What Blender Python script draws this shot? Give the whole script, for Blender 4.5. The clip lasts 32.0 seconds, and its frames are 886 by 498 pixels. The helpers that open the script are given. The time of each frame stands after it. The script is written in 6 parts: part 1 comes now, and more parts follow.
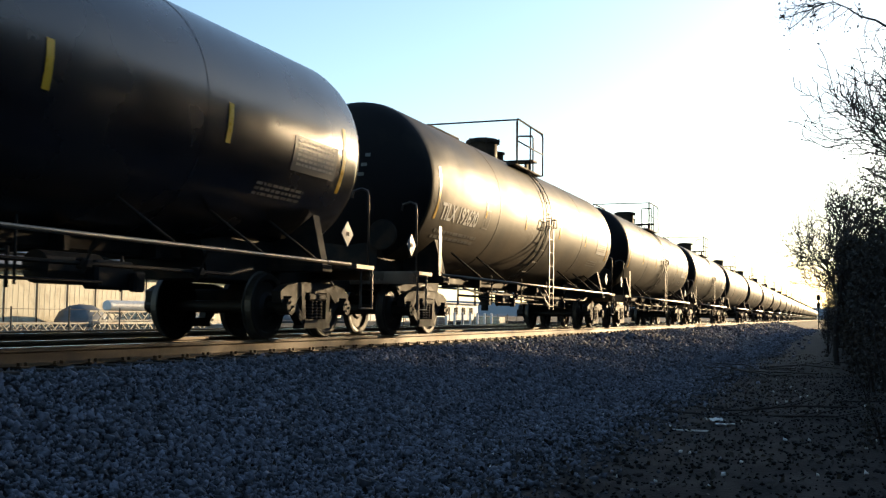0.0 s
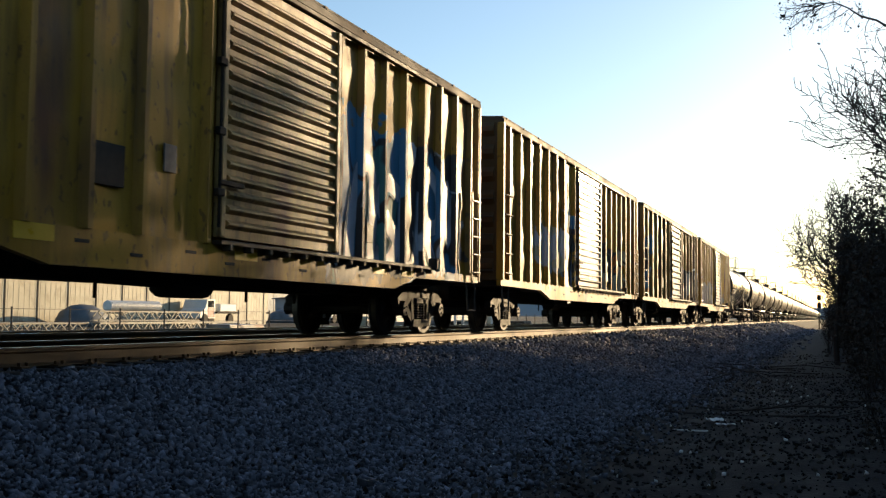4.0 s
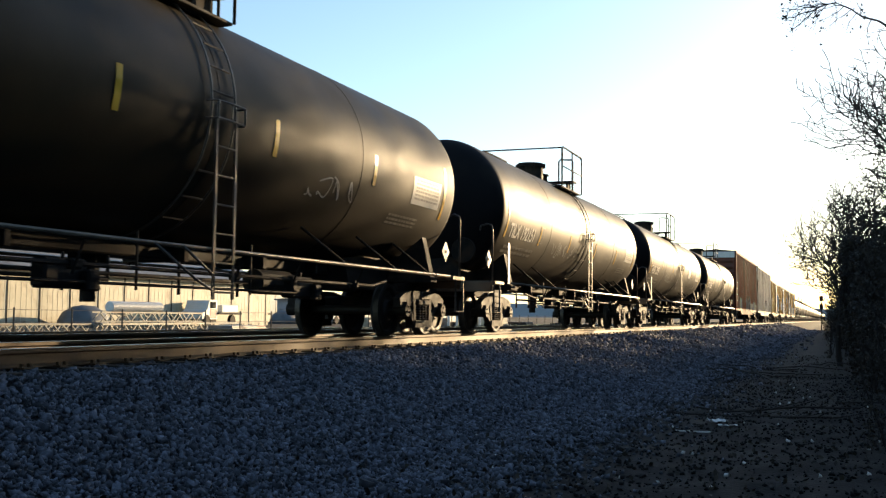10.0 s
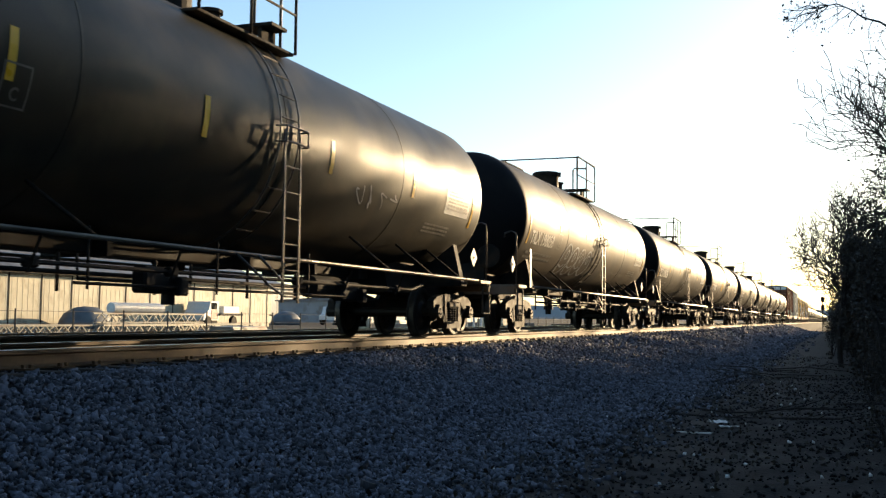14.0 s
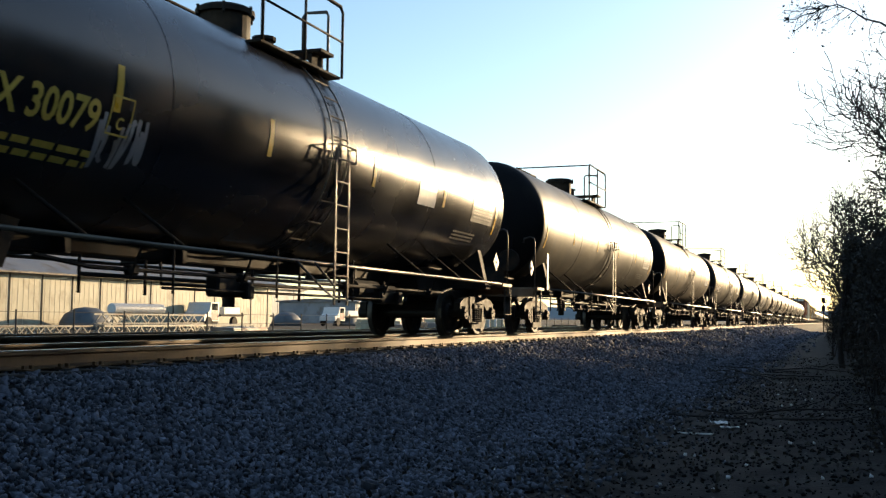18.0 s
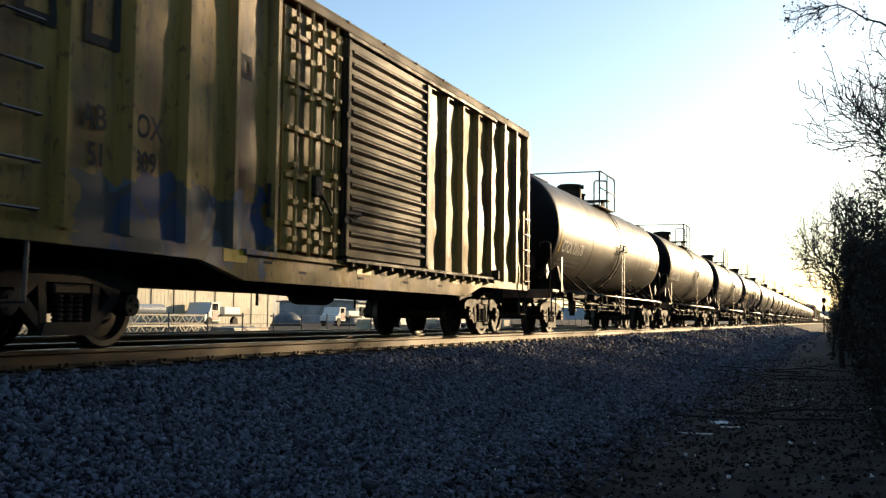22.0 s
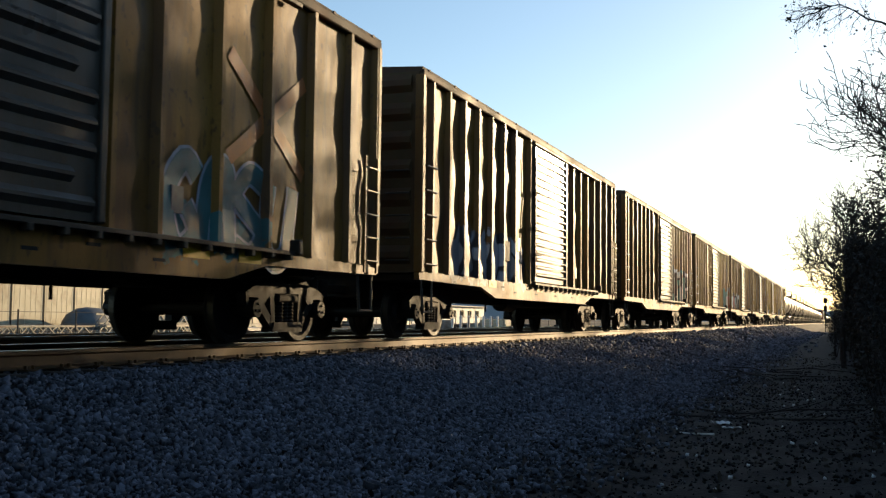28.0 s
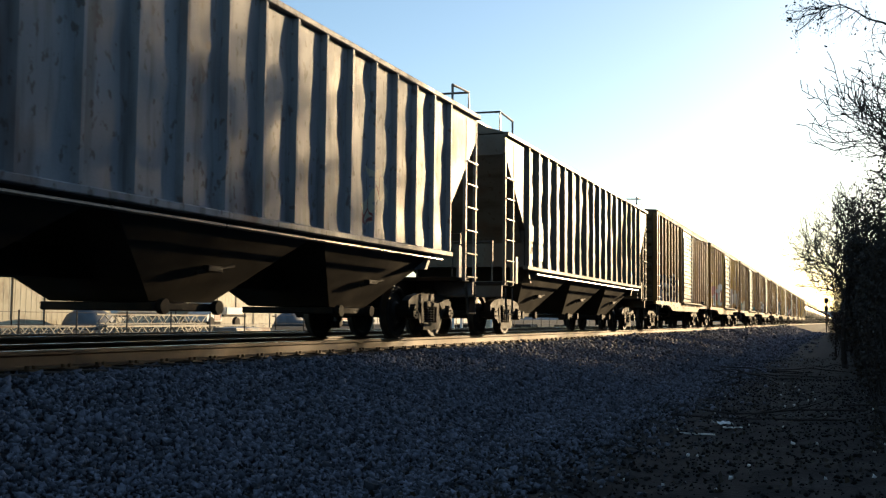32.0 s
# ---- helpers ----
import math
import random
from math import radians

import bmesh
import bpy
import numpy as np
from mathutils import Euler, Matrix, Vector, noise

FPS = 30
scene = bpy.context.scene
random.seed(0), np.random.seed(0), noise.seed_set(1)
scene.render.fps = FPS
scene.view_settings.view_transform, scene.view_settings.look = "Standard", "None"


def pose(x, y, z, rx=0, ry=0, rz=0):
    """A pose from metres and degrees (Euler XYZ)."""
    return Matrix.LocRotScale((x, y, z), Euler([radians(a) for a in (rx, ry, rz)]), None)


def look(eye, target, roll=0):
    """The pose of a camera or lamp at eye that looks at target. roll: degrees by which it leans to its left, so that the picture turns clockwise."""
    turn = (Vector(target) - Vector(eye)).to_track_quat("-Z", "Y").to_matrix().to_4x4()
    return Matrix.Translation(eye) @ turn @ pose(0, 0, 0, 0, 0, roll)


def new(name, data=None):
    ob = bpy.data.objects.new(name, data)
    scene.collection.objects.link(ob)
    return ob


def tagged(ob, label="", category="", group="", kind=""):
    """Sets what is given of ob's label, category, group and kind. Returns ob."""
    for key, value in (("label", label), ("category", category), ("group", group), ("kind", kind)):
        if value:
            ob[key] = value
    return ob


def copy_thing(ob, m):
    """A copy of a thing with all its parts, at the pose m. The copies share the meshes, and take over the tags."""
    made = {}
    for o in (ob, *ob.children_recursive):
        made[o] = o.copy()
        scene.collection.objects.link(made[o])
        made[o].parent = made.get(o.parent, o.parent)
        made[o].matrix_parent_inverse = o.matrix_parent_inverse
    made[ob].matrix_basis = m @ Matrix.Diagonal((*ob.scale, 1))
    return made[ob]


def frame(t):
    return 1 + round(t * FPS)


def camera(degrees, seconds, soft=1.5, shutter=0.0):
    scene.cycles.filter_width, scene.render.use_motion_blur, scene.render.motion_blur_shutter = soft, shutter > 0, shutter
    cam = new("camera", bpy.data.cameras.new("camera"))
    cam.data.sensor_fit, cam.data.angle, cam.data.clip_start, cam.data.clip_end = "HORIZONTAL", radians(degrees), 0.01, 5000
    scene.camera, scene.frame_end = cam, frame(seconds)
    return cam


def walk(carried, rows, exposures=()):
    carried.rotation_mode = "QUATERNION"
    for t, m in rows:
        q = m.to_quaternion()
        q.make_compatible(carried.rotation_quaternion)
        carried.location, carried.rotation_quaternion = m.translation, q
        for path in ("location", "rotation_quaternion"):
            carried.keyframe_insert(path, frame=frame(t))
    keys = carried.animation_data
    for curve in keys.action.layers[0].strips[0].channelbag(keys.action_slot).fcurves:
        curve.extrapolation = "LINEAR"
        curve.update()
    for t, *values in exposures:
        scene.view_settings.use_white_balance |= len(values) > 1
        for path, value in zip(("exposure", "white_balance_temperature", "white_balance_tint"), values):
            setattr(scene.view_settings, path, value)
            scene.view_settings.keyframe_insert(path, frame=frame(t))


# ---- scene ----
cam = camera(46.6, 32.0, 1.3, 0.04)
EYE = Vector((0.0, 0.0, 1.45))
RAIL = 1.086            # height of the rail heads
TRACK = -8.10           # centre of the near track
TRACK_2 = -12.45        # centre of the second track
SPEED = 19.115          # metres a second
SUN_AZ, SUN_EL = 17.0, 9.5


def sight(yaw, pitch, roll):
    a, b = radians(yaw), radians(pitch)
    way = Vector((-math.sin(a) * math.cos(b), math.cos(a) * math.cos(b), math.sin(b)))
    return look(EYE, EYE + way * 10, roll)


# the stand settles a little to the left and upwards during the shot
PATH = [(0.0, 20.787, 3.665), (3.5, 20.803, 3.665), (5.5, 20.85, 3.68), (7.0, 20.866, 3.712), (9.0, 20.897, 3.712),
        (11.0, 20.944, 3.728), (13.0, 20.976, 3.76), (15.5, 21.007, 3.807), (18.0, 21.023, 3.823), (23.0, 21.055, 3.823),
        (25.5, 21.086, 3.807), (27.5, 21.118, 3.823), (32.0, 21.165, 3.838)]
walk(cam, [(t, sight(yaw, pitch, 0.65)) for t, yaw, pitch in PATH],
     exposures=[(t, stops, 6080, 7) for t, stops in ((0.0, 0.65), (0.6, 0.6), (1.2, 0.45), (2.0, 0.3), (6.4, 0.22), (7.2, 0.45), (8.5, 0.6), (14.0, 0.6), (17.5, 0.5), (20.8, 0.45),
                                                       (21.6, 0.35), (22.5, 0.3), (24.0, 0.24), (30.4, 0.18), (31.0, 0.2), (32.0, 0.26))])

# ---- sky and sun ----
world = bpy.data.worlds.new("sky")
scene.world = world
world.use_nodes = True
wn = world.node_tree.nodes
sky = wn.new("ShaderNodeTexSky")
sky.sky_type = "NISHITA"
sky.sun_disc = False
sky.sun_elevation = radians(SUN_EL + 3)
sky.sun_rotation = radians(SUN_AZ)
sky.air_density, sky.dust_density, sky.ozone_density = 1.0, 0.4, 1.35
wn["Background"].inputs["Strength"].default_value = 0.15
world.node_tree.links.new(sky.outputs["Color"], wn["Background"].inputs["Color"])

sun_way = Vector((math.sin(radians(SUN_AZ)) * math.cos(radians(SUN_EL)),
                  math.cos(radians(SUN_AZ)) * math.cos(radians(SUN_EL)), math.sin(radians(SUN_EL))))
sun = new("sun", bpy.data.lights.new("sun", "SUN"))
sun.data.energy, sun.data.angle, sun.data.color = 7.0, radians(0.5), (1.0, 0.69, 0.37)
sun.matrix_world = look(sun_way * 50, (0, 0, 0))


# ---- materials ----
def material(name, dark, light, rough=0.6, metal=0.0, size=0.5, bump=0.15, stretch=(1, 1, 1), fine=0.03,
             grime=None, amount=0.45, grime_size=1.2, grime_stretch=(1, 1, 1), vary=0.0, island=False, rough_vary=0.12,
             dent=0.0, dent_size=0.6, dent_stretch=(1, 1, 1), spray=(), shine=0.5, worn_side=0.0):
    """Two tones mixed by a coarse and a fine noise, a grime tone in blotches or streaks, and relief. Sizes in metres."""
    m = bpy.data.materials.new(name)
    m.use_nodes = True
    n, l = m.node_tree.nodes, m.node_tree.links
    bsdf = n["Principled BSDF"]
    where = n.new("ShaderNodeTexCoord")

    def noise_at(scale, stretched, detail=5.0):
        mapping = n.new("ShaderNodeMapping")
        mapping.inputs["Scale"].default_value = tuple(scale * s for s in stretched)
        l.new(where.outputs["Object"], mapping.inputs["Vector"])
        tex = n.new("ShaderNodeTexNoise")
        tex.inputs["Scale"].default_value, tex.inputs["Detail"].default_value = 1.0, detail
        l.new(mapping.outputs["Vector"], tex.inputs["Vector"])
        return tex.outputs["Fac"]

    def remap(value, lo, hi, a=0.0, b=1.0):
        r = n.new("ShaderNodeMapRange")
        r.inputs["From Min"].default_value, r.inputs["From Max"].default_value = lo, hi
        r.inputs["To Min"].default_value, r.inputs["To Max"].default_value = a, b
        l.new(value, r.inputs["Value"])
        return r.outputs["Result"]

    def mix(fac, a, b, kind="MIX"):
        x = n.new("ShaderNodeMix")
        x.data_type, x.blend_type = "RGBA", kind
        for value, socket in ((fac, x.inputs["Factor"]), (a, x.inputs["A"]), (b, x.inputs["B"])):
            if isinstance(value, (tuple, float, int)):
                socket.default_value = value
            else:
                l.new(value, socket)
        return x.outputs["Result"]

    coarse, small = noise_at(1 / size, stretch), noise_at(1 / fine, (1, 1, 1), 3.0)
    colour = mix(remap(coarse, 0.32, 0.68), dark, light)
    colour = mix(remap(small, 0.3, 0.75, 0.0, 0.35), colour, dark)
    if grime:
        colour = mix(remap(noise_at(1 / grime_size, grime_stretch, 7.0), 0.62 - amount * 0.4, 0.82 - amount * 0.3), colour, grime)
    if worn_side:
        # soot running down in streaks, and flaked spots that show brown primer
        streak = remap(noise_at(1.0, (1, 6.5, 0.55), 4.0), 0.5, 0.74, 0.0, worn_side)
        colour = mix(streak, colour, (0.045, 0.034, 0.02, 1))
        flake = remap(noise_at(1.0, (9, 11, 6), 3.0), 0.61, 0.66, 0.0, worn_side)
        colour = mix(flake, colour, (0.075, 0.04, 0.02, 1))
    for y0, y1, z0, z1, tones, cell, shift in spray:
        # a painted patch on the side with blotchy letters, dark outlines and a ragged edge
        split = n.new("ShaderNodeSeparateXYZ")
        l.new(where.outputs["Object"], split.inputs["Vector"])
        ragged = remap(noise_at(2.2, (1, 1, 1), 4.0), 0.25, 0.75, -0.35, 0.35)

        def edge(value, at, sign):
            a = n.new("ShaderNodeMath")
            a.operation = "ADD"
            l.new(value, a.inputs[0])
            l.new(ragged, a.inputs[1])
            return remap(a.outputs[0], at - 0.02 * sign, at + 0.02 * sign)
        masks = [edge(split.outputs["Y"], y0, 1), edge(split.outputs["Y"], y1, -1), edge(split.outputs["Z"], z0, 1), edge(split.outputs["Z"], z1, -1)]
        mask = masks[0]
        for other in masks[1:]:
            p = n.new("ShaderNodeMath")
            p.operation = "MULTIPLY"
            l.new(mask, p.inputs[0])
            l.new(other, p.inputs[1])
            mask = p.outputs[0]
        place = n.new("ShaderNodeMapping")
        place.inputs["Location"].default_value = (0, shift, shift * 1.7)
        place.inputs["Scale"].default_value = (0.0, 1.0, 0.55)
        l.new(where.outputs["Object"], place.inputs["Vector"])
        warp = n.new("ShaderNodeTexNoise")
        warp.inputs["Scale"].default_value = 1.3
        l.new(place.outputs["Vector"], warp.inputs["Vector"])
        bend = n.new("ShaderNodeMix")
        bend.data_type, bend.blend_type = "RGBA", "LINEAR_LIGHT"
        bend.inputs["Factor"].default_value = 0.35
        l.new(place.outputs["Vector"], bend.inputs["A"])
        l.new(warp.outputs["Color"], bend.inputs["B"])
        cells = n.new("ShaderNodeTexVoronoi")
        cells.inputs["Scale"].default_value = 1 / cell
        l.new(bend.outputs["Result"], cells.inputs["Vector"])
        lines = n.new("ShaderNodeTexVoronoi")
        lines.feature = "DISTANCE_TO_EDGE"
        lines.inputs["Scale"].default_value = 1 / cell
        l.new(bend.outputs["Result"], lines.inputs["Vector"])
        ramp = n.new("ShaderNodeValToRGB")
        ramp.color_ramp.interpolation = "CONSTANT"
        ramp.color_ramp.elements[0].color = tones[0] + (1,)
        ramp.color_ramp.elements[1].color = tones[-1] + (1,)
        ramp.color_ramp.elements[1].position = 0.5 + 0.5 / len(tones)
        for k, tone in enumerate(tones[1:-1]):
            ramp.color_ramp.elements.new((k + 1) / len(tones)).color = tone + (1,)
        tell = n.new("ShaderNodeSeparateColor")
        l.new(cells.outputs["Color"], tell.inputs["Color"])
        l.new(tell.outputs["Red"], ramp.inputs["Fac"])
        paint = mix(remap(lines.outputs["Distance"], 0.025, 0.045, 1.0, 0.0), ramp.outputs["Color"], tones[-1] + (1,))
        worn = n.new("ShaderNodeMath")
        worn.operation = "MULTIPLY"
        l.new(mask, worn.inputs[0])
        l.new(remap(coarse, 0.25, 0.45, 0.45, 0.95), worn.inputs[1])
        colour = mix(worn.outputs[0], colour, paint)
    if vary:
        if island:
            rnd = n.new("ShaderNodeNewGeometry").outputs["Random Per Island"]
        else:
            rnd = n.new("ShaderNodeObjectInfo").outputs["Random"]
        hsv = n.new("ShaderNodeHueSaturation")
        l.new(remap(rnd, 0, 1, 1 - vary, 1 + vary), hsv.inputs["Value"])
        l.new(colour, hsv.inputs["Color"])
        colour = hsv.outputs["Color"]
    l.new(colour, bsdf.inputs["Base Color"])
    bsdf.inputs["Metallic"].default_value, bsdf.inputs["Specular IOR Level"].default_value = metal, shine
    l.new(remap(coarse, 0.3, 0.7, max(0.04, rough - rough_vary), min(1.0, rough + rough_vary)), bsdf.inputs["Roughness"])
    if bump or dent:
        b = n.new("ShaderNodeBump")
        b.inputs["Strength"].default_value, b.inputs["Distance"].default_value = bump, 0.01
        l.new(small, b.inputs["Height"])
        last = b
        if dent:
            d = n.new("ShaderNodeBump")
            d.inputs["Strength"].default_value, d.inputs["Distance"].default_value = 1.0, dent
            l.new(noise_at(1 / dent_size, dent_stretch, 2.0), d.inputs["Height"])
            l.new(b.outputs["Normal"], d.inputs["Normal"])
            last = d
        l.new(last.outputs["Normal"], bsdf.inputs["Normal"])
    return m


RUST = (0.10, 0.045, 0.02, 1)
DUST = (0.20, 0.16, 0.11, 1)
SOOT = (0.02, 0.018, 0.016, 1)
mats = {}
# tank shells: dusty black, brown dusty, glossy black, grey
mats["shell_black"] = material("dusty black tank paint", (0.007, 0.0056, 0.0038, 1), (0.019, 0.0142, 0.0078, 1), 0.53, 0, 1.7, 0.04,
                               grime=(0.038, 0.027, 0.0125, 1), amount=0.42, grime_size=1.3, grime_stretch=(1, 0.6, 0.4), rough_vary=0.07, dent=0.004, dent_size=1.5, shine=0.16)
mats["shell_brown"] = material("brown dusty tank paint", (0.019, 0.014, 0.0078, 1), (0.048, 0.034, 0.0175, 1), 0.55, 0, 1.5, 0.04,
                               grime=(0.085, 0.058, 0.028, 1), amount=0.45, grime_size=1.1, grime_stretch=(1, 0.6, 0.4), rough_vary=0.07, dent=0.004, dent_size=1.5, shine=0.22)
mats["shell_gloss"] = material("glossy black tank paint", (0.007, 0.008, 0.012, 1), (0.014, 0.016, 0.021, 1), 0.26, 0, 1.6, 0.02,
                               grime=(0.025, 0.023, 0.021, 1), amount=0.15, grime_size=1.8, rough_vary=0.06, dent=0.003, dent_size=1.6)
mats["shell_grey"] = material("grey green tank paint", (0.016, 0.0155, 0.0105, 1), (0.034, 0.031, 0.02, 1), 0.46, 0, 1.6, 0.04,
                              grime=(0.075, 0.06, 0.034, 1), amount=0.42, grime_size=1.3, rough_vary=0.06, dent=0.004, dent_size=1.5, shine=0.26)
# near-black ends: the shade away from the sun is put into the colour
mats["head"] = material("black tank end with painted shade", (0.006, 0.0055, 0.006, 1), (0.012, 0.011, 0.011, 1), 0.7, 0, 0.9, 0.05,
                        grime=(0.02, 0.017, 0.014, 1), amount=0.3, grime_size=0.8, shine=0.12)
mats["iron"] = material("black underframe steel", (0.007, 0.0062, 0.0055, 1), (0.016, 0.013, 0.010, 1), 0.75, 0, 0.4, 0.2,
                        grime=(0.045, 0.03, 0.018, 1), amount=0.4, grime_size=0.4, shine=0.2)
mats["cast"] = material("dusty cast steel", (0.013, 0.0095, 0.0065, 1), (0.042, 0.03, 0.018, 1), 0.7, 0, 0.12, 0.35,
                        grime=(0.016, 0.013, 0.011, 1), amount=0.6, grime_size=0.3, shine=0.25)
mats["wheel"] = material("rolled wheel steel", (0.009, 0.007, 0.0055, 1), (0.022, 0.0165, 0.011, 1), 0.6, 0, 0.2, 0.2, shine=0.25)
mats["tread"] = material("worn wheel tread", (0.05, 0.043, 0.035, 1), (0.10, 0.088, 0.07, 1), 0.5, 0.7, 0.2, 0.05)
mats["bay_dark"] = material("dark bay sheet", (0.022, 0.018, 0.013, 1), (0.05, 0.04, 0.027, 1), 0.55, 0, 0.8, 0.1, stretch=(1, 1, 0.4), grime=(0.012, 0.010, 0.008, 1), amount=0.4, dent=0.01, dent_size=0.5, shine=0.25)
mats["track_steel"] = material("sooty track steel", (0.03, 0.024, 0.016, 1), (0.075, 0.058, 0.036, 1), 0.6, 0.1, 0.3, 0.2, grime=(0.016, 0.013, 0.011, 1), amount=0.5, shine=0.3)
mats["pipe"] = material("worn handrail steel", (0.04, 0.035, 0.03, 1), (0.12, 0.10, 0.08, 1), 0.42, 0.35, 0.3, 0.1)
mats["sill_light"] = material("worn walkway edge", (0.14, 0.115, 0.085, 1), (0.26, 0.21, 0.15, 1), 0.35, 0.5, 0.5, 0.1,
                              grime=(0.04, 0.03, 0.025, 1), amount=0.4)
mats["rail"] = material("rail steel with rusty web", (0.085, 0.052, 0.024, 1), (0.17, 0.11, 0.052, 1), 0.6, 0.2, 0.8, 0.2,
                        stretch=(1, 0.2, 1), grime=(0.035, 0.02, 0.012, 1), amount=0.4, grime_size=0.7)
mats["rail_head"] = material("polished rail head", (0.5, 0.48, 0.45, 1), (0.62, 0.6, 0.57, 1), 0.16, 1.0, 0.8, 0.03)
mats["white_mark"] = material("white reflective sheet", (0.62, 0.62, 0.58, 1), (0.75, 0.74, 0.70, 1), 0.4, 0, 0.15, 0.02)
mats["yellow_mark"] = material("yellow reflective tape", (0.62, 0.36, 0.02, 1), (0.75, 0.46, 0.03, 1), 0.35, 0, 0.15, 0.02)
mats["letter"] = material("white stencil paint", (0.62, 0.60, 0.56, 1), (0.78, 0.76, 0.71, 1), 0.6, 0, 0.1, 0.02, shine=0.15)
mats["letter_dim"] = material("faded stencil paint", (0.08, 0.075, 0.065, 1), (0.16, 0.15, 0.13, 1), 0.5, 0, 0.08, 0.02)
mats["letter_grey"] = material("grey stencil paint", (0.24, 0.235, 0.22, 1), (0.34, 0.33, 0.31, 1), 0.5, 0, 0.08, 0.02)
mats["placard_grey"] = material("dull grey stencil panel", (0.035, 0.038, 0.042, 1), (0.06, 0.064, 0.068, 1), 0.45, 0, 0.2, 0.02)
mats["letter_dark"] = material("dark stencil paint", (0.02, 0.019, 0.017, 1), (0.045, 0.04, 0.035, 1), 0.7, 0, 0.1, 0.02, shine=0.15)
mats["letter_yellow"] = material("yellow stencil paint", (0.5, 0.36, 0.05, 1), (0.65, 0.48, 0.08, 1), 0.5, 0, 0.1, 0.02)


def body_paint(name, dark, light, rust=0.35, rough=0.5, grime=None, spray=(), shine=0.4):
    return material(name, dark, light, rough, 0, 1.2, 0.12, stretch=(1, 1, 0.3), grime=grime or RUST, amount=rust, grime_size=0.9,
                    grime_stretch=(1, 1.3, 0.3), dent=0.016, dent_size=0.38, dent_stretch=(1, 0.8, 0.6), spray=spray, shine=shine, worn_side=0.6)


mats["box_tan"] = body_paint("weathered yellow box paint", (0.27, 0.175, 0.055, 1), (0.42, 0.28, 0.09, 1), 0.35)
mats["box_red"] = body_paint("oxide red box paint", (0.12, 0.032, 0.014, 1), (0.21, 0.062, 0.026, 1), 0.3)
mats["box_white"] = body_paint("dirty white box paint", (0.52, 0.47, 0.38, 1), (0.68, 0.63, 0.54, 1), 0.22)
mats["door_grey"] = body_paint("weathered grey door paint", (0.045, 0.042, 0.035, 1), (0.10, 0.09, 0.072, 1), 0.35, 0.36, (0.07, 0.045, 0.025, 1), shine=0.5)
mats["door_b1"] = body_paint("grey door with violet spray paint", (0.05, 0.046, 0.038, 1), (0.11, 0.10, 0.08, 1), 0.35, 0.36, (0.07, 0.045, 0.025, 1), [(-1.3, 1.6, 1.3, 2.4, ((0.15, 0.13, 0.26), (0.2, 0.18, 0.3), (0.34, 0.35, 0.38), (0.03, 0.03, 0.04)), 0.6, 45)], shine=0.5)
mats["door_b2"] = body_paint("grey door with spray paint", (0.06, 0.052, 0.04, 1), (0.12, 0.105, 0.08, 1), 0.35, 0.36, (0.07, 0.045, 0.025, 1), [(-1.3, 1.5, 1.35, 2.2, ((0.3, 0.3, 0.31), (0.06, 0.12, 0.2), (0.3, 0.28, 0.2), (0.03, 0.03, 0.035)), 0.6, 41)], shine=0.5)
mats["door_b3"] = body_paint("brown door with pale spray paint", (0.07, 0.055, 0.035, 1), (0.14, 0.11, 0.07, 1), 0.35, 0.36, (0.07, 0.045, 0.025, 1), [(-1.3, 1.7, 1.6, 2.3, ((0.25, 0.27, 0.3), (0.3, 0.31, 0.34), (0.2, 0.22, 0.26)), 0.8, 43)], shine=0.5)
# end walls turned from the sun: brown lowered to stand in for their shade
mats["box_end"] = body_paint("box end paint with painted shade", (0.055, 0.038, 0.015, 1), (0.10, 0.068, 0.028, 1), 0.5, 0.6, shine=0.2)
mats["door_tan"] = body_paint("sooty tan door paint", (0.07, 0.052, 0.026, 1), (0.13, 0.095, 0.045, 1), 0.4, 0.62, (0.03, 0.024, 0.018, 1), shine=0.25)
mats["roof"] = material("galvanised roof sheet", (0.20, 0.20, 0.20, 1), (0.34, 0.34, 0.33, 1), 0.4, 0.6, 1.0, 0.1, grime=RUST, amount=0.3)
mats["car_roof"] = material("rusty car roof sheet", (0.030, 0.024, 0.018, 1), (0.075, 0.058, 0.042, 1), 0.7, 0.1, 1.0, 0.2, grime=RUST, amount=0.4, shine=0.25)
# graffiti paints
for tone, c in {"blue": (0.05, 0.16, 0.26), "pale": (0.42, 0.45, 0.5), "teal": (0.06, 0.16, 0.16), "violet": (0.16, 0.13, 0.24),
                "orange": (0.42, 0.13, 0.02), "black": (0.025, 0.025, 0.03), "cream": (0.5, 0.46, 0.34), "green": (0.06, 0.12, 0.05),
                "silver": (0.30, 0.31, 0.32), "steel": (0.14, 0.16, 0.17), "red_paint": (0.24, 0.06, 0.05)}.items():
    mats["spray_" + tone] = material(tone + " spray paint", tuple(v * 0.75 for v in c) + (1,), tuple(v * 1.15 for v in c) + (1,), 0.5, 0, 0.3, 0.03,
                                     grime=(0.14, 0.10, 0.06, 1), amount=0.25, grime_size=0.5)
mats["gravel"] = material("crushed ballast stone", (0.038, 0.042, 0.054, 1), (0.165, 0.177, 0.215, 1), 0.8, 0, 0.06, 0.4, fine=0.01, vary=0.8, island=True)
mats["tie"] = material("weathered timber tie", (0.016, 0.013, 0.010, 1), (0.045, 0.035, 0.026, 1), 0.85, 0, 0.3, 0.5, stretch=(0.3, 3, 3), vary=0.25)
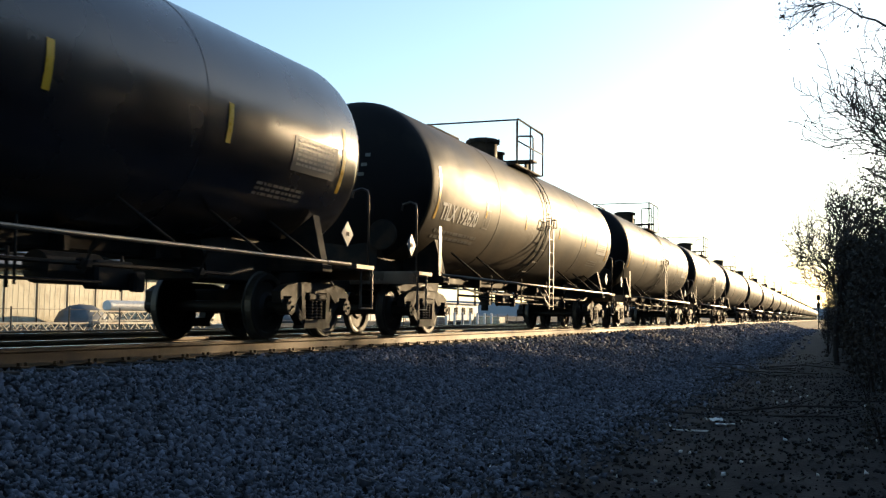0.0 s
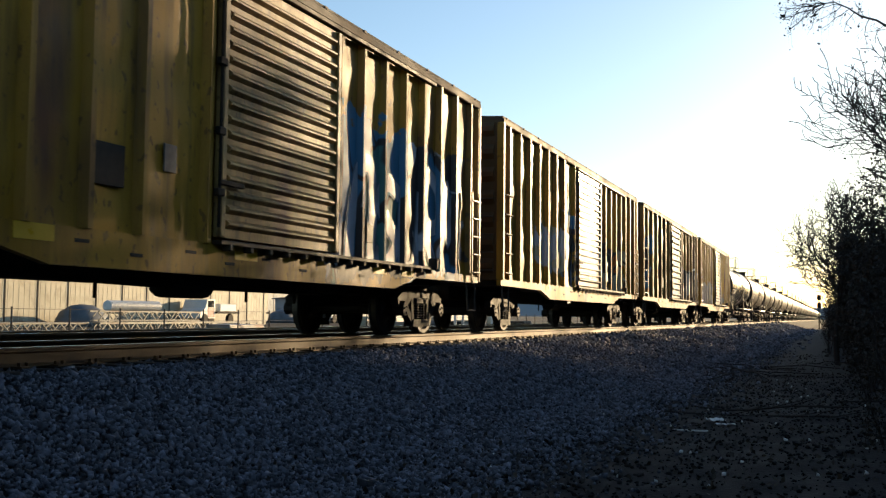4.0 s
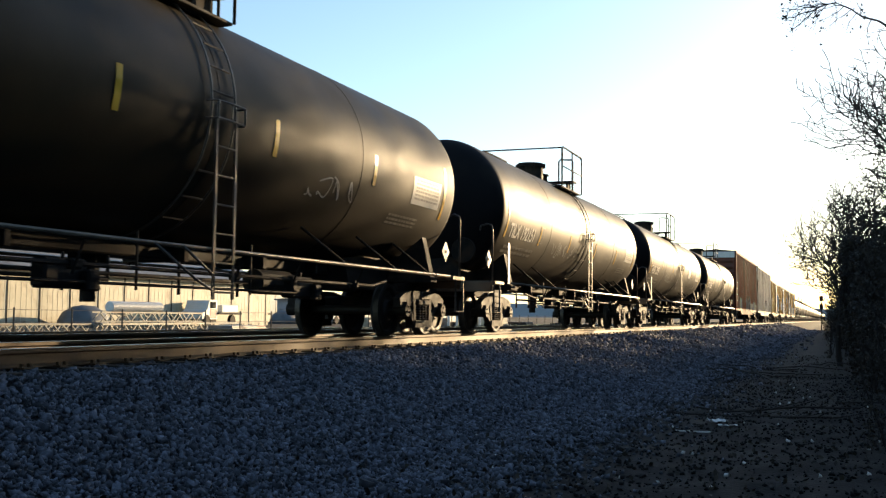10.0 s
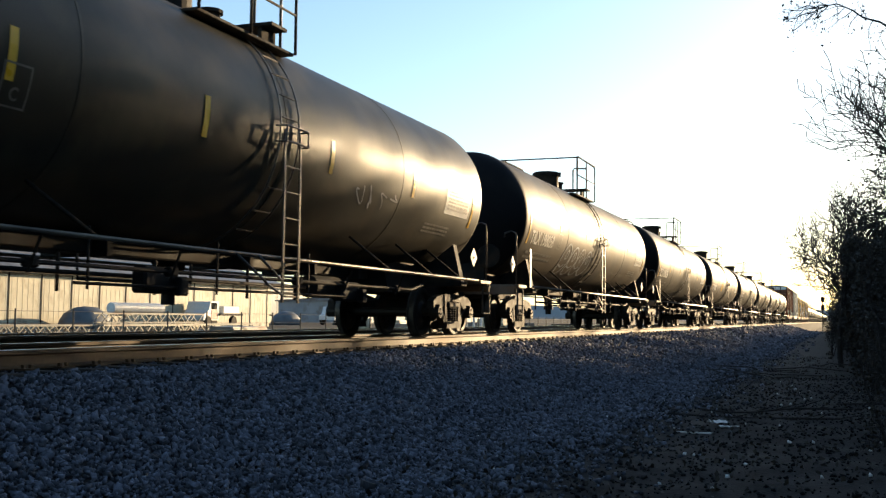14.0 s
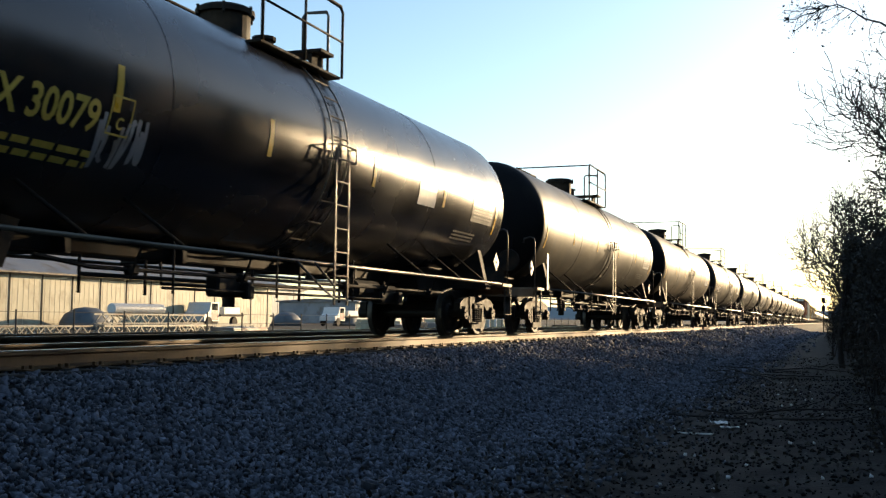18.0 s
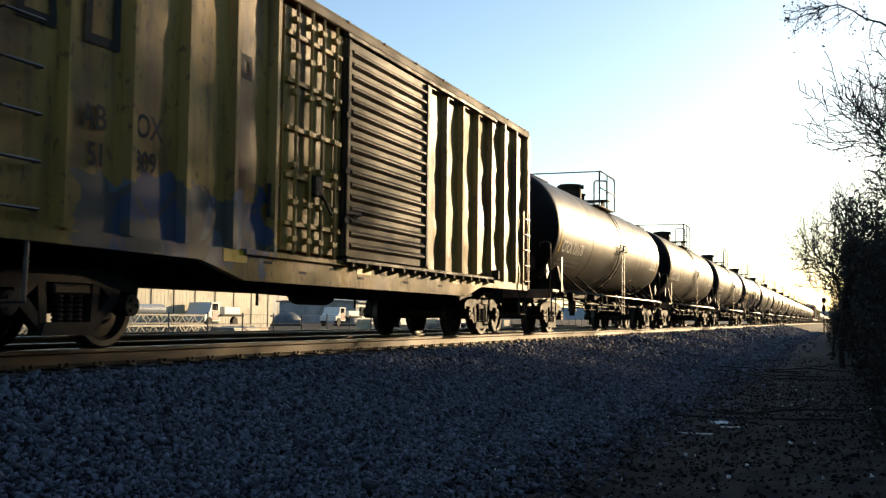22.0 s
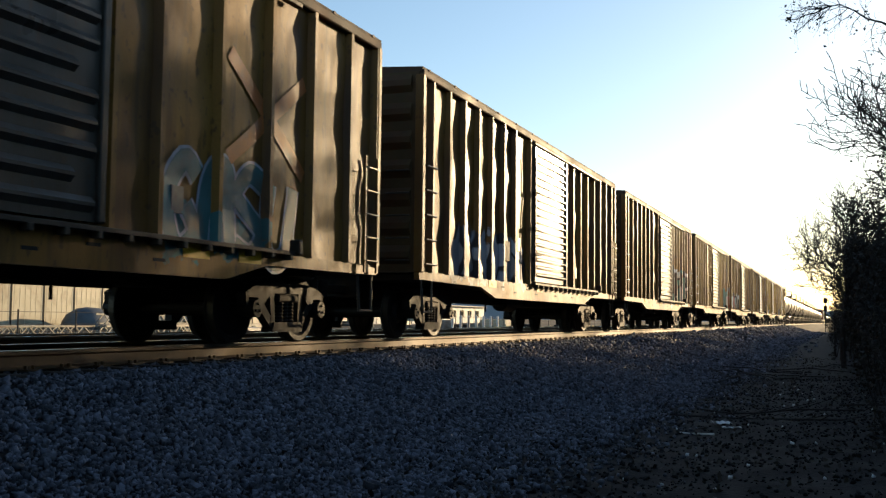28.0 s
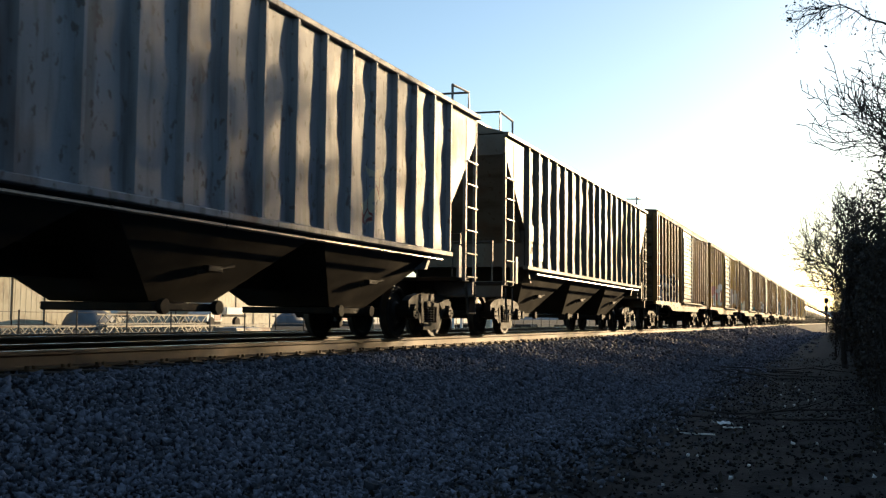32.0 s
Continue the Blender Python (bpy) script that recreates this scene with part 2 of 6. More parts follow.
# tones lowered below natural soil, so tree shade is partly in the colour
mats["soil"] = material("shade-darkened soil and dead leaves", (0.0036, 0.0034, 0.0038, 1), (0.0095, 0.0084, 0.0087, 1), 0.9, 0, 0.5, 1.0, fine=0.05,
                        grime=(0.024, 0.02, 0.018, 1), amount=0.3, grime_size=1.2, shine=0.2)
mats["bark"] = material("grey brown bark", (0.018, 0.014, 0.012, 1), (0.045, 0.036, 0.03, 1), 0.85, 0, 0.15, 0.6, stretch=(1, 1, 0.3))
mats["leaf"] = material("dry leaves", (0.018, 0.014, 0.008, 1), (0.045, 0.033, 0.018, 1), 0.7, 0, 0.3, 0.1, vary=0.4, island=True)
mats["leaf_green"] = material("dull green leaves", (0.035, 0.045, 0.014, 1), (0.08, 0.09, 0.03, 1), 0.6, 0, 0.3, 0.1, vary=0.4, island=True)

BLUE, PALE, TEAL, VIOLET, ORANGE, INK, CREAM, SILVER, RED = ((0.06, 0.20, 0.34), (0.48, 0.50, 0.54), (0.06, 0.19, 0.19), (0.17, 0.14, 0.26), (0.40, 0.13, 0.03),
                                                             (0.03, 0.03, 0.035), (0.48, 0.44, 0.32), (0.28, 0.29, 0.30), (0.25, 0.05, 0.04))
TAN, BUFF, BROWN = ((0.32, 0.165, 0.014, 1), (0.48, 0.265, 0.026, 1)), ((0.28, 0.165, 0.034, 1), (0.41, 0.255, 0.055, 1)), ((0.18, 0.088, 0.016, 1), (0.30, 0.155, 0.028, 1))
for key, tone, rust, spray in (
        ("side_b1", TAN, 0.3, [(2.2, 4.2, 1.15, 1.9, ((0.16, 0.17, 0.17), (0.2, 0.19, 0.14)), 0.7, 4), (-6.9, -2.0, 1.15, 2.3, (PALE, CREAM, SILVER), 0.7, 3)]),
        ("side_b2", BUFF, 0.45, [(1.7, 4.6, 1.2, 2.7, (PALE, BLUE, SILVER), 0.5, 7), (-7.4, -6.0, 1.3, 3.4, (BLUE, PALE, INK), 0.5, 5), (2.2, 7.6, 1.2, 2.7, (PALE, SILVER, VIOLET, INK), 0.6, 6)]),
        ("side_b3", TAN, 0.3, [(1.9, 5.8, 1.2, 2.5, (CREAM, ORANGE, CREAM, INK), 0.55, 8), (-2.6, -1.4, 1.2, 3.2, (BLUE, PALE, BLUE, INK), 0.6, 10), (-5.2, -2.0, 1.6, 2.5, (PALE, CREAM), 0.5, 9)]),
        ("side_b4", TAN, 0.3, [(1.6, 7.2, 0.9, 3.3, (BLUE, PALE, TEAL, INK), 0.7, 11)]),
        ("side_c1", BUFF, 0.35, [(-6.8, -3.3, 0.9, 1.8, ((0.05, 0.07, 0.13), (0.12, 0.14, 0.17), (0.08, 0.08, 0.07)), 0.6, 13)]),
        ("side_c2", TAN, 0.28, [(-6.4, -5.2, 1.2, 1.7, (PALE, PALE), 0.6, 15)]),
        ("side_c3", BROWN, 0.4, [(-7.0, -6.3, 1.1, 1.75, ((0.1, 0.17, 0.22), VIOLET), 0.6, 17)]),
        ("side_c4", BROWN, 0.4, [(-7.3, -2.0, 1.2, 2.2, (PALE, RED, BLUE, INK), 0.6, 19)]),
        ("side_c5", BUFF, 0.4, [(4.6, 7.8, 0.9, 2.3, (TEAL, (0.1, 0.2, 0.24), PALE, RED, TEAL), 0.8, 21)]),
        ("side_c6", BROWN, 0.4, [(1.8, 7.0, 1.0, 2.6, (TEAL, PALE, INK), 0.6, 23)]),
        ("side_c7", BROWN, 0.5, [(-6.5, -1.6, 1.1, 2.1, (PALE, SILVER, INK), 0.6, 25)]),
        ("side_c8", BROWN, 0.35, [(2.8, 4.6, 1.0, 1.6, (TEAL, (0.05, 0.12, 0.12)), 0.6, 27), (-7.2, -4.0, 0.95, 1.8, (TEAL, SILVER, CREAM), 0.6, 26)]),
        ("side_c9", TAN, 0.3, [(1.8, 7.6, 1.35, 2.3, (SILVER, CREAM, (0.28, 0.16, 0.12), SILVER), 0.6, 30), (-7.0, -2.0, 1.3, 2.4, (PALE, RED, SILVER), 0.7, 29)]),
        ("side_c10", BROWN, 0.45, [(-7.0, -1.8, 0.95, 2.2, (BLUE, INK, SILVER, INK, PALE), 0.55, 31)]),
        ("side_w", ((0.50, 0.45, 0.36, 1), (0.66, 0.61, 0.52, 1)), 0.2, [(-3.0, 3.0, 1.1, 1.9, (CREAM, SILVER), 0.5, 33)]),
        ("side_r", ((0.125, 0.022, 0.010, 1), (0.195, 0.040, 0.017, 1)), 0.25, [(3.1, 9.4, 0.95, 1.75, (CREAM, SILVER, CREAM), 0.7, 35), (-1.6, 2.9, 1.0, 2.0, ((0.10, 0.085, 0.09), (0.045, 0.035, 0.035), (0.16, 0.16, 0.17)), 0.6, 34), (-8.2, -4.5, 1.1, 1.9, (CREAM, SILVER, (0.2, 0.12, 0.08)), 0.6, 36)]),
        ("side_h1", ((0.10, 0.088, 0.068, 1), (0.17, 0.15, 0.115, 1)), 0.25, []),
        ("side_h2", ((0.19, 0.195, 0.205, 1), (0.29, 0.295, 0.305, 1)), 0.12, [(3.4, 4.2, 2.0, 2.6, (CREAM, RED), 0.3, 37)])):
    mats[key] = body_paint("weathered side paint " + key[5:], tone[0], tone[1], rust, 0.7 if key == "side_r" else 0.5, None, spray, 0.1 if key == "side_r" else 0.22)


# ---- mesh helpers ----
def part(name, bm, mat, parent=None, label="", smooth=False):
    """One mesh object from a bmesh, under its thing or part."""
    me = bpy.data.meshes.new(name)
    if smooth:
        for f in bm.faces:
            f.smooth = True
    bm.to_mesh(me)
    bm.free()
    return piece(name, me, mat, parent, label)


def piece(name, me, mat, parent=None, label="", at=None):
    """An object on a mesh that may be shared."""
    if mat is not None and not me.materials:
        me.materials.append(mats[mat] if isinstance(mat, str) else mat)
    ob = new(name, me)
    if parent is not None:
        ob.parent = parent
    if at is not None:
        ob.matrix_basis = at
    if label:
        ob["label"] = label
    return ob


def box(bm, c, s, bevel=0.0, turn=None):
    """A box with centre c and size s."""
    m = Matrix.Translation(c) @ (turn.to_4x4() if turn else Matrix()) @ Matrix.Diagonal((*s, 1))
    made = bmesh.ops.create_cube(bm, size=1.0, matrix=m)["verts"]
    if bevel:
        edges = {e for v in made for e in v.link_edges}
        bmesh.ops.bevel(bm, geom=list(edges), offset=bevel, segments=1, affect="EDGES")
    return bm


def rod(bm, a, b, r, sides=8, r2=None):
    """A round bar from a to b."""
    a, b = Vector(a), Vector(b)
    d = b - a
    m = Matrix.Translation((a + b) / 2) @ d.to_track_quat("Z", "Y").to_matrix().to_4x4()
    bmesh.ops.create_cone(bm, cap_ends=True, segments=sides, radius1=r, radius2=r if r2 is None else r2, depth=d.length, matrix=m)
    return bm


def bent(bm, points, r, sides=6):
    """One pipe through points, its corners mitred."""
    pts = [Vector(p) for p in points]
    rings, side = [], None
    for i, p in enumerate(pts):
        d = (pts[min(i + 1, len(pts) - 1)] - pts[max(i - 1, 0)]).normalized()
        if side is None:
            side = d.cross(Vector((0.31, 0.2, 0.93))).normalized()
        side = (side - d * side.dot(d)).normalized()
        up = d.cross(side)
        grow_r = r
        if 0 < i < len(pts) - 1:
            grow_r = r / max(0.75, d.dot((pts[i + 1] - p).normalized()))
        rings.append([bm.verts.new(p + (side * math.cos(2 * math.pi * k / sides) + up * math.sin(2 * math.pi * k / sides)) * grow_r) for k in range(sides)])
    for a, b in zip(rings, rings[1:]):
        for k in range(sides):
            bm.faces.new((a[k], a[(k + 1) % sides], b[(k + 1) % sides], b[k]))
    bm.faces.new(rings[0][::-1])
    bm.faces.new(rings[-1])
    return bm


def plate(bm, outline, x0, x1, axis="x"):
    """A sheet with an outline of (y, z), thick from x0 to x1; with axis y the outline is (x, z), with z (x, y)."""
    def at(p, d):
        return {"x": (d, p[0], p[1]), "y": (p[0], d, p[1]), "z": (p[0], p[1], d)}[axis]
    low = [bm.verts.new(at(p, x0)) for p in outline]
    high = [bm.verts.new(at(p, x1)) for p in outline]
    n = len(outline)
    bm.faces.new(low[::-1])
    bm.faces.new(high)
    for i in range(n):
        bm.faces.new((low[i], low[(i + 1) % n], high[(i + 1) % n], high[i]))
    bmesh.ops.recalc_face_normals(bm, faces=bm.faces[:])
    return bm


def lathe(bm, profile, sides=48, axis="y", centre=(0, 0, 0)):
    """A turned body: profile of (along, radius)."""
    rings = []
    for d, r in profile:
        ring = []
        for i in range(sides):
            a = 2 * math.pi * i / sides
            p = {"y": (r * math.sin(a), d, r * math.cos(a)), "x": (d, r * math.sin(a), r * math.cos(a)), "z": (r * math.sin(a), r * math.cos(a), d)}[axis]
            ring.append(bm.verts.new(Vector(p) + Vector(centre)))
        rings.append(ring)
    for a, b in zip(rings, rings[1:]):
        for i in range(sides):
            bm.faces.new((a[i], a[(i + 1) % sides], b[(i + 1) % sides], b[i]))
    bm.faces.new(rings[0])
    bm.faces.new(rings[-1][::-1])
    bmesh.ops.recalc_face_normals(bm, faces=bm.faces[:])
    return bm


def fresh():
    return bmesh.new()


def empty(name, m=None):
    ob = new(name)
    if m is not None:
        ob.matrix_basis = m
    return ob


# ---- ground, tracks ----
def ground_height(x, y):
    """The cross-section of the line, with gentle lumps."""
    z = np.interp(x, [-420, -60, -17, -15.4, -6.55, -3.75, 1.5, 6, 30, 420], [0.2, 0.45, 0.45, 0.84, 0.86, 0.0, 0.0, 0.35, 0.9, 3.0])
    if x > -4.2:
        k = min(1.0, (x + 4.2) / 1.0)
        z += k * (0.10 * noise.noise((x * 0.35, y * 0.25, 1.0)) + 0.035 * noise.noise((x * 1.7, y * 1.4, 4.0)))
    return z


def build_ground():
    xs = [-2600, -420, -200, -100, -60, -40, -25, -17, -15.4, -11, -6.55] + list(np.arange(-6.2, 3.2, 0.2)) + [4, 5, 6, 9, 14, 20, 30, 60, 120, 420, 2600]
    ys = [-2600, -300, -60, -20, -5] + list(np.arange(0, 30, 0.25)) + list(np.arange(30, 80, 2)) + [90, 110, 140, 200, 300, 450, 700, 1200, 2600]
    verts = [(x, y, ground_height(max(-420, min(420, x)), y)) for y in ys for x in xs]
    n = len(xs)
    faces = [(j * n + i, j * n + i + 1, (j + 1) * n + i + 1, (j + 1) * n + i) for j in range(len(ys) - 1) for i in range(n - 1)]
    me = bpy.data.meshes.new("ground")
    me.from_pydata(verts, [], faces)
    for p in me.polygons:
        p.use_smooth = True
    return tagged(piece("ground", me, "soil"), "shade-darkened soil strewn with dead leaves and litter", "ground", kind="structure")


def scatter(name, places, sizes, mat, rng, squash=(0.6, 1.0), sides=None):
    """Many small uneven stones in one mesh: squashed octahedra with jittered corners."""
    base = np.array([(1, 0, 0), (-1, 0, 0), (0, 1, 0), (0, -1, 0), (0, 0, 1), (0, 0, -1)], float)
    tris = np.array([(0, 2, 4), (2, 1, 4), (1, 3, 4), (3, 0, 4), (2, 0, 5), (1, 2, 5), (3, 1, 5), (0, 3, 5)])
    k = len(places)
    pts = base[None] * (0.7 + 0.6 * rng.random((k, 6, 1)))
    pts += rng.normal(0, 0.16, (k, 6, 3))
    pts *= np.stack([np.ones(k), 0.7 + 0.5 * rng.random(k), squash[0] + (squash[1] - squash[0]) * rng.random(k)], -1)[:, None]
    q = rng.normal(size=(k, 4))
    q /= np.linalg.norm(q, axis=1)[:, None]
    w, x, y, z = q.T
    rot = np.stack([1 - 2 * (y * y + z * z), 2 * (x * y - z * w), 2 * (x * z + y * w), 2 * (x * y + z * w), 1 - 2 * (x * x + z * z), 2 * (y * z - x * w),
                    2 * (x * z - y * w), 2 * (y * z + x * w), 1 - 2 * (x * x + y * y)], -1).reshape(k, 3, 3)
    pts = np.einsum("kij,kvj->kvi", rot, pts) * np.asarray(sizes)[:, None, None] + np.asarray(places)[:, None]
    me = bpy.data.meshes.new(name)
    me.vertices.add(k * 6)
    me.vertices.foreach_set("co", pts.reshape(-1))
    loops = (tris[None] + 6 * np.arange(k)[:, None, None]).reshape(-1)
    me.loops.add(len(loops))
    me.loops.foreach_set("vertex_index", loops)
    me.polygons.add(k * 8)
    me.polygons.foreach_set("loop_start", np.arange(k * 8) * 3)
    me.update(calc_edges=True)
    return piece(name, me, mat)


def build_ballast():
    rng = np.random.default_rng(3)
    places, sizes = [], []
    for y0, y1, count, r in ((3.0, 9.0, 21000, 0.025), (9.0, 16.0, 23000, 0.026), (16.0, 28.0, 20000, 0.033), (28, 60, 14000, 0.055), (60, 150, 9000, 0.10)):
        t = rng.random(count)
        # thick on the bank, thinning out past its toe
        x = np.where(t < 0.86, -6.75 + 3.2 * rng.random(count), -3.6 + np.abs(rng.normal(0, 0.7, count)))
        y = y0 + (y1 - y0) * rng.random(count)
        s = r * rng.lognormal(0, 0.3, count)
        z = np.array([ground_height(a, b) for a, b in zip(x, y)]) + s * 0.25
        places.append(np.stack([x, y, z], -1))
        sizes.append(s)
    # bed between the rails
    count = 16000
    x = TRACK - 1.6 + 3.2 * rng.random(count)
    y = 4 + 60 * rng.random(count) ** 1.6
    places.append(np.stack([x, y, np.full(count, RAIL - 0.235) + 0.02 * rng.random(count)], -1))
    sizes.append(0.034 * rng.lognormal(0, 0.3, count))
    ob = scatter("ballast", np.concatenate(places), np.concatenate(sizes), "gravel", rng)
    tagged(ob, "grey crushed stone ballast on the track bank", "ballast", kind="stuff")


def rail_mesh(length, start):
    """A rail with foot, web and head; its running surface is a second mesh."""
    half = [(-0.076, 0.0), (-0.076, 0.012), (-0.012, 0.032), (-0.009, 0.125), (-0.036, 0.142), (-0.036, 0.176), (-0.030, 0.1795)]
    outline = half + [(-x, z) for x, z in reversed(half)]
    return plate(fresh(), outline, start, start + length, "y")


def build_track(name, centre, near):
    track = tagged(empty(name, pose(centre, 0, RAIL - 0.18)), "railway track of rusty rails on dark timber ties", "railway track", kind="structure")
    for x in (-0.7525, 0.7525):
        rail = part("rail", rail_mesh(1500, -100), "rail", track, "rail with a dusty brown web")
        rail.matrix_basis = pose(x, 0, 0)
        part("running_surface", box(fresh(), (0, 650, 0.1815), (0.064, 1500, 0.006)), "rail_head", rail, "polished steel rail head")
    tie = bpy.data.meshes.new("tie")
    b = box(fresh(), (0, 0, -0.10), (2.59, 0.225, 0.19), 0.012)
    b.to_mesh(tie)
    b.free()
    clip = bpy.data.meshes.new("tie_plate")
    b = box(fresh(), (0, 0, 0.004), (0.34, 0.19, 0.018))
    for sx in (-0.105, 0.105):
        for sy in (-0.05, 0.05):
            box(b, (sx, sy, 0.028), (0.035, 0.03, 0.04))
    b.to_mesh(clip)
    b.free()
    count = 130 if near else 60
    for i in range(count):
        y = 3.0 + i * 0.53
        ob = piece("tie", tie, "tie", track, at=pose(random.uniform(-0.04, 0.04), y, 0, 0, 0, random.uniform(-0.6, 0.6)))
        if near and i < 90:
            for x in (-0.7525, 0.7525):
                piece("tie_plate", clip, "rail", ob, at=pose(x, 0, -0.002))
    far = fresh()
    for i in range(count, count + 330):
        box(far, (0, 3.0 + i * 0.53, -0.10), (2.59, 0.225, 0.19))
    tagged(part("distant_ties", far, "tie", track), kind="stuff")
    return track


# ---- plants ----
def tube_mesh(name, segments, mat, sides=4):
    """One mesh of tapered twigs from segments (a, b, ra, rb)."""
    k = len(segments)
    a = np.array([s[0] for s in segments])
    b = np.array([s[1] for s in segments])
    ra = np.array([s[2] for s in segments])
    rb = np.array([s[3] for s in segments])
    d = b - a
    d /= np.linalg.norm(d, axis=1)[:, None] + 1e-9
    ref = np.where(np.abs(d[:, 2:3]) > 0.9, np.array([[1.0, 0, 0]]), np.array([[0, 0, 1.0]]))
    u = np.cross(d, ref)
    u /= np.linalg.norm(u, axis=1)[:, None] + 1e-9
    v = np.cross(d, u)
    ang = 2 * np.pi * np.arange(sides) / sides
    ring = np.cos(ang)[None, :, None] * u[:, None] + np.sin(ang)[None, :, None] * v[:, None]
    verts = np.concatenate([a[:, None] + ring * ra[:, None, None], b[:, None] + ring * rb[:, None, None]], 1).reshape(-1, 3)
    idx = np.arange(sides)
    quad = np.stack([idx, (idx + 1) % sides, sides + (idx + 1) % sides, sides + idx], -1)
    loops = (quad[None] + (2 * sides) * np.arange(k)[:, None, None]).reshape(-1)
    me = bpy.data.meshes.new(name)
    me.vertices.add(len(verts))
    me.vertices.foreach_set("co", verts.reshape(-1))
    me.loops.add(len(loops))
    me.loops.foreach_set("vertex_index", loops)
    me.polygons.add(k * sides)
    me.polygons.foreach_set("loop_start", np.arange(k * sides) * 4)
    me.update(calc_edges=True)
    me.materials.append(mats[mat])
    return me


def leaf_mesh(name, places, size, rng, mat):
    """Small bent leaves at places, each of two triangles."""
    k = len(places)
    d = rng.normal(size=(k, 3))
    d /= np.linalg.norm(d, axis=1)[:, None]
    e = np.cross(d, rng.normal(size=(k, 3)))
    e /= np.linalg.norm(e, axis=1)[:, None]
    n = np.cross(d, e)
    s = (size * (0.6 + 0.8 * rng.random(k)))[:, None]
    p = np.asarray(places)
    verts = np.stack([p, p + s * (0.5 * d + 0.32 * e + 0.1 * n), p + s * d, p + s * (0.5 * d - 0.32 * e + 0.1 * n)], 1).reshape(-1, 3)
    loops = (np.array([0, 1, 2, 0, 2, 3])[None] + 4 * np.arange(k)[:, None]).reshape(-1)
    me = bpy.data.meshes.new(name)
    me.vertices.add(len(verts))
    me.vertices.foreach_set("co", verts.reshape(-1))
    me.loops.add(len(loops))
    me.loops.foreach_set("vertex_index", loops)
    me.polygons.add(k * 2)
    me.polygons.foreach_set("loop_start", np.arange(k * 2) * 3)
    me.update(calc_edges=True)
    me.materials.append(mats[mat])
    return me


def grow(rng, height, spread, depth=6, trunk=0.12, lean=(0, 0, 0), split=(2, 4), straight=0.75, first=0.28):
    """A branching skeleton: segments, and the tips."""
    segments, tips = [], []

    def branch(p, d, length, r, level):
        steps = 4 if level < 2 else 3
        q, way = p, d
        for i in range(steps):
            way = way + rng.normal(0, 0.16 + 0.05 * level, 3) + np.array([0, 0, 0.05])
            way = way / np.linalg.norm(way)
            nxt = q + way * length / steps
            r2 = max(0.007, r * (0.93 if i < steps - 1 else 0.9))
            segments.append((q, nxt, r, r2, level))
            if level >= 1 and level < depth and i > 0 and rng.random() < 0.75:
                side = way + rng.normal(0, spread, 3)
                branch(nxt, side / np.linalg.norm(side), length * (0.45 + 0.3 * rng.random()), max(0.008, r2 * 0.5), max(2, level + 1))
            q, r = nxt, r2
        if level >= depth:
            tips.append(q)
            return
        for _ in range(rng.integers(*split)):
            side = way * straight + rng.normal(0, spread, 3)
            branch(q, side / np.linalg.norm(side), length * (0.62 + 0.25 * rng.random()), max(0.008, r * 0.62), level + 1)

    start = np.array([0.0, 0.0, -0.1])
    d0 = np.array([0, 0, 1.0]) + np.array(lean)
    branch(start, d0 / np.linalg.norm(d0), height * first, trunk, 0)
    return segments, tips


def make_tree(seed, height, spread=0.55, depth=5, trunk=0.12, lean=(0, 0, 0), leaves=0, leaf=0.05, leaf_mat="leaf", straight=0.75, first=0.28, name="bare_tree", reach=4.0):
    rng = np.random.default_rng(seed)
    segments, tips = grow(rng, height, spread, depth, trunk, lean, straight=straight, first=first)
    tree = empty(name)
    segments = [s for s in segments if math.hypot(s[1][0] - lean[0] * s[1][2], s[1][1]) < reach]
    tips = [t for t in tips if math.hypot(t[0] - lean[0] * t[2], t[1]) < reach] 
    stem = [s for s in segments if s[4] <= 1]
    limbs = [s for s in segments if s[4] > 1]
    piece("trunk", tube_mesh("trunk", stem, "bark", 7), None, tree)
    piece("crown", tube_mesh("crown", limbs, "bark", 3), None, tree, "crown of thin grey twigs")
    if leaves and tips:
        t = np.array(tips)
        where = t[rng.integers(0, len(t), leaves)] + rng.normal(0, 0.10, (leaves, 3))
        piece("foliage", leaf_mesh("foliage", where, leaf, rng, leaf_mat), None, tree, "sparse dry leaves")
    return tree


def make_bush(seed, width, height, stems=26, leaves=1500, leaf=0.045, mat="leaf"):
    rng = np.random.default_rng(seed)
    bush = empty("bush")
    segments, tips = [], []
    for _ in range(stems):
        p = np.array([rng.normal(0, width * 0.16), rng.normal(0, width * 0.16), -0.05])
        way = np.array([rng.normal(0, 0.45), rng.normal(0, 0.45), 1.0])
        length = height * (0.5 + 0.6 * rng.random())
        r = 0.012 + 0.012 * rng.random()
        q = p
        for i in range(5):
            way = way + rng.normal(0, 0.22, 3)
            way /= np.linalg.norm(way)
            nxt = q + way * length / 5
            segments.append((q, nxt, r, r * 0.75))
            for _ in range(3):
                side = way + rng.normal(0, 0.8, 3)
                side /= np.linalg.norm(side)
                e = nxt + side * length * 0.28 * rng.random()
                segments.append((nxt, e, r * 0.4, r * 0.15))
                for _ in range(2):
                    f = e + rng.normal(0, 0.12 * height * 0.6, 3)
                    segments.append((e, f, r * 0.2, r * 0.1))
                    tips.append(f)
                tips.append(e)
            q, r = nxt, r * 0.75
    def gather(p):
        # keep long stems from straying out of the bush
        r = math.hypot(p[0], p[1]) + 1e-9
        k = width * 0.5 * math.tanh(r / (width * 0.5)) / r
        return np.array([p[0] * k, p[1] * k, p[2]])
    segments = [(gather(a), gather(b), ra, rb) for a, b, ra, rb in segments]
    piece("brushwood", tube_mesh("brushwood", segments, "bark", 3), None, bush)
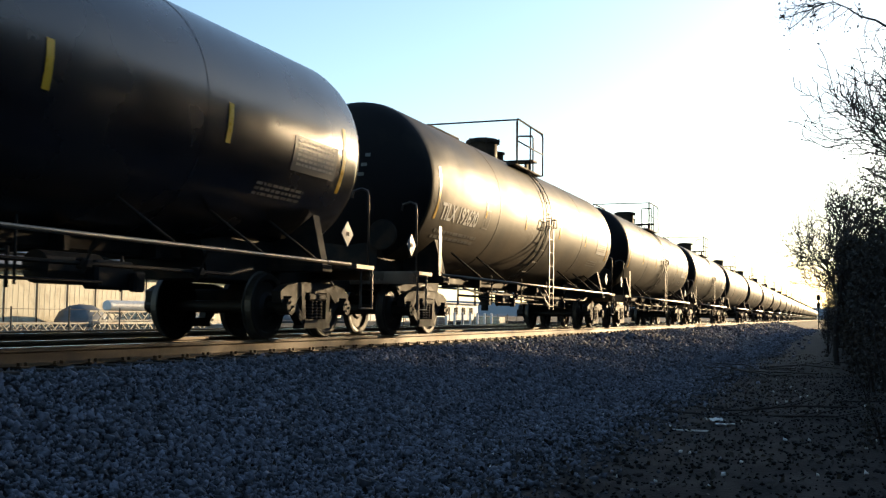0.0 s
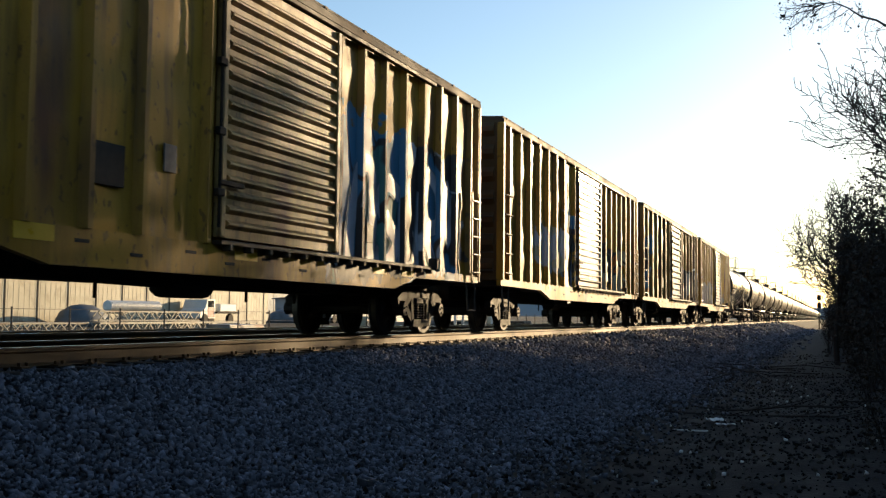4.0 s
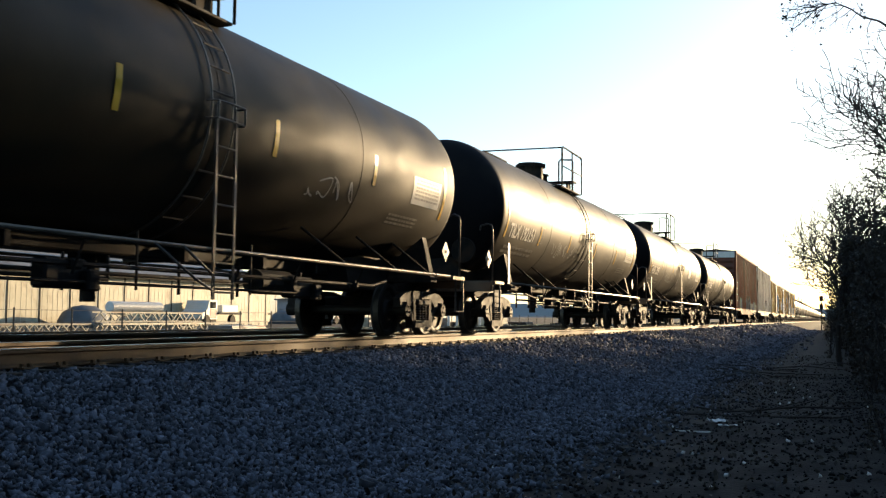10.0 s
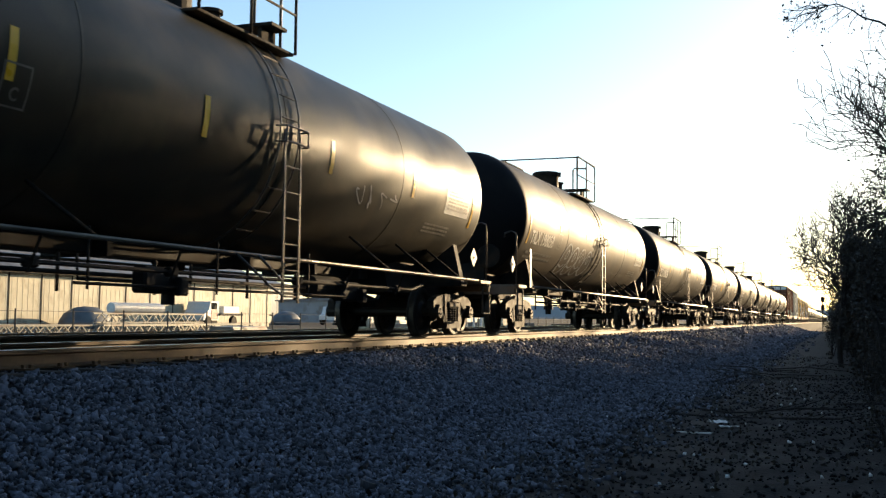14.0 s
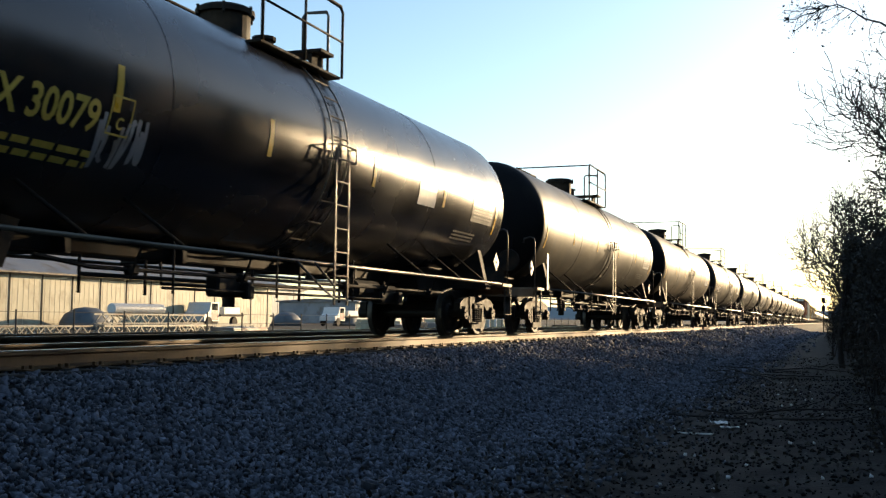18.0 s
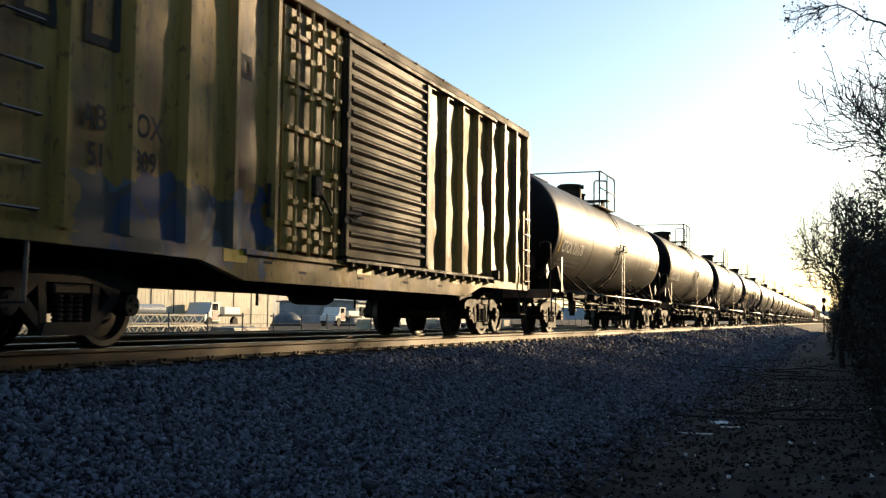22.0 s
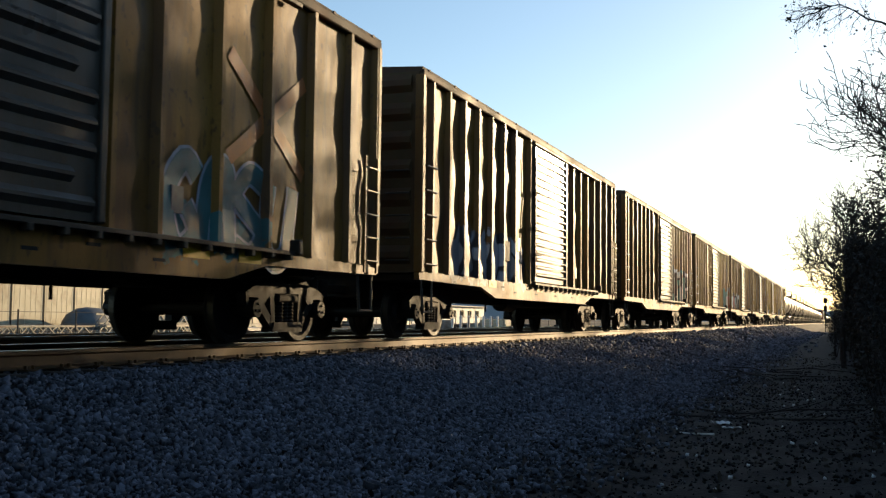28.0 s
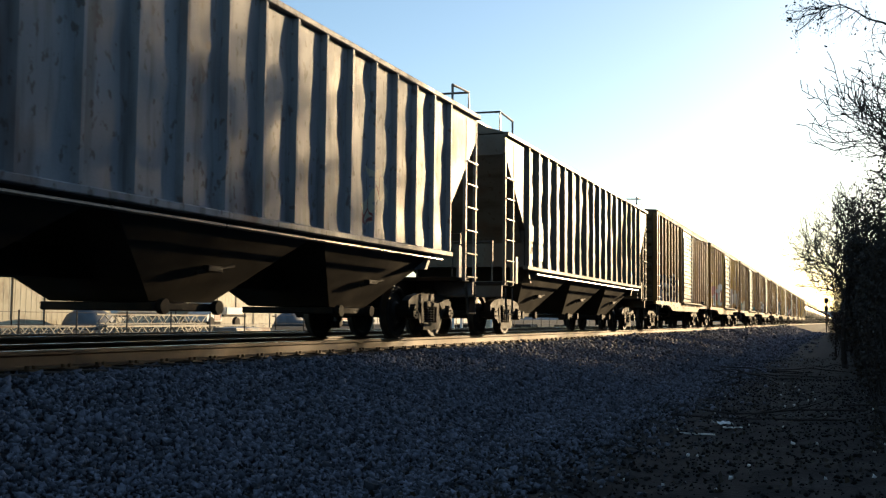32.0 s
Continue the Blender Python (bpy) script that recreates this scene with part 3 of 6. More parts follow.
    t = np.array([gather(p) for p in tips])
    where = t[rng.integers(0, len(t), leaves)] + rng.normal(0, 0.06, (leaves, 3))
    where = where[where[:, 2] > 0.0]
    piece("foliage", leaf_mesh("foliage", where, leaf, rng, mat), None, bush, "dry brown leaves")
    return bush


def on_ground(x, y, turn=0.0, sink=0.0):
    return pose(x, y, ground_height(x, y) - sink, 0, 0, turn)


def scaled(m, s):
    return m @ Matrix.Diagonal((s, s, s, 1))


def limb_tree(seed, height, lean, trunk=0.09, limbs=10, leaves=0, leaf=0.05, leaf_mat="leaf_green", thin=0.006, bare=0.3):
    """A slim tree with rising limbs that fork again and again into fine twigs."""
    rng = np.random.default_rng(seed)
    stem, crown, tips = [], [], []

    def unit(v):
        return v / (np.linalg.norm(v) + 1e-9)

    def shoot(p, d, length, r, level):
        steps = 5 if level < 2 else 3
        for i in range(steps):
            d = unit(d + rng.normal(0, 0.10 + 0.03 * level, 3) + np.array([0, 0, 0.07]))
            q = p + d * length / steps
            r2 = max(thin, r * 0.82)
            crown.append((p, q, r, r2))
            if level < 4 and (i > 0 or level > 1):
                for _ in range(2 if level == 1 else 1):
                    out = unit(np.cross(d, rng.normal(size=3)))
                    e = unit(d * 0.85 + out * rng.uniform(0.45, 0.8))
                    shoot(q, e, length * rng.uniform(0.38, 0.6), max(thin, r2 * 0.55), level + 1)
            p, r = q, r2
        tips.append(p)

    p, r, way = np.array([0, 0, -0.1]), trunk, unit(np.array([0, 0, 1.0]) + np.array(lean))
    rise = height * 0.62 / 8
    for i in range(8):
        way = unit(way + rng.normal(0, 0.06, 3) + np.array(lean) * 0.06)
        q = p + way * rise
        stem.append((p, q, r, r * 0.9))
        if i / 8 >= bare:
            for _ in range(max(1, limbs // 6)):
                out = unit(np.array([rng.normal(lean[0] * 2.5, 0.8), rng.normal(0, 0.8), 0.0]))
                shoot(q, unit(way + out * rng.uniform(0.4, 0.9)), height * rng.uniform(0.16, 0.27), r * 0.42, 1)
        p, r = q, r * 0.9
    for _ in range(3):
        shoot(p, unit(way + rng.normal(0, 0.3, 3)), height * 0.25, r * 0.6, 1)
    tree = empty("bare_tree")
    piece("trunk", tube_mesh("trunk", stem, "bark", 7), None, tree)
    piece("crown", tube_mesh("crown", crown, "bark", 3), None, tree, "crown of fine dark twigs")
    if leaves:
        t = np.array(tips)
        piece("foliage", leaf_mesh("foliage", t[rng.integers(0, len(t), leaves)] + rng.normal(0, 0.09, (leaves, 3)), leaf, rng, leaf_mat), None, tree, "sparse dry leaves")
    return tree


def build_plants():
    # slim trees close beside the line
    for seed, x, y, height, lean, leaves, thin in LIMB_TREES:
        t = limb_tree(seed, height, (lean, 0, 0), 0.06 + 0.006 * height, 12, leaves, 0.06, "leaf", thin)
        t.matrix_basis = on_ground(x, y)
        tagged(t, "slim bare tree with rising limbs and fine dark twigs" if leaves < 800 else "slim tree with fine twigs and a few withered leaves", "tree", "trees beside the track")
    kinds = [make_tree(11, 11.0, 0.52, 5, 0.15, (-0.10, 0, 0), 1000, 0.055), make_tree(12, 10.0, 0.58, 5, 0.13, (-0.16, 0, 0), 1200, 0.055)]
    for k in kinds:
        tagged(k, "tall bare deciduous tree with thin grey twigs beside the track", "tree", "tall trees beside the track")
    for n, (k, x, y, s, turn) in enumerate(TREES):
        m = on_ground(x, y, turn)
        if n < 2:
            kinds[k].matrix_basis = scaled(m, s)
        else:
            t = copy_thing(kinds[k], m)
            t.scale = (s, s, s)
    thick = [tagged(make_tree(31 + k, 10.5, 0.6, 5, 0.14, (-0.03, 0, 0), 24000, 0.10, "leaf_green", name="leafy_tree"), "dense creeper-hung shade tree beside the line, mostly out of view", "tree", "leafy trees beside the line")
             for k in range(2)]
    for n, (x, y, s, turn) in enumerate(THICKET):
        t = thick[n] if n < 2 else copy_thing(thick[n % 2], Matrix())
        t.matrix_basis = scaled(on_ground(x, y, turn), s)
    bushes = [make_bush(21, 2.2, 1.7), make_bush(22, 2.6, 2.3, 40, 6000), make_bush(23, 1.8, 1.1, 22, 700), make_bush(24, 4.4, 4.3, 60, 22000, 0.085)]
    for b in bushes:
        tagged(b, "tangled brown brush with dead leaves and thin stems", "bush", "brush beside the track")
    tagged(bushes[3], "tall dark thicket of leafy brush")
    used = set()
    for k, x, y, s, turn in BUSHES:
        m = on_ground(x, y, turn)
        if k not in used:
            bushes[k].matrix_basis = scaled(m, s)
            used.add(k)
        else:
            b = copy_thing(bushes[k], m)
            b.scale = (s, s, s)


# seed, place, height, lean, leaves, thinnest twig
LIMB_TREES = [(51, 2.7, 20.0, 6.6, -0.16, 0, 0.0085), (52, 3.2, 22.5, 7.2, -0.2, 150, 0.009), (61, 2.5, 21.2, 6.0, -0.14, 100, 0.0085), (53, 2.9, 26.0, 6.8, -0.14, 300, 0.0095),
              (54, 3.4, 29.0, 7.6, -0.16, 300, 0.0085), (55, 0.1, 35.0, 6.0, -0.14, 500, 0.0085), (56, 0.8, 38.0, 6.2, -0.14, 600, 0.009), (62, 0.7, 36.5, 5.4, -0.08, 500, 0.0085),
              (57, 1.2, 47.0, 5.6, -0.10, 900, 0.010), (58, 2.0, 56.0, 6.0, -0.08, 900, 0.012), (59, 2.3, 70.0, 6.4, -0.06, 700, 0.014), (60, 3.0, 92.0, 7.0, -0.06, 700, 0.018)]
# the first five stand out of view, added to thin the sunlight
TREES = [(0, 10.2, 50, 1.7, 20), (1, 10.6, 53.5, 1.75, 120), (0, 10.0, 57, 1.65, 250), (1, 13.6, 62.5, 1.85, 70), (0, 13.2, 65.5, 1.85, 190),
         (1, 4.2, 112, 0.75, 300), (0, 4.6, 140, 0.8, 110), (1, 5.0, 180, 0.9, 210)]
# rows mostly right of the view, inferred from the shade on the train
THICKET = [((10.0 if y < 14 else 8.4 if y < 40 else 10.0) + 0.6 * math.sin(3 * y), float(y), (1.1 if y < 22 else 1.5 if y < 40 else 1.8) + 0.12 * math.sin(5 * y), 77 * y) for y in np.arange(-40, 48, 2.3)]
THICKET += [((17.5 if y < 14 else 12.3 if y < 48 else 13.5) + 0.8 * math.sin(4 * y), float(y), (1.35 if y < 22 else 1.7 if y < 48 else 2.0) + 0.12 * math.sin(7 * y), 51 * y) for y in np.arange(-44, 58, 2.9)]
# unseen trees added behind the camera to cut sky light on near parts
THICKET += [(-0.4, -10.0, 1.0, 40), (2.6, -9.0, 1.05, 130), (1.2, -13.5, 1.15, 220), (4.6, -12.0, 1.1, 310), (-0.8, -17.5, 1.1, 15)]
# close row out of view that shades the ground at the right
THICKET += [(5.9 + 0.4 * math.sin(2 * y), float(y), 0.95 + 0.08 * math.sin(3 * y), 63 * y) for y in np.arange(-7, 15, 2.8)]
rng_b = random.Random(8)
BUSHES = [(i % 3, 1.55 + 0.5 * rng_b.random() + 0.012 * i, 7.5 + i * 1.35, 0.8 + 0.5 * rng_b.random(), rng_b.uniform(0, 360)) for i in range(26)]
BUSHES += [(i % 3, 2.3 + 1.6 * rng_b.random(), 8 + i * 2.0, 1.2 + 0.6 * rng_b.random(), rng_b.uniform(0, 360)) for i in range(30)]
BUSHES += [(1, 2.1 + 0.6 * rng_b.random(), 22 + i * 1.7, 1.3 + 0.3 * rng_b.random(), rng_b.uniform(0, 360)) for i in range(20)]
BUSHES += [(1, 2.4 + 0.9 * rng_b.random(), 26 + i * 3.4, 1.7 + 0.3 * rng_b.random(), rng_b.uniform(0, 360)) for i in range(44)]
BUSHES += [(3, x, y, s, 70 * y) for x, y, s in ((2.15, 27.0, 1.0), (2.7, 30.5, 1.1), (2.5, 34.0, 1.0), (2.9, 38.0, 1.15), (2.6, 44.0, 1.1), (2.6, 51.0, 1.1), (3.0, 59.0, 1.2),
                                                   (3.2, 68.0, 1.2), (3.4, 78.0, 1.25), (3.8, 90.0, 1.3), (4.0, 104.0, 1.35), (4.4, 120.0, 1.4), (5.0, 140.0, 1.5), (5.6, 165.0, 1.6))]
BUSHES += [(1, 1.3 + 1.6 * rng_b.random(), 44 + i * 3.0, 1.3 + 0.7 * rng_b.random(), rng_b.uniform(0, 360)) for i in range(22)]


def build_overhang():
    """The drooping end of a bough of a tree that stands close by."""
    rng = np.random.default_rng(5)
    tree = tagged(empty("bare_tree", on_ground(4.2, 9.5)), "bare tree with a long bough hanging over the bank", "tree", "trees beside the track")
    stem, limbs, tips = [], [], []
    p, way, r = np.array([0, 0, -0.1]), np.array([-0.05, 0.02, 1.0]), 0.14
    for i in range(9):
        q = p + way / np.linalg.norm(way) * 0.85
        stem.append((p, q, r, r * 0.93))
        p, r = q, r * 0.93
        way = way + rng.normal(0, 0.07, 3)

    def twig(a, d, length, r, level):
        for i in range(4):
            d = d + rng.normal(0, 0.22, 3) + np.array([0, 0, -0.03])
            d /= np.linalg.norm(d)
            b = a + d * length / 4
            limbs.append((a, b, r, r * 0.8))
            if level < 3:
                for _ in range(2):
                    e = d + rng.normal(0, 0.6, 3)
                    twig(b, e / np.linalg.norm(e), length * (0.3 + 0.25 * rng.random()), r * 0.5, level + 1)
            a, r = b, r * 0.8
        tips.append(a)

    # one bough arches over the bank, with side shoots that droop from its end
    base = np.array([4.2, 9.5, ground_height(4.2, 9.5)])
    origin = stem[4][1]
    arch = [origin] + [np.array(p) - base for p in ((2.4, 10.8, 4.05), (1.2, 11.6, 4.35), (0.62, 12.0, 4.60), (0.40, 12.0, 4.74), (0.20, 12.0, 4.87), (-0.05, 12.0, 4.95), (-0.25, 12.0, 4.97))]
    r = 0.034
    for k, (a, b) in enumerate(zip(arch, arch[1:])):
        for i in range(3):
            p, q = a + (b - a) * i / 3, a + (b - a) * (i + 1) / 3
            q = q + (rng.normal(0, 0.012, 3) if i < 2 else 0)
            limbs.append((a if i == 0 else last, q, r, r * 0.93))
            last, r = q, max(0.007, r * 0.92)
            if k >= 2:
                for _ in range(1 + (k > 4)):
                    d = np.array([rng.uniform(-1.0, -0.2), rng.normal(0, 0.6), rng.uniform(-0.55, 0.5)])
                    twig(q, d / np.linalg.norm(d), 0.24 + 0.14 * rng.random(), 0.006, 2)
    for goal in ((-0.50, 12.0, 4.83), (-0.42, 12.1, 4.74), (-0.20, 11.9, 4.80)):
        a, g = arch[-2], np.array(goal) - base
        for i in range(5):
            b = arch[-2] + (g - arch[-2]) * (i + 1) / 5 + rng.normal(0, 0.012, 3)
            limbs.append((a, b, 0.007, 0.006))
            d = np.array([-0.6, rng.normal(0, 0.5), rng.uniform(-0.8, 0.2)])
            twig(b, d / np.linalg.norm(d), 0.10, 0.004, 3)
            a = b
        tips += [a] * 12
    piece("trunk", tube_mesh("trunk", stem, "bark", 8), None, tree)
    piece("bough", tube_mesh("bough", limbs, "bark", 3), None, tree, "drooping bough with fine twigs")
    t = np.array(tips)
    piece("foliage", leaf_mesh("foliage", t[rng.integers(0, len(t), 170)] + rng.normal(0, 0.03, (170, 3)), 0.035, rng, "leaf"), None, tree, "withered leaves")


build_ground()


# ---- running gear ----
WHEEL_R, HALF_BASE = 0.457, 0.86


def shared(name, bm, *names, smooth=False, index=None):
    """A mesh for many objects, with its materials; index(face) chooses between them."""
    me = bpy.data.meshes.new(name)
    for f in bm.faces:
        f.smooth = smooth
        if index:
            f.material_index = index(f)
    bm.to_mesh(me)
    bm.free()
    for n in names:
        me.materials.append(mats[n])
    return me


def wheelset_mesh():
    b = fresh()
    profile = [(-0.075, 0.10), (-0.075, 0.15), (-0.03, 0.20), (-0.01, 0.34), (-0.058, 0.375), (-0.062, 0.435), (-0.05, 0.455), (0.045, 0.462), (0.058, 0.488), (0.075, 0.485),
               (0.082, 0.44), (0.07, 0.385), (0.03, 0.35), (0.03, 0.2), (0.06, 0.15), (0.06, 0.10)]
    for side in (1, -1):
        rows = [(-side * d, r * WHEEL_R / 0.457) for d, r in profile]
        lathe(b, rows if side == 1 else rows, 40, "x", (side * 0.7525, 0, 0))
    rod(b, (-1.16, 0, 0), (1.16, 0, 0), 0.075, 14)
    for side in (1, -1):
        rod(b, (side * 0.98, 0, 0), (side * 1.17, 0, 0), 0.115, 16)
        for k in range(3):
            a = k * 2.094
            rod(b, (side * 1.17, 0.06 * math.cos(a), 0.06 * math.sin(a)), (side * 1.19, 0.06 * math.cos(a), 0.06 * math.sin(a)), 0.018, 6)

    def tread(f):
        c = f.calc_center_median()
        r = math.hypot(c.y, c.z)
        return 1 if r > 0.445 and abs(abs(c.x) - 0.7525) < 0.06 else 0
    return shared("wheelset", b, "wheel", "tread", index=tread)


def side_frame_mesh():
    b = fresh()
    top = [(-1.02, 0.50), (-1.04, 0.66), (-0.85, 0.745), (-0.5, 0.80), (0.5, 0.80), (0.85, 0.745), (1.04, 0.66), (1.02, 0.50), (0.98, 0.50), (0.96, 0.60), (0.74, 0.60),
           (0.72, 0.50), (0.62, 0.50), (0.40, 0.665), (-0.40, 0.665), (-0.62, 0.50), (-0.72, 0.50), (-0.74, 0.60), (-0.96, 0.60), (-0.98, 0.50)]
    plate(b, top, -0.07, 0.07)
    for s in (1, -1):
        plate(b, [(s * 0.80, 0.52), (s * 0.70, 0.46), (s * 0.34, 0.16), (s * 0.30, 0.27), (s * 0.62, 0.56)][::s], -0.06, 0.06)
        plate(b, [(s * 0.44, 0.68), (s * 0.33, 0.68), (s * 0.30, 0.24), (s * 0.40, 0.24)][::s], -0.05, 0.065)
    plate(b, [(-0.40, 0.15), (0.40, 0.15), (0.36, 0.28), (-0.36, 0.28)], -0.09, 0.09)
    box(b, (0.02, 0, 0.60), (0.16, 0.52, 0.10), 0.02)
    return shared("side_frame", b, "cast")


def spring_mesh():
    b = fresh()
    rows = []
    for i in range(13):
        rows.append((0.28 + i * 0.0225, 0.062 if i % 2 else 0.045))
    lathe(b, rows, 10, "z")
    return shared("spring", b, "iron")


def bolster_mesh():
    b = box(fresh(), (0, 0, 0.60), (2.0, 0.34, 0.22), 0.03)
    box(b, (0, 0, 0.74), (0.42, 0.42, 0.10), 0.02)
    for s in (1, -1):
        box(b, (0, s * 0.42, 0.42), (1.6, 0.10, 0.12), 0.02)
        rod(b, (-0.75, s * 0.42, 0.45), (-0.75, s * 0.40, 0.45), 0.1, 8)
        box(b, (0.75, s * 0.385, 0.45), (0.09, 0.05, 0.26), 0.01)
    return shared("truck", b, "iron")


def coupler_mesh():
    b = box(fresh(), (0, -0.42, 0.83), (0.16, 0.84, 0.15), 0.02)
    plate(b, [(-0.14, 0.0), (-0.16, 0.24), (-0.05, 0.31), (0.03, 0.24), (0.02, 0.16), (0.12, 0.14), (0.17, 0.02), (0.10, -0.06), (-0.10, -0.06)], 0.69, 0.97, "z")
    rod(b, (0.03, 0.18, 0.66), (0.03, 0.18, 1.0), 0.035, 8)
    return shared("coupler", b, "cast")


def hose_mesh():
    pts = [(0.32, -0.15, 0.78), (0.34, 0.02, 0.72), (0.30, 0.12, 0.58), (0.2, 0.22, 0.46), (0.1, 0.33, 0.44)]
    return shared("air_hose", bent(fresh(), pts, 0.024, 7), "iron", smooth=True)


GEAR = dict(wheelset=wheelset_mesh(), side_frame=side_frame_mesh(), spring=spring_mesh(), truck=bolster_mesh(), coupler=coupler_mesh(), hose=hose_mesh())


def add_gear(car, front, rear, half):
    """Two trucks with their wheels, and the couplers."""
    for y in (front, rear):
        truck = piece("truck", GEAR["truck"], None, car, "dusty cast steel truck", at=pose(0, y, 0))
        for s in (1, -1):
            piece("side_frame", GEAR["side_frame"], None, truck, at=pose(s * 1.03, 0, 0, 0, 0, 0 if s > 0 else 180))
            for k in (-0.13, 0.0, 0.13):
                if s > 0:
                    piece("spring", GEAR["spring"], None, truck, at=pose(s * 1.06, k * 1.05, 0))
        for w in (-HALF_BASE, HALF_BASE):
            piece("wheelset", GEAR["wheelset"], None, truck, at=pose(0, w, WHEEL_R))
    for s in (1, -1):
        piece("coupler", GEAR["coupler"], None, car, at=pose(0, s * (half - 0.12), 0, 0, 0, 0 if s > 0 else 180))
        piece("air_hose", GEAR["hose"], None, car, at=pose(0, s * (half - 0.35), 0, 0, 0, 0 if s > 0 else 180))


# ---- marks on curved and flat sides ----
TANK_R, TANK_Z, TANK_HALF = 1.51, 2.74, 7.7


def on_tank(y, v, off=0.008):
    """A place on the tank's side: v metres up round the shell from its middle height."""
    a = v / TANK_R
    return ((TANK_R + off) * math.cos(a), y, TANK_Z + (TANK_R + off) * math.sin(a))


def on_head(x, z, off=0.012):
    """A place on the trailing head of the tank."""
    k = max(0.0, 1 - (x * x + (z - TANK_Z) ** 2) / TANK_R ** 2)
    return (x, -TANK_HALF - 0.78 * math.sqrt(k) - off, z)


text_cache = {}


def text_shape(words, width=1.0):
    """Corners and faces of words in the built-in font, one unit high, starting at the origin."""
    key = (words, width)
    if key not in text_cache:
        cu = bpy.data.curves.new("words", "FONT")
        cu.body, cu.size, cu.resolution_u, cu.offset = words, 1.0, 3, 0.022
        ob = bpy.data.objects.new("words", cu)
        scene.collection.objects.link(ob)
        dg = bpy.context.evaluated_depsgraph_get()
        me = bpy.data.meshes.new_from_object(ob.evaluated_get(dg))
        cut = bmesh.new()
        cut.from_mesh(me)
        for k in range(-1, 6):
            bmesh.ops.bisect_plane(cut, geom=cut.verts[:] + cut.edges[:] + cut.faces[:], plane_co=(0, k * 0.14, 0), plane_no=(0, 1, 0))
        cut.to_mesh(me)
        cut.free()
        text_cache[key] = ([(v.co.x * width, v.co.y) for v in me.vertices], [tuple(p.vertices) for p in me.polygons])
        bpy.data.objects.remove(ob)
        bpy.data.curves.remove(cu)
        bpy.data.meshes.remove(me)
    return text_cache[key]


def lettering(words, height, y, v, place, mat, parent, width=0.9, name="lettering", label=""):
    """Words on a side, their lower left corner at (y, v); letters are height tall."""
    pts, faces = text_shape(words, width)
    s = height / 0.70
    me = bpy.data.meshes.new(name)
    me.from_pydata([place(y + a * s, v + b * s) for a, b in pts], [], faces)
    return piece(name, me, mat, parent, label)


def bars(rows, place, mat, parent, name="small_print", label=""):
    """Bars (y0, y1, v0, v1) that lie on a side; long ones follow it in steps."""
    verts, faces = [], []
    for y0, y1, v0, v1 in rows:
        n = max(1, int(abs(v1 - v0) / 0.12))
        for i in range(n + 1):
            v = v0 + (v1 - v0) * i / n
            verts += [place(y0, v), place(y1, v)]
            if i:
                k = len(verts)
                faces.append((k - 4, k - 3, k - 1, k - 2))
    me = bpy.data.meshes.new(name)
    me.from_pydata(verts, [], faces)
    return piece(name, me, mat, parent, label)


def print_rows(y, v, width, rows, height, rng, gap=0.35):
    """Bars the size of small words, in rows."""
    out = []
    for r in range(rows):
        p = y
        while p < y + width:
            w = rng.uniform(1.2, 4.0) * height
            out.append((p, min(p + w, y + width), v - r * height * 1.8, v - r * height * 1.8 + height))
            p += w + height * gap * 2
    return out


def stroke(points, width, place, mat, parent, name="spray_mark", label=""):
    """A painted line through points (y, v)."""
    pts = [Vector(p) for p in points]
    smooth = []
    for i in range(len(pts) - 1):
        p0, p1, p2, p3 = pts[max(0, i - 1)], pts[i], pts[i + 1], pts[min(len(pts) - 1, i + 2)]
        for k in range(5):
            t = k / 5
            smooth.append(0.5 * ((2 * p1) + (p2 - p0) * t + (2 * p0 - 5 * p1 + 4 * p2 - p3) * t * t + (3 * p1 - p0 - 3 * p2 + p3) * t ** 3))
    smooth.append(pts[-1])
    verts, faces = [], []
    for i, p in enumerate(smooth):
        d = (smooth[min(i + 1, len(smooth) - 1)] - smooth[max(i - 1, 0)])
        d = d.normalized() if d.length else Vector((1, 0))
        n = Vector((-d.y, d.x)) * width / 2
        across = 4 if width > 0.12 else 1
        verts += [place(*(p + n * (1 - 2 * c / across))) for c in range(across + 1)]
        if i:
            k = len(verts) - across - 1
            faces += [(k - across - 1 + c, k - across + c, k + c + 1, k + c) for c in range(across)]
    me = bpy.data.meshes.new(name)
    me.from_pydata(verts, [], faces)
    return piece(name, me, mat, parent, label)


LOOPS = [[(0, 0), (0.12, 0.8), (0.5, 1), (0.85, 0.8), (1, 0)], [(1, 0.9), (0.35, 1), (0, 0.72), (0.5, 0.5), (1, 0.28), (0.65, 0), (0, 0.1)], [(0, 1), (0.06, 0.2), (0.5, 0), (0.94, 0.2), (1, 1)],
         [(0.1, 0), (0.1, 1), (0.8, 0.92), (0.9, 0.55), (0.3, 0.42), (1, 0)], [(0, 0), (0.2, 1), (0.5, 0.35), (0.8, 1), (1, 0)], [(0.9, 0.85), (0.4, 1), (0, 0.5), (0.4, 0), (0.95, 0.2), (0.6, 0.5)]]


def throw_up(y, z, width, height, count, owner, fill, line, car, seed, fat=0.34):
    """Fat spray-painted loops side by side, each with its outline."""
    rng = random.Random(seed)
    step = width / count
    for i in range(count):
        loop = LOOPS[(i + seed) % len(LOOPS)]
        lift, tall = rng.uniform(-0.06, 0.06) * height, height * rng.uniform(0.8, 1.12)
        pts = [(y + step * (i + 0.08 + 0.84 * a) + 0.12 * tall * b, z + lift + tall * b) for a, b in loop]
        stroke(pts, step * fat + 0.075, on_sheet(owner, 0.014), line, car, "spray_outline", "spray-painted outline")
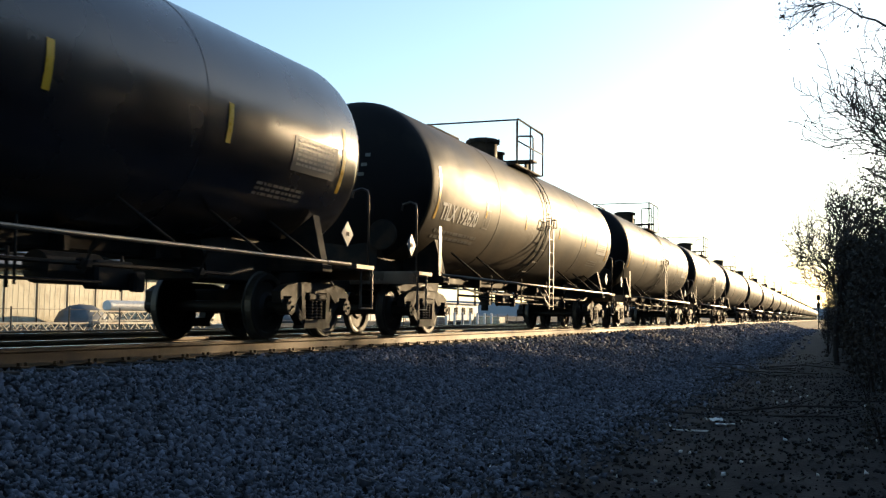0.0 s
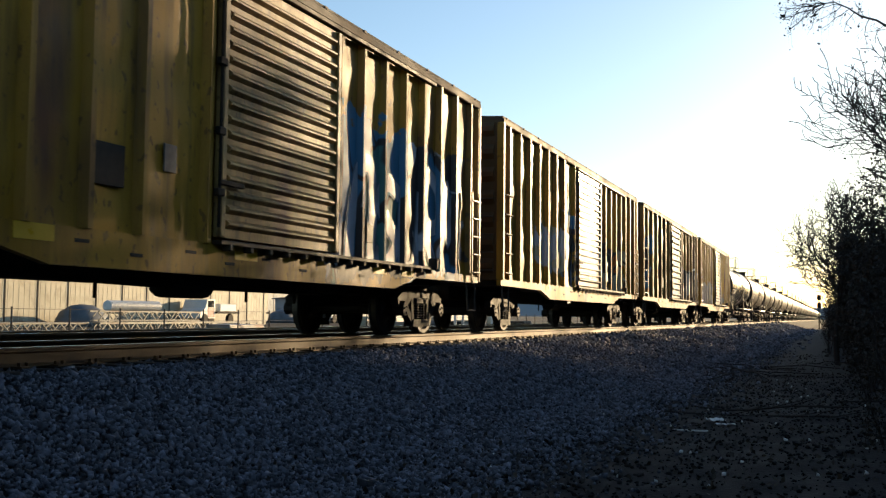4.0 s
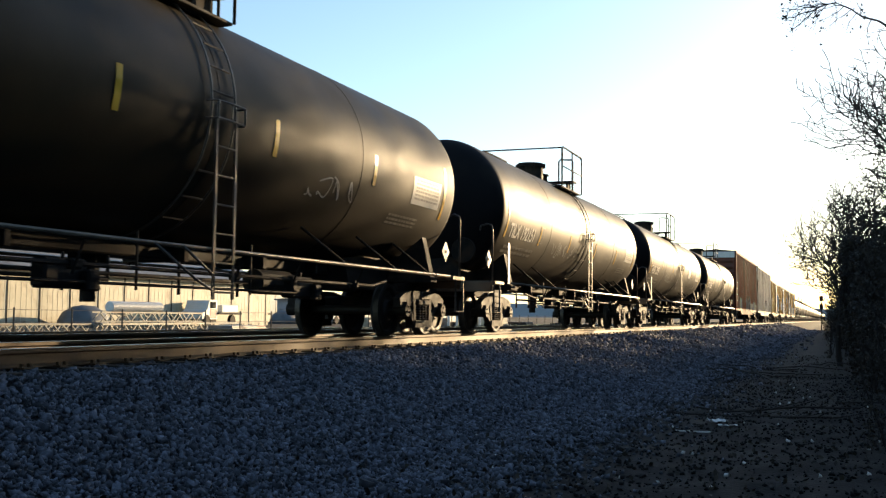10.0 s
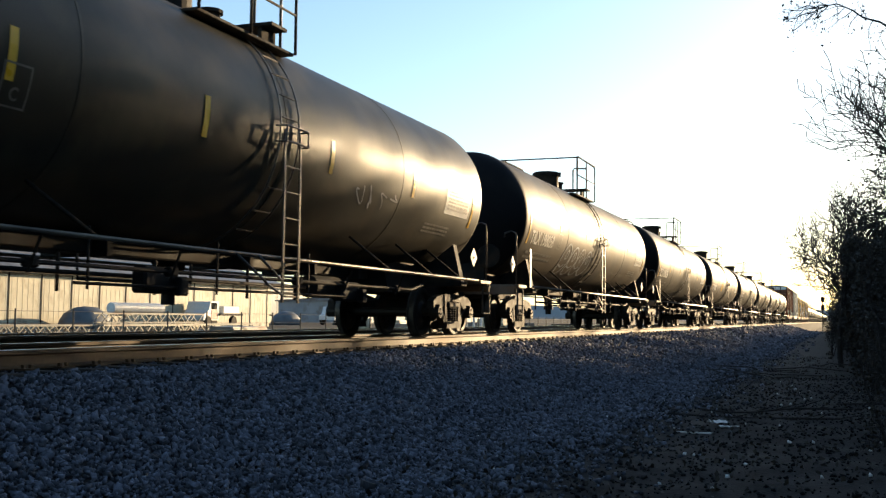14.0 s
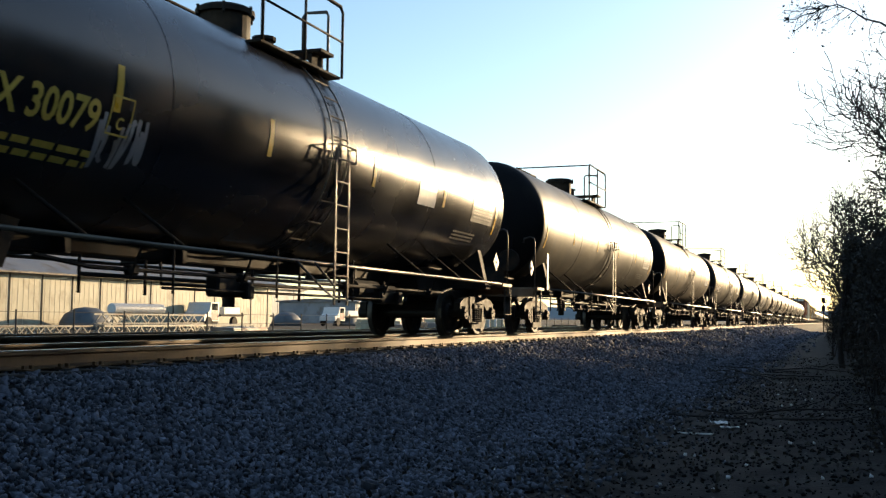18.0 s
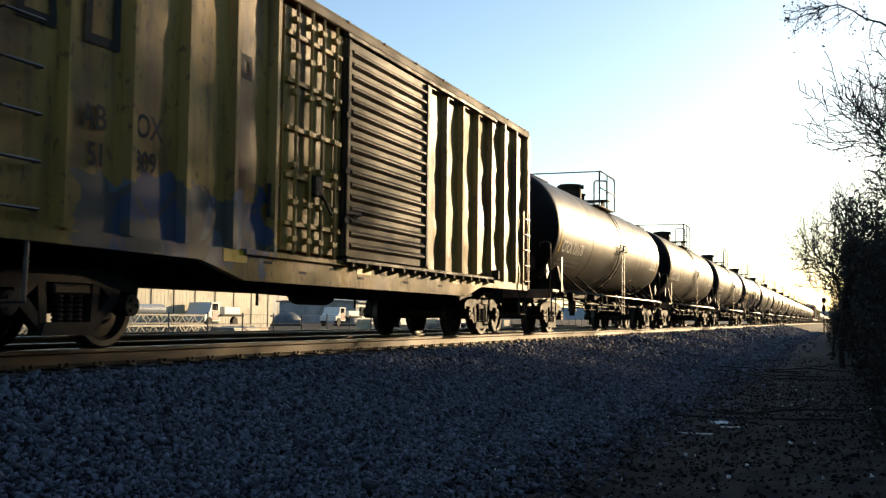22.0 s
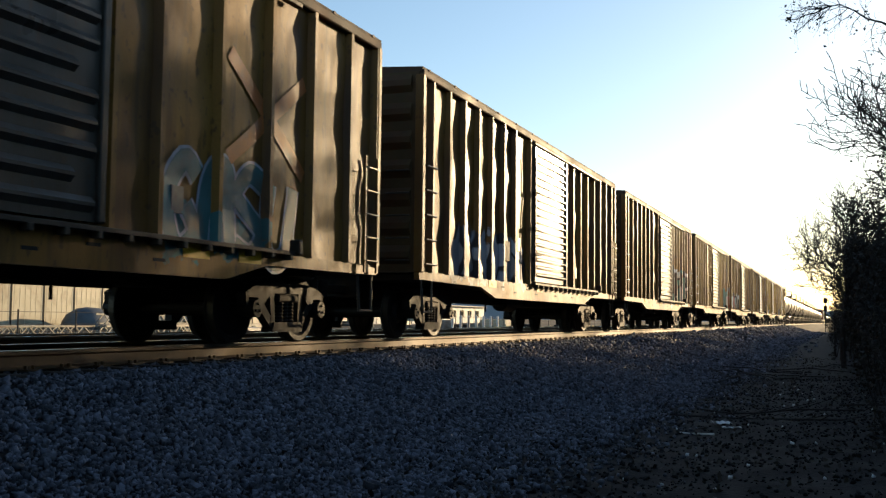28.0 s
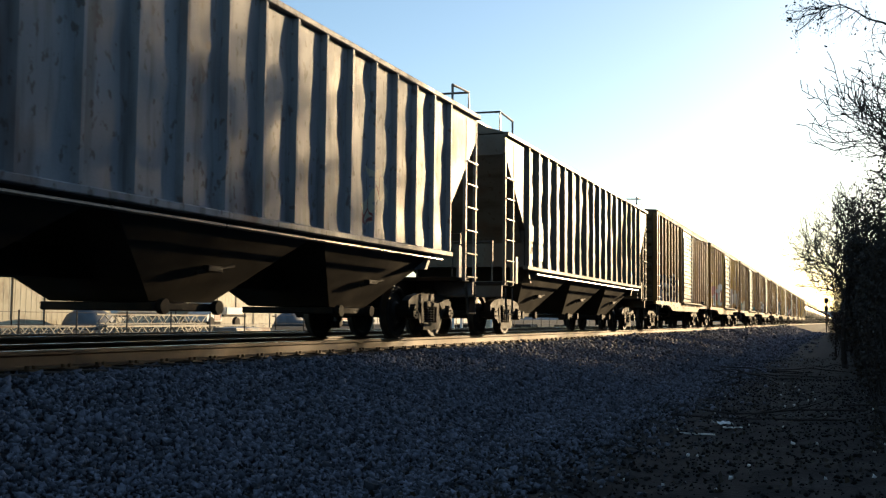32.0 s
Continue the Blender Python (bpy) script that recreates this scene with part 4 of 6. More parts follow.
        if fill:
            stroke(pts, step * fat, on_sheet(owner, 0.020), fill, car, "spray_letter", "fat spray-painted loop")


def scrawl(y, v, width, height, letters, rng, place, mat, parent, thick=0.03):
    """An unreadable tag: a run of loose letter-like loops."""
    step = width / letters
    for i in range(letters):
        pts = [(y + step * (i + rng.uniform(0.0, 0.95)), v + height * rng.uniform(0, 1)) for _ in range(5)]
        stroke(pts, thick, place, mat, parent)


# ---- tank car ----
def tank_shell_mesh(name, mat, sides=72):
    b = fresh()
    rows = [(-TANK_HALF - 0.78 * math.sin(a), max(0.02, TANK_R * math.cos(a))) for a in np.linspace(math.pi / 2 - 0.01, 0.0, 10)]
    rows += [(y, TANK_R) for y in np.linspace(-TANK_HALF, TANK_HALF, 15)[1:-1]]
    rows += [(TANK_HALF + 0.78 * math.sin(a), max(0.02, TANK_R * math.cos(a))) for a in np.linspace(0.0, math.pi / 2 - 0.01, 10)]
    lathe(b, rows, sides, "y", (0, 0, TANK_Z))
    # rounded ends take the material darkened in place of shade
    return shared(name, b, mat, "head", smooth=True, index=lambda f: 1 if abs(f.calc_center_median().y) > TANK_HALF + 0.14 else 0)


def ring_mesh(name, r, width, mat, sides=72):
    b = fresh()
    lathe(b, [(-width / 2, r - 0.02), (-width / 2, r + 0.004), (width / 2, r + 0.004), (width / 2, r - 0.02)], sides, "y", (0, 0, TANK_Z))
    return shared(name, b, mat, smooth=False)


TANK = {}


def tank_meshes():
    T = TANK
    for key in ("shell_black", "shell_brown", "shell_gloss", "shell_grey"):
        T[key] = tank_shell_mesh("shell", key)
    T["seam"] = {k: ring_mesh("weld_seam", TANK_R, 0.035, k) for k in ("shell_black", "shell_brown", "shell_gloss", "shell_grey")}
    # shallow belly sill between the stub sills, and the saddles
    b = box(fresh(), (0, 0, 1.14), (0.56, 11.2, 0.22), 0.02)
    for y in (-4.2, -2.1, 0.9, 2.8, 4.4):
        box(b, (0, y, 1.10), (0.95, 0.10, 0.20), 0.01)
    T["belly"] = shared("belly_sill", b, "iron")
    b = fresh()
    plate(b, [(-1.42, 1.02), (1.42, 1.02), (1.25, 1.75), (0.8, 1.42), (-0.8, 1.42), (-1.25, 1.75)], -0.09, 0.09, "y")
    box(b, (0, 0, 1.0), (2.9, 0.3, 0.1), 0.01)
    T["saddle"] = shared("saddle", b, "iron")
    b = fresh()
    plate(b, [(-1.7, 0.8), (-1.9, 1.28), (0.55, 1.62), (1.25, 1.62), (1.3, 0.8)], -0.62, 0.62)
    box(b, (0, 1.75, 0.93), (0.42, 1.3, 0.36), 0.02)
    T["stub"] = shared("stub_sill", b, "iron")
    b = box(fresh(), (0, 0, 1.07), (3.0, 0.62, 0.07), 0.008)
    box(b, (0, 0.30, 0.98), (2.9, 0.08, 0.2), 0.01)
    T["platform"] = shared("end_platform", b, "sill_light")
    T["rail"] = shared("side_rail", rod(fresh(), (1.56, -7.45, 1.08), (1.56, 7.45, 1.08), 0.026, 8), "sill_light", smooth=True)
    T["rail_far"] = shared("side_rail", rod(fresh(), (-1.56, -7.45, 1.08), (-1.56, 7.45, 1.08), 0.026, 6), "sill_light", smooth=True)
    T["strut"] = shared("strut", rod(fresh(), (1.02, -0.26, 1.60), (1.55, 0.12, 1.09), 0.02, 6), "iron", smooth=True)
    T["post"] = shared("grab_post", bent(fresh(), [(1.42, 0, 1.08), (1.42, 0, 2.16), (1.40, 0, 2.26), (1.30, 0, 2.30), (1.16, 0, 2.26), (1.14, 0, 2.16)], 0.017, 6), "pipe", smooth=True)
    b = fresh()
    box(b, (1.43, 0, 1.52), (0.02, 0.14, 0.9), 0.004)
    T["post_plate"] = shared("support_plate", b, "pipe")
    b = fresh()
    bent(b, [(1.47, -0.2, 1.05), (1.47, -0.2, 0.45), (1.47, 0.2, 0.45), (1.47, 0.2, 1.05)], 0.018, 6)
    T["step"] = shared("step_stirrup", b, "pipe")
    # side ladder, and the hoops that carry it over the top
    T["ladder_rail"] = shared("ladder_rail", box(fresh(), (1.60, 0, 1.62), (0.02, 0.055, 2.2), 0.004), "pipe")
    T["rung"] = shared("rung", rod(fresh(), (1.60, -0.2, 0), (1.60, 0.2, 0), 0.013, 6), "pipe")

    def hoop(a0, a1, r, n=22):
        return [(r * math.cos(a), 0, TANK_Z + r * math.sin(a)) for a in np.linspace(radians(a0), radians(a1), n)]
    T["hoop"] = shared("hoop", bent(fresh(), hoop(-75, 84, TANK_R + 0.045), 0.014, 5), "pipe")
    T["hoop_rung"] = [shared("hoop_rung", rod(fresh(), ((TANK_R + 0.05) * math.cos(a), -0.2, TANK_Z + (TANK_R + 0.05) * math.sin(a)),
                                               ((TANK_R + 0.05) * math.cos(a), 0.2, TANK_Z + (TANK_R + 0.05) * math.sin(a)), 0.012, 5), "pipe")
                      for a in [radians(d) for d in (-55, -42, -29, 5, 16, 27, 38, 49, 60, 71, 82)]]
    b = fresh()
    for z in (2.55, 2.75):
        bent(b, [(1.53, -0.32, z), (1.66, -0.28, z), (1.68, 0.0, z), (1.66, 0.28, z), (1.53, 0.32, z)], 0.012, 5)
    for y in (-0.28, 0, 0.28):
        rod(b, (1.67, y, 2.55), (1.67, y, 2.75), 0.012, 5)
    T["guard"] = shared("ladder_guard", b, "pipe")
    # walkway on top
    top = TANK_Z + TANK_R
    b = box(fresh(), (0.95, -0.35, top - 0.30), (0.36, 2.3, 0.04), 0.006)
    box(b, (-0.95, -0.35, top - 0.30), (0.36, 2.3, 0.04), 0.006)
    box(b, (0, 0.62, top + 0.06), (2.0, 0.42, 0.05), 0.006)
    for x in (0.8, -0.8):
        box(b, (x, 0.62, top - 0.15), (0.06, 0.36, 0.4))
    T["deck"] = shared("top_platform", b, "iron")
    b = fresh()
    z0, z1 = top - 0.30, top + 0.78
    for x in (-1.15, 1.15):
        bent(b, [(x, -1.5, z0), (x, -1.5, z1 - 0.08), (x, -1.42, z1), (x, 0.72, z1), (x, 0.80, z1 - 0.08), (x, 0.80, z0)], 0.022, 7)
        bent(b, [(x, -1.5, z0 + 0.55), (x, 0.80, z0 + 0.55)], 0.018, 6)
        rod(b, (x, -0.35, z0), (x, -0.35, z1), 0.02, 6)
    bent(b, [(-1.15, -1.5, z1 - 0.03), (1.15, -1.5, z1 - 0.03)], 0.02, 6)
    T["railing"] = shared("railing", b, "iron", smooth=True)
    b = fresh()
    bent(b, [(0.45, 0.85, top), (0.45, 0.85, top + 0.72), (0.5, 0.85, top + 0.78), (0.85, 0.85, top + 0.76), (0.88, 0.85, top + 0.7), (0.88, 0.85, top - 0.25)], 0.022, 7)
    T["gate"] = shared("grab_loop", b, "pipe", smooth=True)
    b = fresh()
    lathe(b, [(top - 0.1, 0.36), (top + 0.36, 0.36), (top + 0.36, 0.42), (top + 0.43, 0.42), (top + 0.47, 0.36), (top + 0.50, 0.1)], 24, "z", (0, -0.62, 0))
    T["dome"] = shared("manway", b, "iron")
    b = fresh()
    lathe(b, [(top - 0.1, 0.14), (top + 0.22, 0.14), (top + 0.22, 0.18), (top + 0.27, 0.18), (top + 0.30, 0.05)], 14, "z", (0.12, 0.25, 0))
    T["valve"] = shared("relief_valve", b, "iron")
    b = fresh()
    for k in range(6):
        rod(b, (0.42 * math.cos(k * 1.047), -0.62 + 0.42 * math.sin(k * 1.047), top + 0.32), (0.42 * math.cos(k * 1.047), -0.62 + 0.42 * math.sin(k * 1.047), top + 0.46), 0.022, 6)
    T["bolts"] = shared("bolt_ring", b, "cast")
    b = fresh()
    lathe(b, [(0.48, 0.09), (0.62, 0.09), (0.62, 0.15), (0.70, 0.12), (0.95, 0.13), (1.26, 0.16)], 14, "z", (0, -0.35, 0))
    plate(b, [(-0.75, 1.22), (-0.6, 0.9), (-0.1, 0.9), (0.05, 1.22)], -0.05, 0.05)
    T["outlet"] = shared("bottom_outlet", b, "iron")
    b = fresh()
    bent(b, [(0.7, -2.9, 0.98), (0.72, -2.9, 0.72), (0.72, -0.9, 0.72), (0.72, -0.9, 0.98)], 0.02, 6)
    bent(b, [(0.72, -4.3, 0.78), (0.72, 3.4, 0.78)], 0.026, 6)
    for y in (-4.3, -3.2, -1.6, 0.4, 1.7, 3.4):
        rod(b, (0.72, y, 0.58), (0.72, y, 0.98), 0.02, 6)
    T["pipework"] = shared("brake_pipe", b, "iron", smooth=True)
    # long air line under the side rail, its hangers and fittings
    b = bent(fresh(), [(1.30, -5.6, 0.90), (1.34, -4.9, 0.82), (1.34, 4.6, 0.82), (1.30, 5.2, 0.92)], 0.024, 6)
    bent(b, [(1.10, -3.4, 0.66), (1.10, 2.6, 0.66)], 0.018, 6)
    for y in (-4.3, -2.2, 0.6, 2.0, 3.9):
        rod(b, (1.36, y, 0.72), (1.52, y, 1.10), 0.016, 6)
        box(b, (1.34, y + 0.05, 0.82), (0.10, 0.16, 0.11), 0.02)
    for y in (-3.2, -0.9, 1.4):
        rod(b, (1.10, y, 0.60), (1.10, y, 1.24), 0.016, 6)
    T["air_line"] = shared("air_line", b, "iron", smooth=False)
    b = box(fresh(), (0.95, 0, 0.74), (0.20, 0.62, 0.30), 0.03)
    box(b, (1.10, 0.28, 0.68), (0.10, 0.18, 0.22), 0.02)
    T["control_valve"] = shared("control_valve", b, "iron")
    b = fresh()
    bent(b, [(1.58, -1.25, 1.08), (1.60, -0.55, 0.74), (1.60, -0.22, 0.62)], 0.016, 6)
    bent(b, [(1.58, -0.75, 1.08), (1.60, -0.22, 0.80)], 0.016, 6)
    T["ladder_brace"] = shared("ladder_brace", b, "pipe", smooth=True)
    b = fresh()
    lathe(b, [(2.0, 0.06), (2.04, 0.17), (2.9, 0.17), (2.94, 0.06)], 14, "y", (0.75, 0, 0.80))
    rod(b, (0.75, 2.94, 0.8), (0.75, 3.35, 0.8), 0.09, 10)
    T["cylinder"] = shared("brake_cylinder", b, "iron", smooth=False)
    # hazard placard on a small bracket
    b = fresh()
    plate(b, [(0, -0.19), (0.19, 0), (0, 0.19), (-0.19, 0)], 0, 0.012)
    T["placard"] = shared("placard", b, "spray_silver")
    b = fresh()
    plate(b, [(-0.05, -0.03), (0.05, -0.03), (0.05, 0.03), (-0.05, 0.03)], 0.013, 0.016)
    T["placard_number"] = shared("placard_number", b, "letter_dark")
    b = fresh()
    lathe(b, [(-0.02, 0.26), (0.02, 0.28), (0.02, 0.22)], 18, "x")
    for k in range(4):
        rod(b, (0, 0, 0), (0, 0.25 * math.cos(k * 1.571), 0.25 * math.sin(k * 1.571)), 0.015, 5)
    T["brake_wheel"] = shared("brake_wheel", b, "iron")


def tank_car(shell, words="", seed=0, print_mat="letter", marks="yellow_mark", near=True, number_end=""):
    """A tank car with its middle at the origin, rails at height 0, leading end towards +y."""
    T, rng = TANK, random.Random(seed)
    car = empty("tank_car")
    body = piece("shell", T[shell], None, car)
    for y in (-3.85, 0.0, 3.85):
        piece("weld_seam", T["seam"][shell], None, body, at=pose(0, y, 0))
    for s in (1, -1):
        piece("saddle", T["saddle"], None, car, at=pose(0, s * 6.95, 0))
        piece("stub_sill", T["stub"], None, car, at=pose(0, s * 6.95, 0, 0, 0, 0 if s > 0 else 180))
        piece("end_platform", T["platform"], None, car, at=pose(0, s * 8.1, 0, 0, 0, 0 if s > 0 else 180), label="worn steel end platform")
    piece("belly_sill", T["belly"], None, car)
    piece("side_rail", T["rail"], None, car, "worn steel side rail")
    piece("side_rail", T["rail_far"], None, car)
    piece("top_platform", T["deck"], None, car)
    piece("railing", T["railing"], None, car)
    piece("manway", T["dome"], None, car)
    add_gear(car, 7.3, -7.05, 9.2)
    if near:
        for y in (-5.3, -3.75, 3.1, 4.9, 6.3):
            piece("strut", T["strut"], None, car, at=pose(0, y, 0))
        for y in (-8.35, 8.35):
            piece("grab_post", T["post"], None, car, at=pose(0, y, 0))
            piece("step_stirrup", T["step"], None, car, at=pose(0, y - 0.15 * (1 if y > 0 else -1), 0))
        piece("support_plate", T["post_plate"], None, car, at=pose(0, -7.25, 0))
        for y in (-0.2, 0.2):
            piece("ladder_rail", T["ladder_rail"], None, car, at=pose(0, y, 0))
            piece("hoop", T["hoop"], None, car, at=pose(0, y * 1.2, 0))
        for i in range(7):
            piece("rung", T["rung"], None, car, at=pose(0, 0, 0.60 + i * 0.33))
        for me in T["hoop_rung"]:
            piece("hoop_rung", me, None, car)
        piece("ladder_guard", T["guard"], None, car)
        piece("grab_loop", T["gate"], None, car)
        valve = piece("relief_valve", T["valve"], None, car)
        piece("bolt_ring", T["bolts"], None, car)
        piece("bottom_outlet", T["outlet"], None, car)
        piece("brake_pipe", T["pipework"], None, car)
        piece("brake_cylinder", T["cylinder"], None, car)
        piece("air_line", T["air_line"], None, car)
        piece("ladder_brace", T["ladder_brace"], None, car)
        for y in (-1.9, 2.9):
            piece("control_valve", T["control_valve"], None, car, at=pose(0, y, 0))
        for y in (-8.42, 7.75):
            plac = piece("placard", T["placard"], None, car, "white diamond placard", at=pose(1.35, y, 1.55))
            piece("placard_number", T["placard_number"], None, plac)
        piece("brake_wheel", T["brake_wheel"], None, car, at=pose(0.75, -8.3, 1.75, 0, 0, 90))
        # tapes, panels and stencils
        top = {3: -0.2, 13: -0.2, 7: 0.3, 15: 0.34}.get(seed, 0.08)
        for y in (-7.45, -4.72, -1.8, 1.3, 4.3, 7.3):
            long = abs(y) > 7
            bars([(y - 0.05, y + 0.05, -0.66 if long else top - 0.47, 0.3 if long else top)], on_tank, marks, car, "reflective_tape", "yellow reflective tape")
        panel = bars([(5.85, 7.1, -0.5, -0.03)], lambda y, v: on_tank(y, v, 0.007), "placard_grey" if shell == "shell_gloss" else "white_mark", car, "data_panel", "pale stencil panel")
        bars(print_rows(5.95, -0.10, 1.05, 6, 0.035, rng), lambda y, v: on_tank(y, v, 0.012), "letter_grey", panel, "small_print")
        bars(print_rows(5.2, -0.78, 1.2, 3, 0.04, rng), on_tank, "letter_dim", car, "small_print", "faded small stencils")
        if words:
            lettering(words, 0.31, -7.2, -0.63, on_tank, print_mat, car, 0.86)
            small = "letter_dim" if print_mat == "letter" else print_mat
            bars(print_rows(-7.15, -0.90, 2.3, 2, 0.07, rng), on_tank, small, car, "small_print", "faded weight stencils")
            bars([(-4.80, -4.78, -0.62, -0.22), (-4.48, -4.46, -0.62, -0.22), (-4.80, -4.46, -0.24, -0.22), (-4.80, -4.46, -0.62, -0.60)], on_tank, small, car, "stencil_frame")
            lettering("C", 0.12, -4.68, -0.55, on_tank, small, car, 0.86)
            lettering(words.split()[-1], 0.17, -0.35, 3.35, on_head, "letter", car, 0.9, label="white number on the tank end")
            bars([(-0.35 + 0.02 * k, 0.55 - 0.05 * k, 3.12 - 0.17 * k, 3.18 - 0.17 * k) for k in range(3)], on_head, "letter_dim", car, "small_print")
    return car


# ---- box cars ----
SIDES = {}


def sheet_mesh(y0, y1, z0, z1, x, seed, amp, mat, far=False, step=0.10, owner=None):
    """A dented side sheet: a grid with a slow buckle that fades at its edges, and small dents in its lower half."""
    ny, nz = max(2, int((y1 - y0) / step)), max(4, int((z1 - z0) / 0.13))
    verts, faces = [], []
    for j in range(nz + 1):
        for i in range(ny + 1):
            y, z = y0 + (y1 - y0) * i / ny, z0 + (z1 - z0) * j / nz
            edge = min(1.0, 0.35 + 6 * min(i / ny, 1 - i / ny), 9 * min(j / nz, 1 - j / nz))
            d = noise.noise((y * 0.9 + seed * 3.7, z * 1.5, seed * 1.3)) + 0.5 * noise.noise((y * 2.0, z * 3.4 + seed, seed * 2.1)) - 0.35
            low = max(0.0, 1.0 - j / nz * 1.7)
            d += low * (0.45 * noise.noise((y * 4.5 + seed, z * 4.2, seed * 0.7)) + 0.22 * abs(noise.noise((y * 8.5, z * 8.0 + seed, 3.1))))
            verts.append((x + amp * edge * d, y, z))
    n = ny + 1
    for j in range(nz):
        for i in range(ny):
            k = j * n + i
            faces.append((k, k + 1, k + n + 1, k + n))
    if owner:
        SIDES.setdefault(owner, []).append((y0, y1, z0, z1, ny, nz, [v[0] for v in verts]))
    me = bpy.data.meshes.new("side_sheet")
    me.from_pydata(verts, [], faces)
    for p in me.polygons:
        p.use_smooth = True
    me.materials.append(mats[mat])
    return me


def on_sheet(owner, off=0.015):
    """Where a mark lies on the dented sheets of one car."""
    def place(y, z):
        for y0, y1, z0, z1, ny, nz, xs in SIDES.get(owner, ()):
            if y0 <= y <= y1:
                u, w = min(ny - 1e-6, (y - y0) / (y1 - y0) * ny), min(nz - 1e-6, max(0.0, (z - z0) / (z1 - z0) * nz))
                i, j = int(u), int(w)
                u, w, k = u - i, w - j, j * (ny + 1) + i
                a, b = xs[k] * (1 - u) + xs[k + 1] * u, xs[k + ny + 1] * (1 - u) + xs[k + ny + 2] * u
                return (a * (1 - w) + b * w + off, y, z)
        return (1.48 + off, y, z)
    return place


def post_mesh(x, y, z0, z1, mat, wide=0.20, deep=0.085):
    b = fresh()
    plate(b, [(x - 0.01, y - wide / 2), (x + deep, y - wide * 0.22), (x + deep, y + wide * 0.22), (x - 0.01, y + wide / 2)], z0, z1, "z")
    return shared("side_post", b, mat)


def rail_ladder(car, y, x, z0, z1, rungs, mat, width=0.42):
    """A ladder on the side: two stiles and its rungs."""
    ladder = part("ladder", box(box(fresh(), (x, y - width / 2, (z0 + z1) / 2), (0.03, 0.045, z1 - z0)), (x, y + width / 2, (z0 + z1) / 2), (0.03, 0.045, z1 - z0)), mat, car)
    me = shared("rung", rod(fresh(), (x + 0.03, y - width / 2, 0), (x + 0.03, y + width / 2, 0), 0.014, 6), "pipe")
    for i in range(rungs):
        piece("rung", me, None, ladder, at=pose(0, 0, z0 + (z1 - z0) * (i + 0.5) / rungs))
    return ladder


def grab_irons(car, y, x, z0, z1, count, width=0.46):
    me = shared("grab_iron", bent(fresh(), [(x, y - width / 2, 0), (x + 0.07, y - width / 2, 0), (x + 0.07, y + width / 2, 0), (x, y + width / 2, 0)], 0.015, 6), "pipe")
    for i in range(count):
        piece("grab_iron", me, None, car, at=pose(0, 0, z0 + (z1 - z0) * i / (count - 1)))


def stirrup(car, y, mat="pipe"):
    part("step_stirrup", bent(fresh(), [(1.50, y - 0.24, 1.02), (1.52, y - 0.20, 0.46), (1.52, y + 0.20, 0.46), (1.50, y + 0.24, 1.02)], 0.02, 6), mat, car)


def ribbed_end(car, half, z0, z1, mat, count=7):
    for s in (1, -1):
        end = part("end_wall", box(fresh(), (0, s * (half - 0.04), (z0 + z1) / 2), (2.98, 0.08, z1 - z0)), mat, car, "ribbed steel end wall")
        b = fresh()
        plate(b, [(-0.0, -0.16), (0.075, -0.05), (0.075, 0.05), (-0.0, 0.16)], -1.36, 1.36, "x")
        me = shared("end_rib", b, mat)
        for i in range(count):
            piece("end_rib", me, None, end, at=pose(0, s * half, z0 + 0.3 + (z1 - z0 - 0.5) * i / (count - 1), 0, 0, 0 if s > 0 else 180))


def gable_roof(car, half, z, rise, mat, seams=13):
    b = fresh()
    plate(b, [(-1.53, z - 0.04), (1.53, z - 0.04), (1.55, z + 0.03), (0.0, z + rise), (-1.55, z + 0.03)], -half, half, "y")
    roof = part("roof", b, mat, car, "pitched sheet roof")
    b = fresh()
    plate(b, [(1.56, z + 0.03), (0.0, z + rise + 0.04), (0.0, z + rise), (1.56, z - 0.01)], -0.035, 0.035, "y")
    me = shared("roof_seam", b, mat)
    for i in range(seams):
        piece("roof_seam", me, None, roof, at=pose(0, -half + 0.3 + (2 * half - 0.6) * i / (seams - 1), 0.005))
    return roof


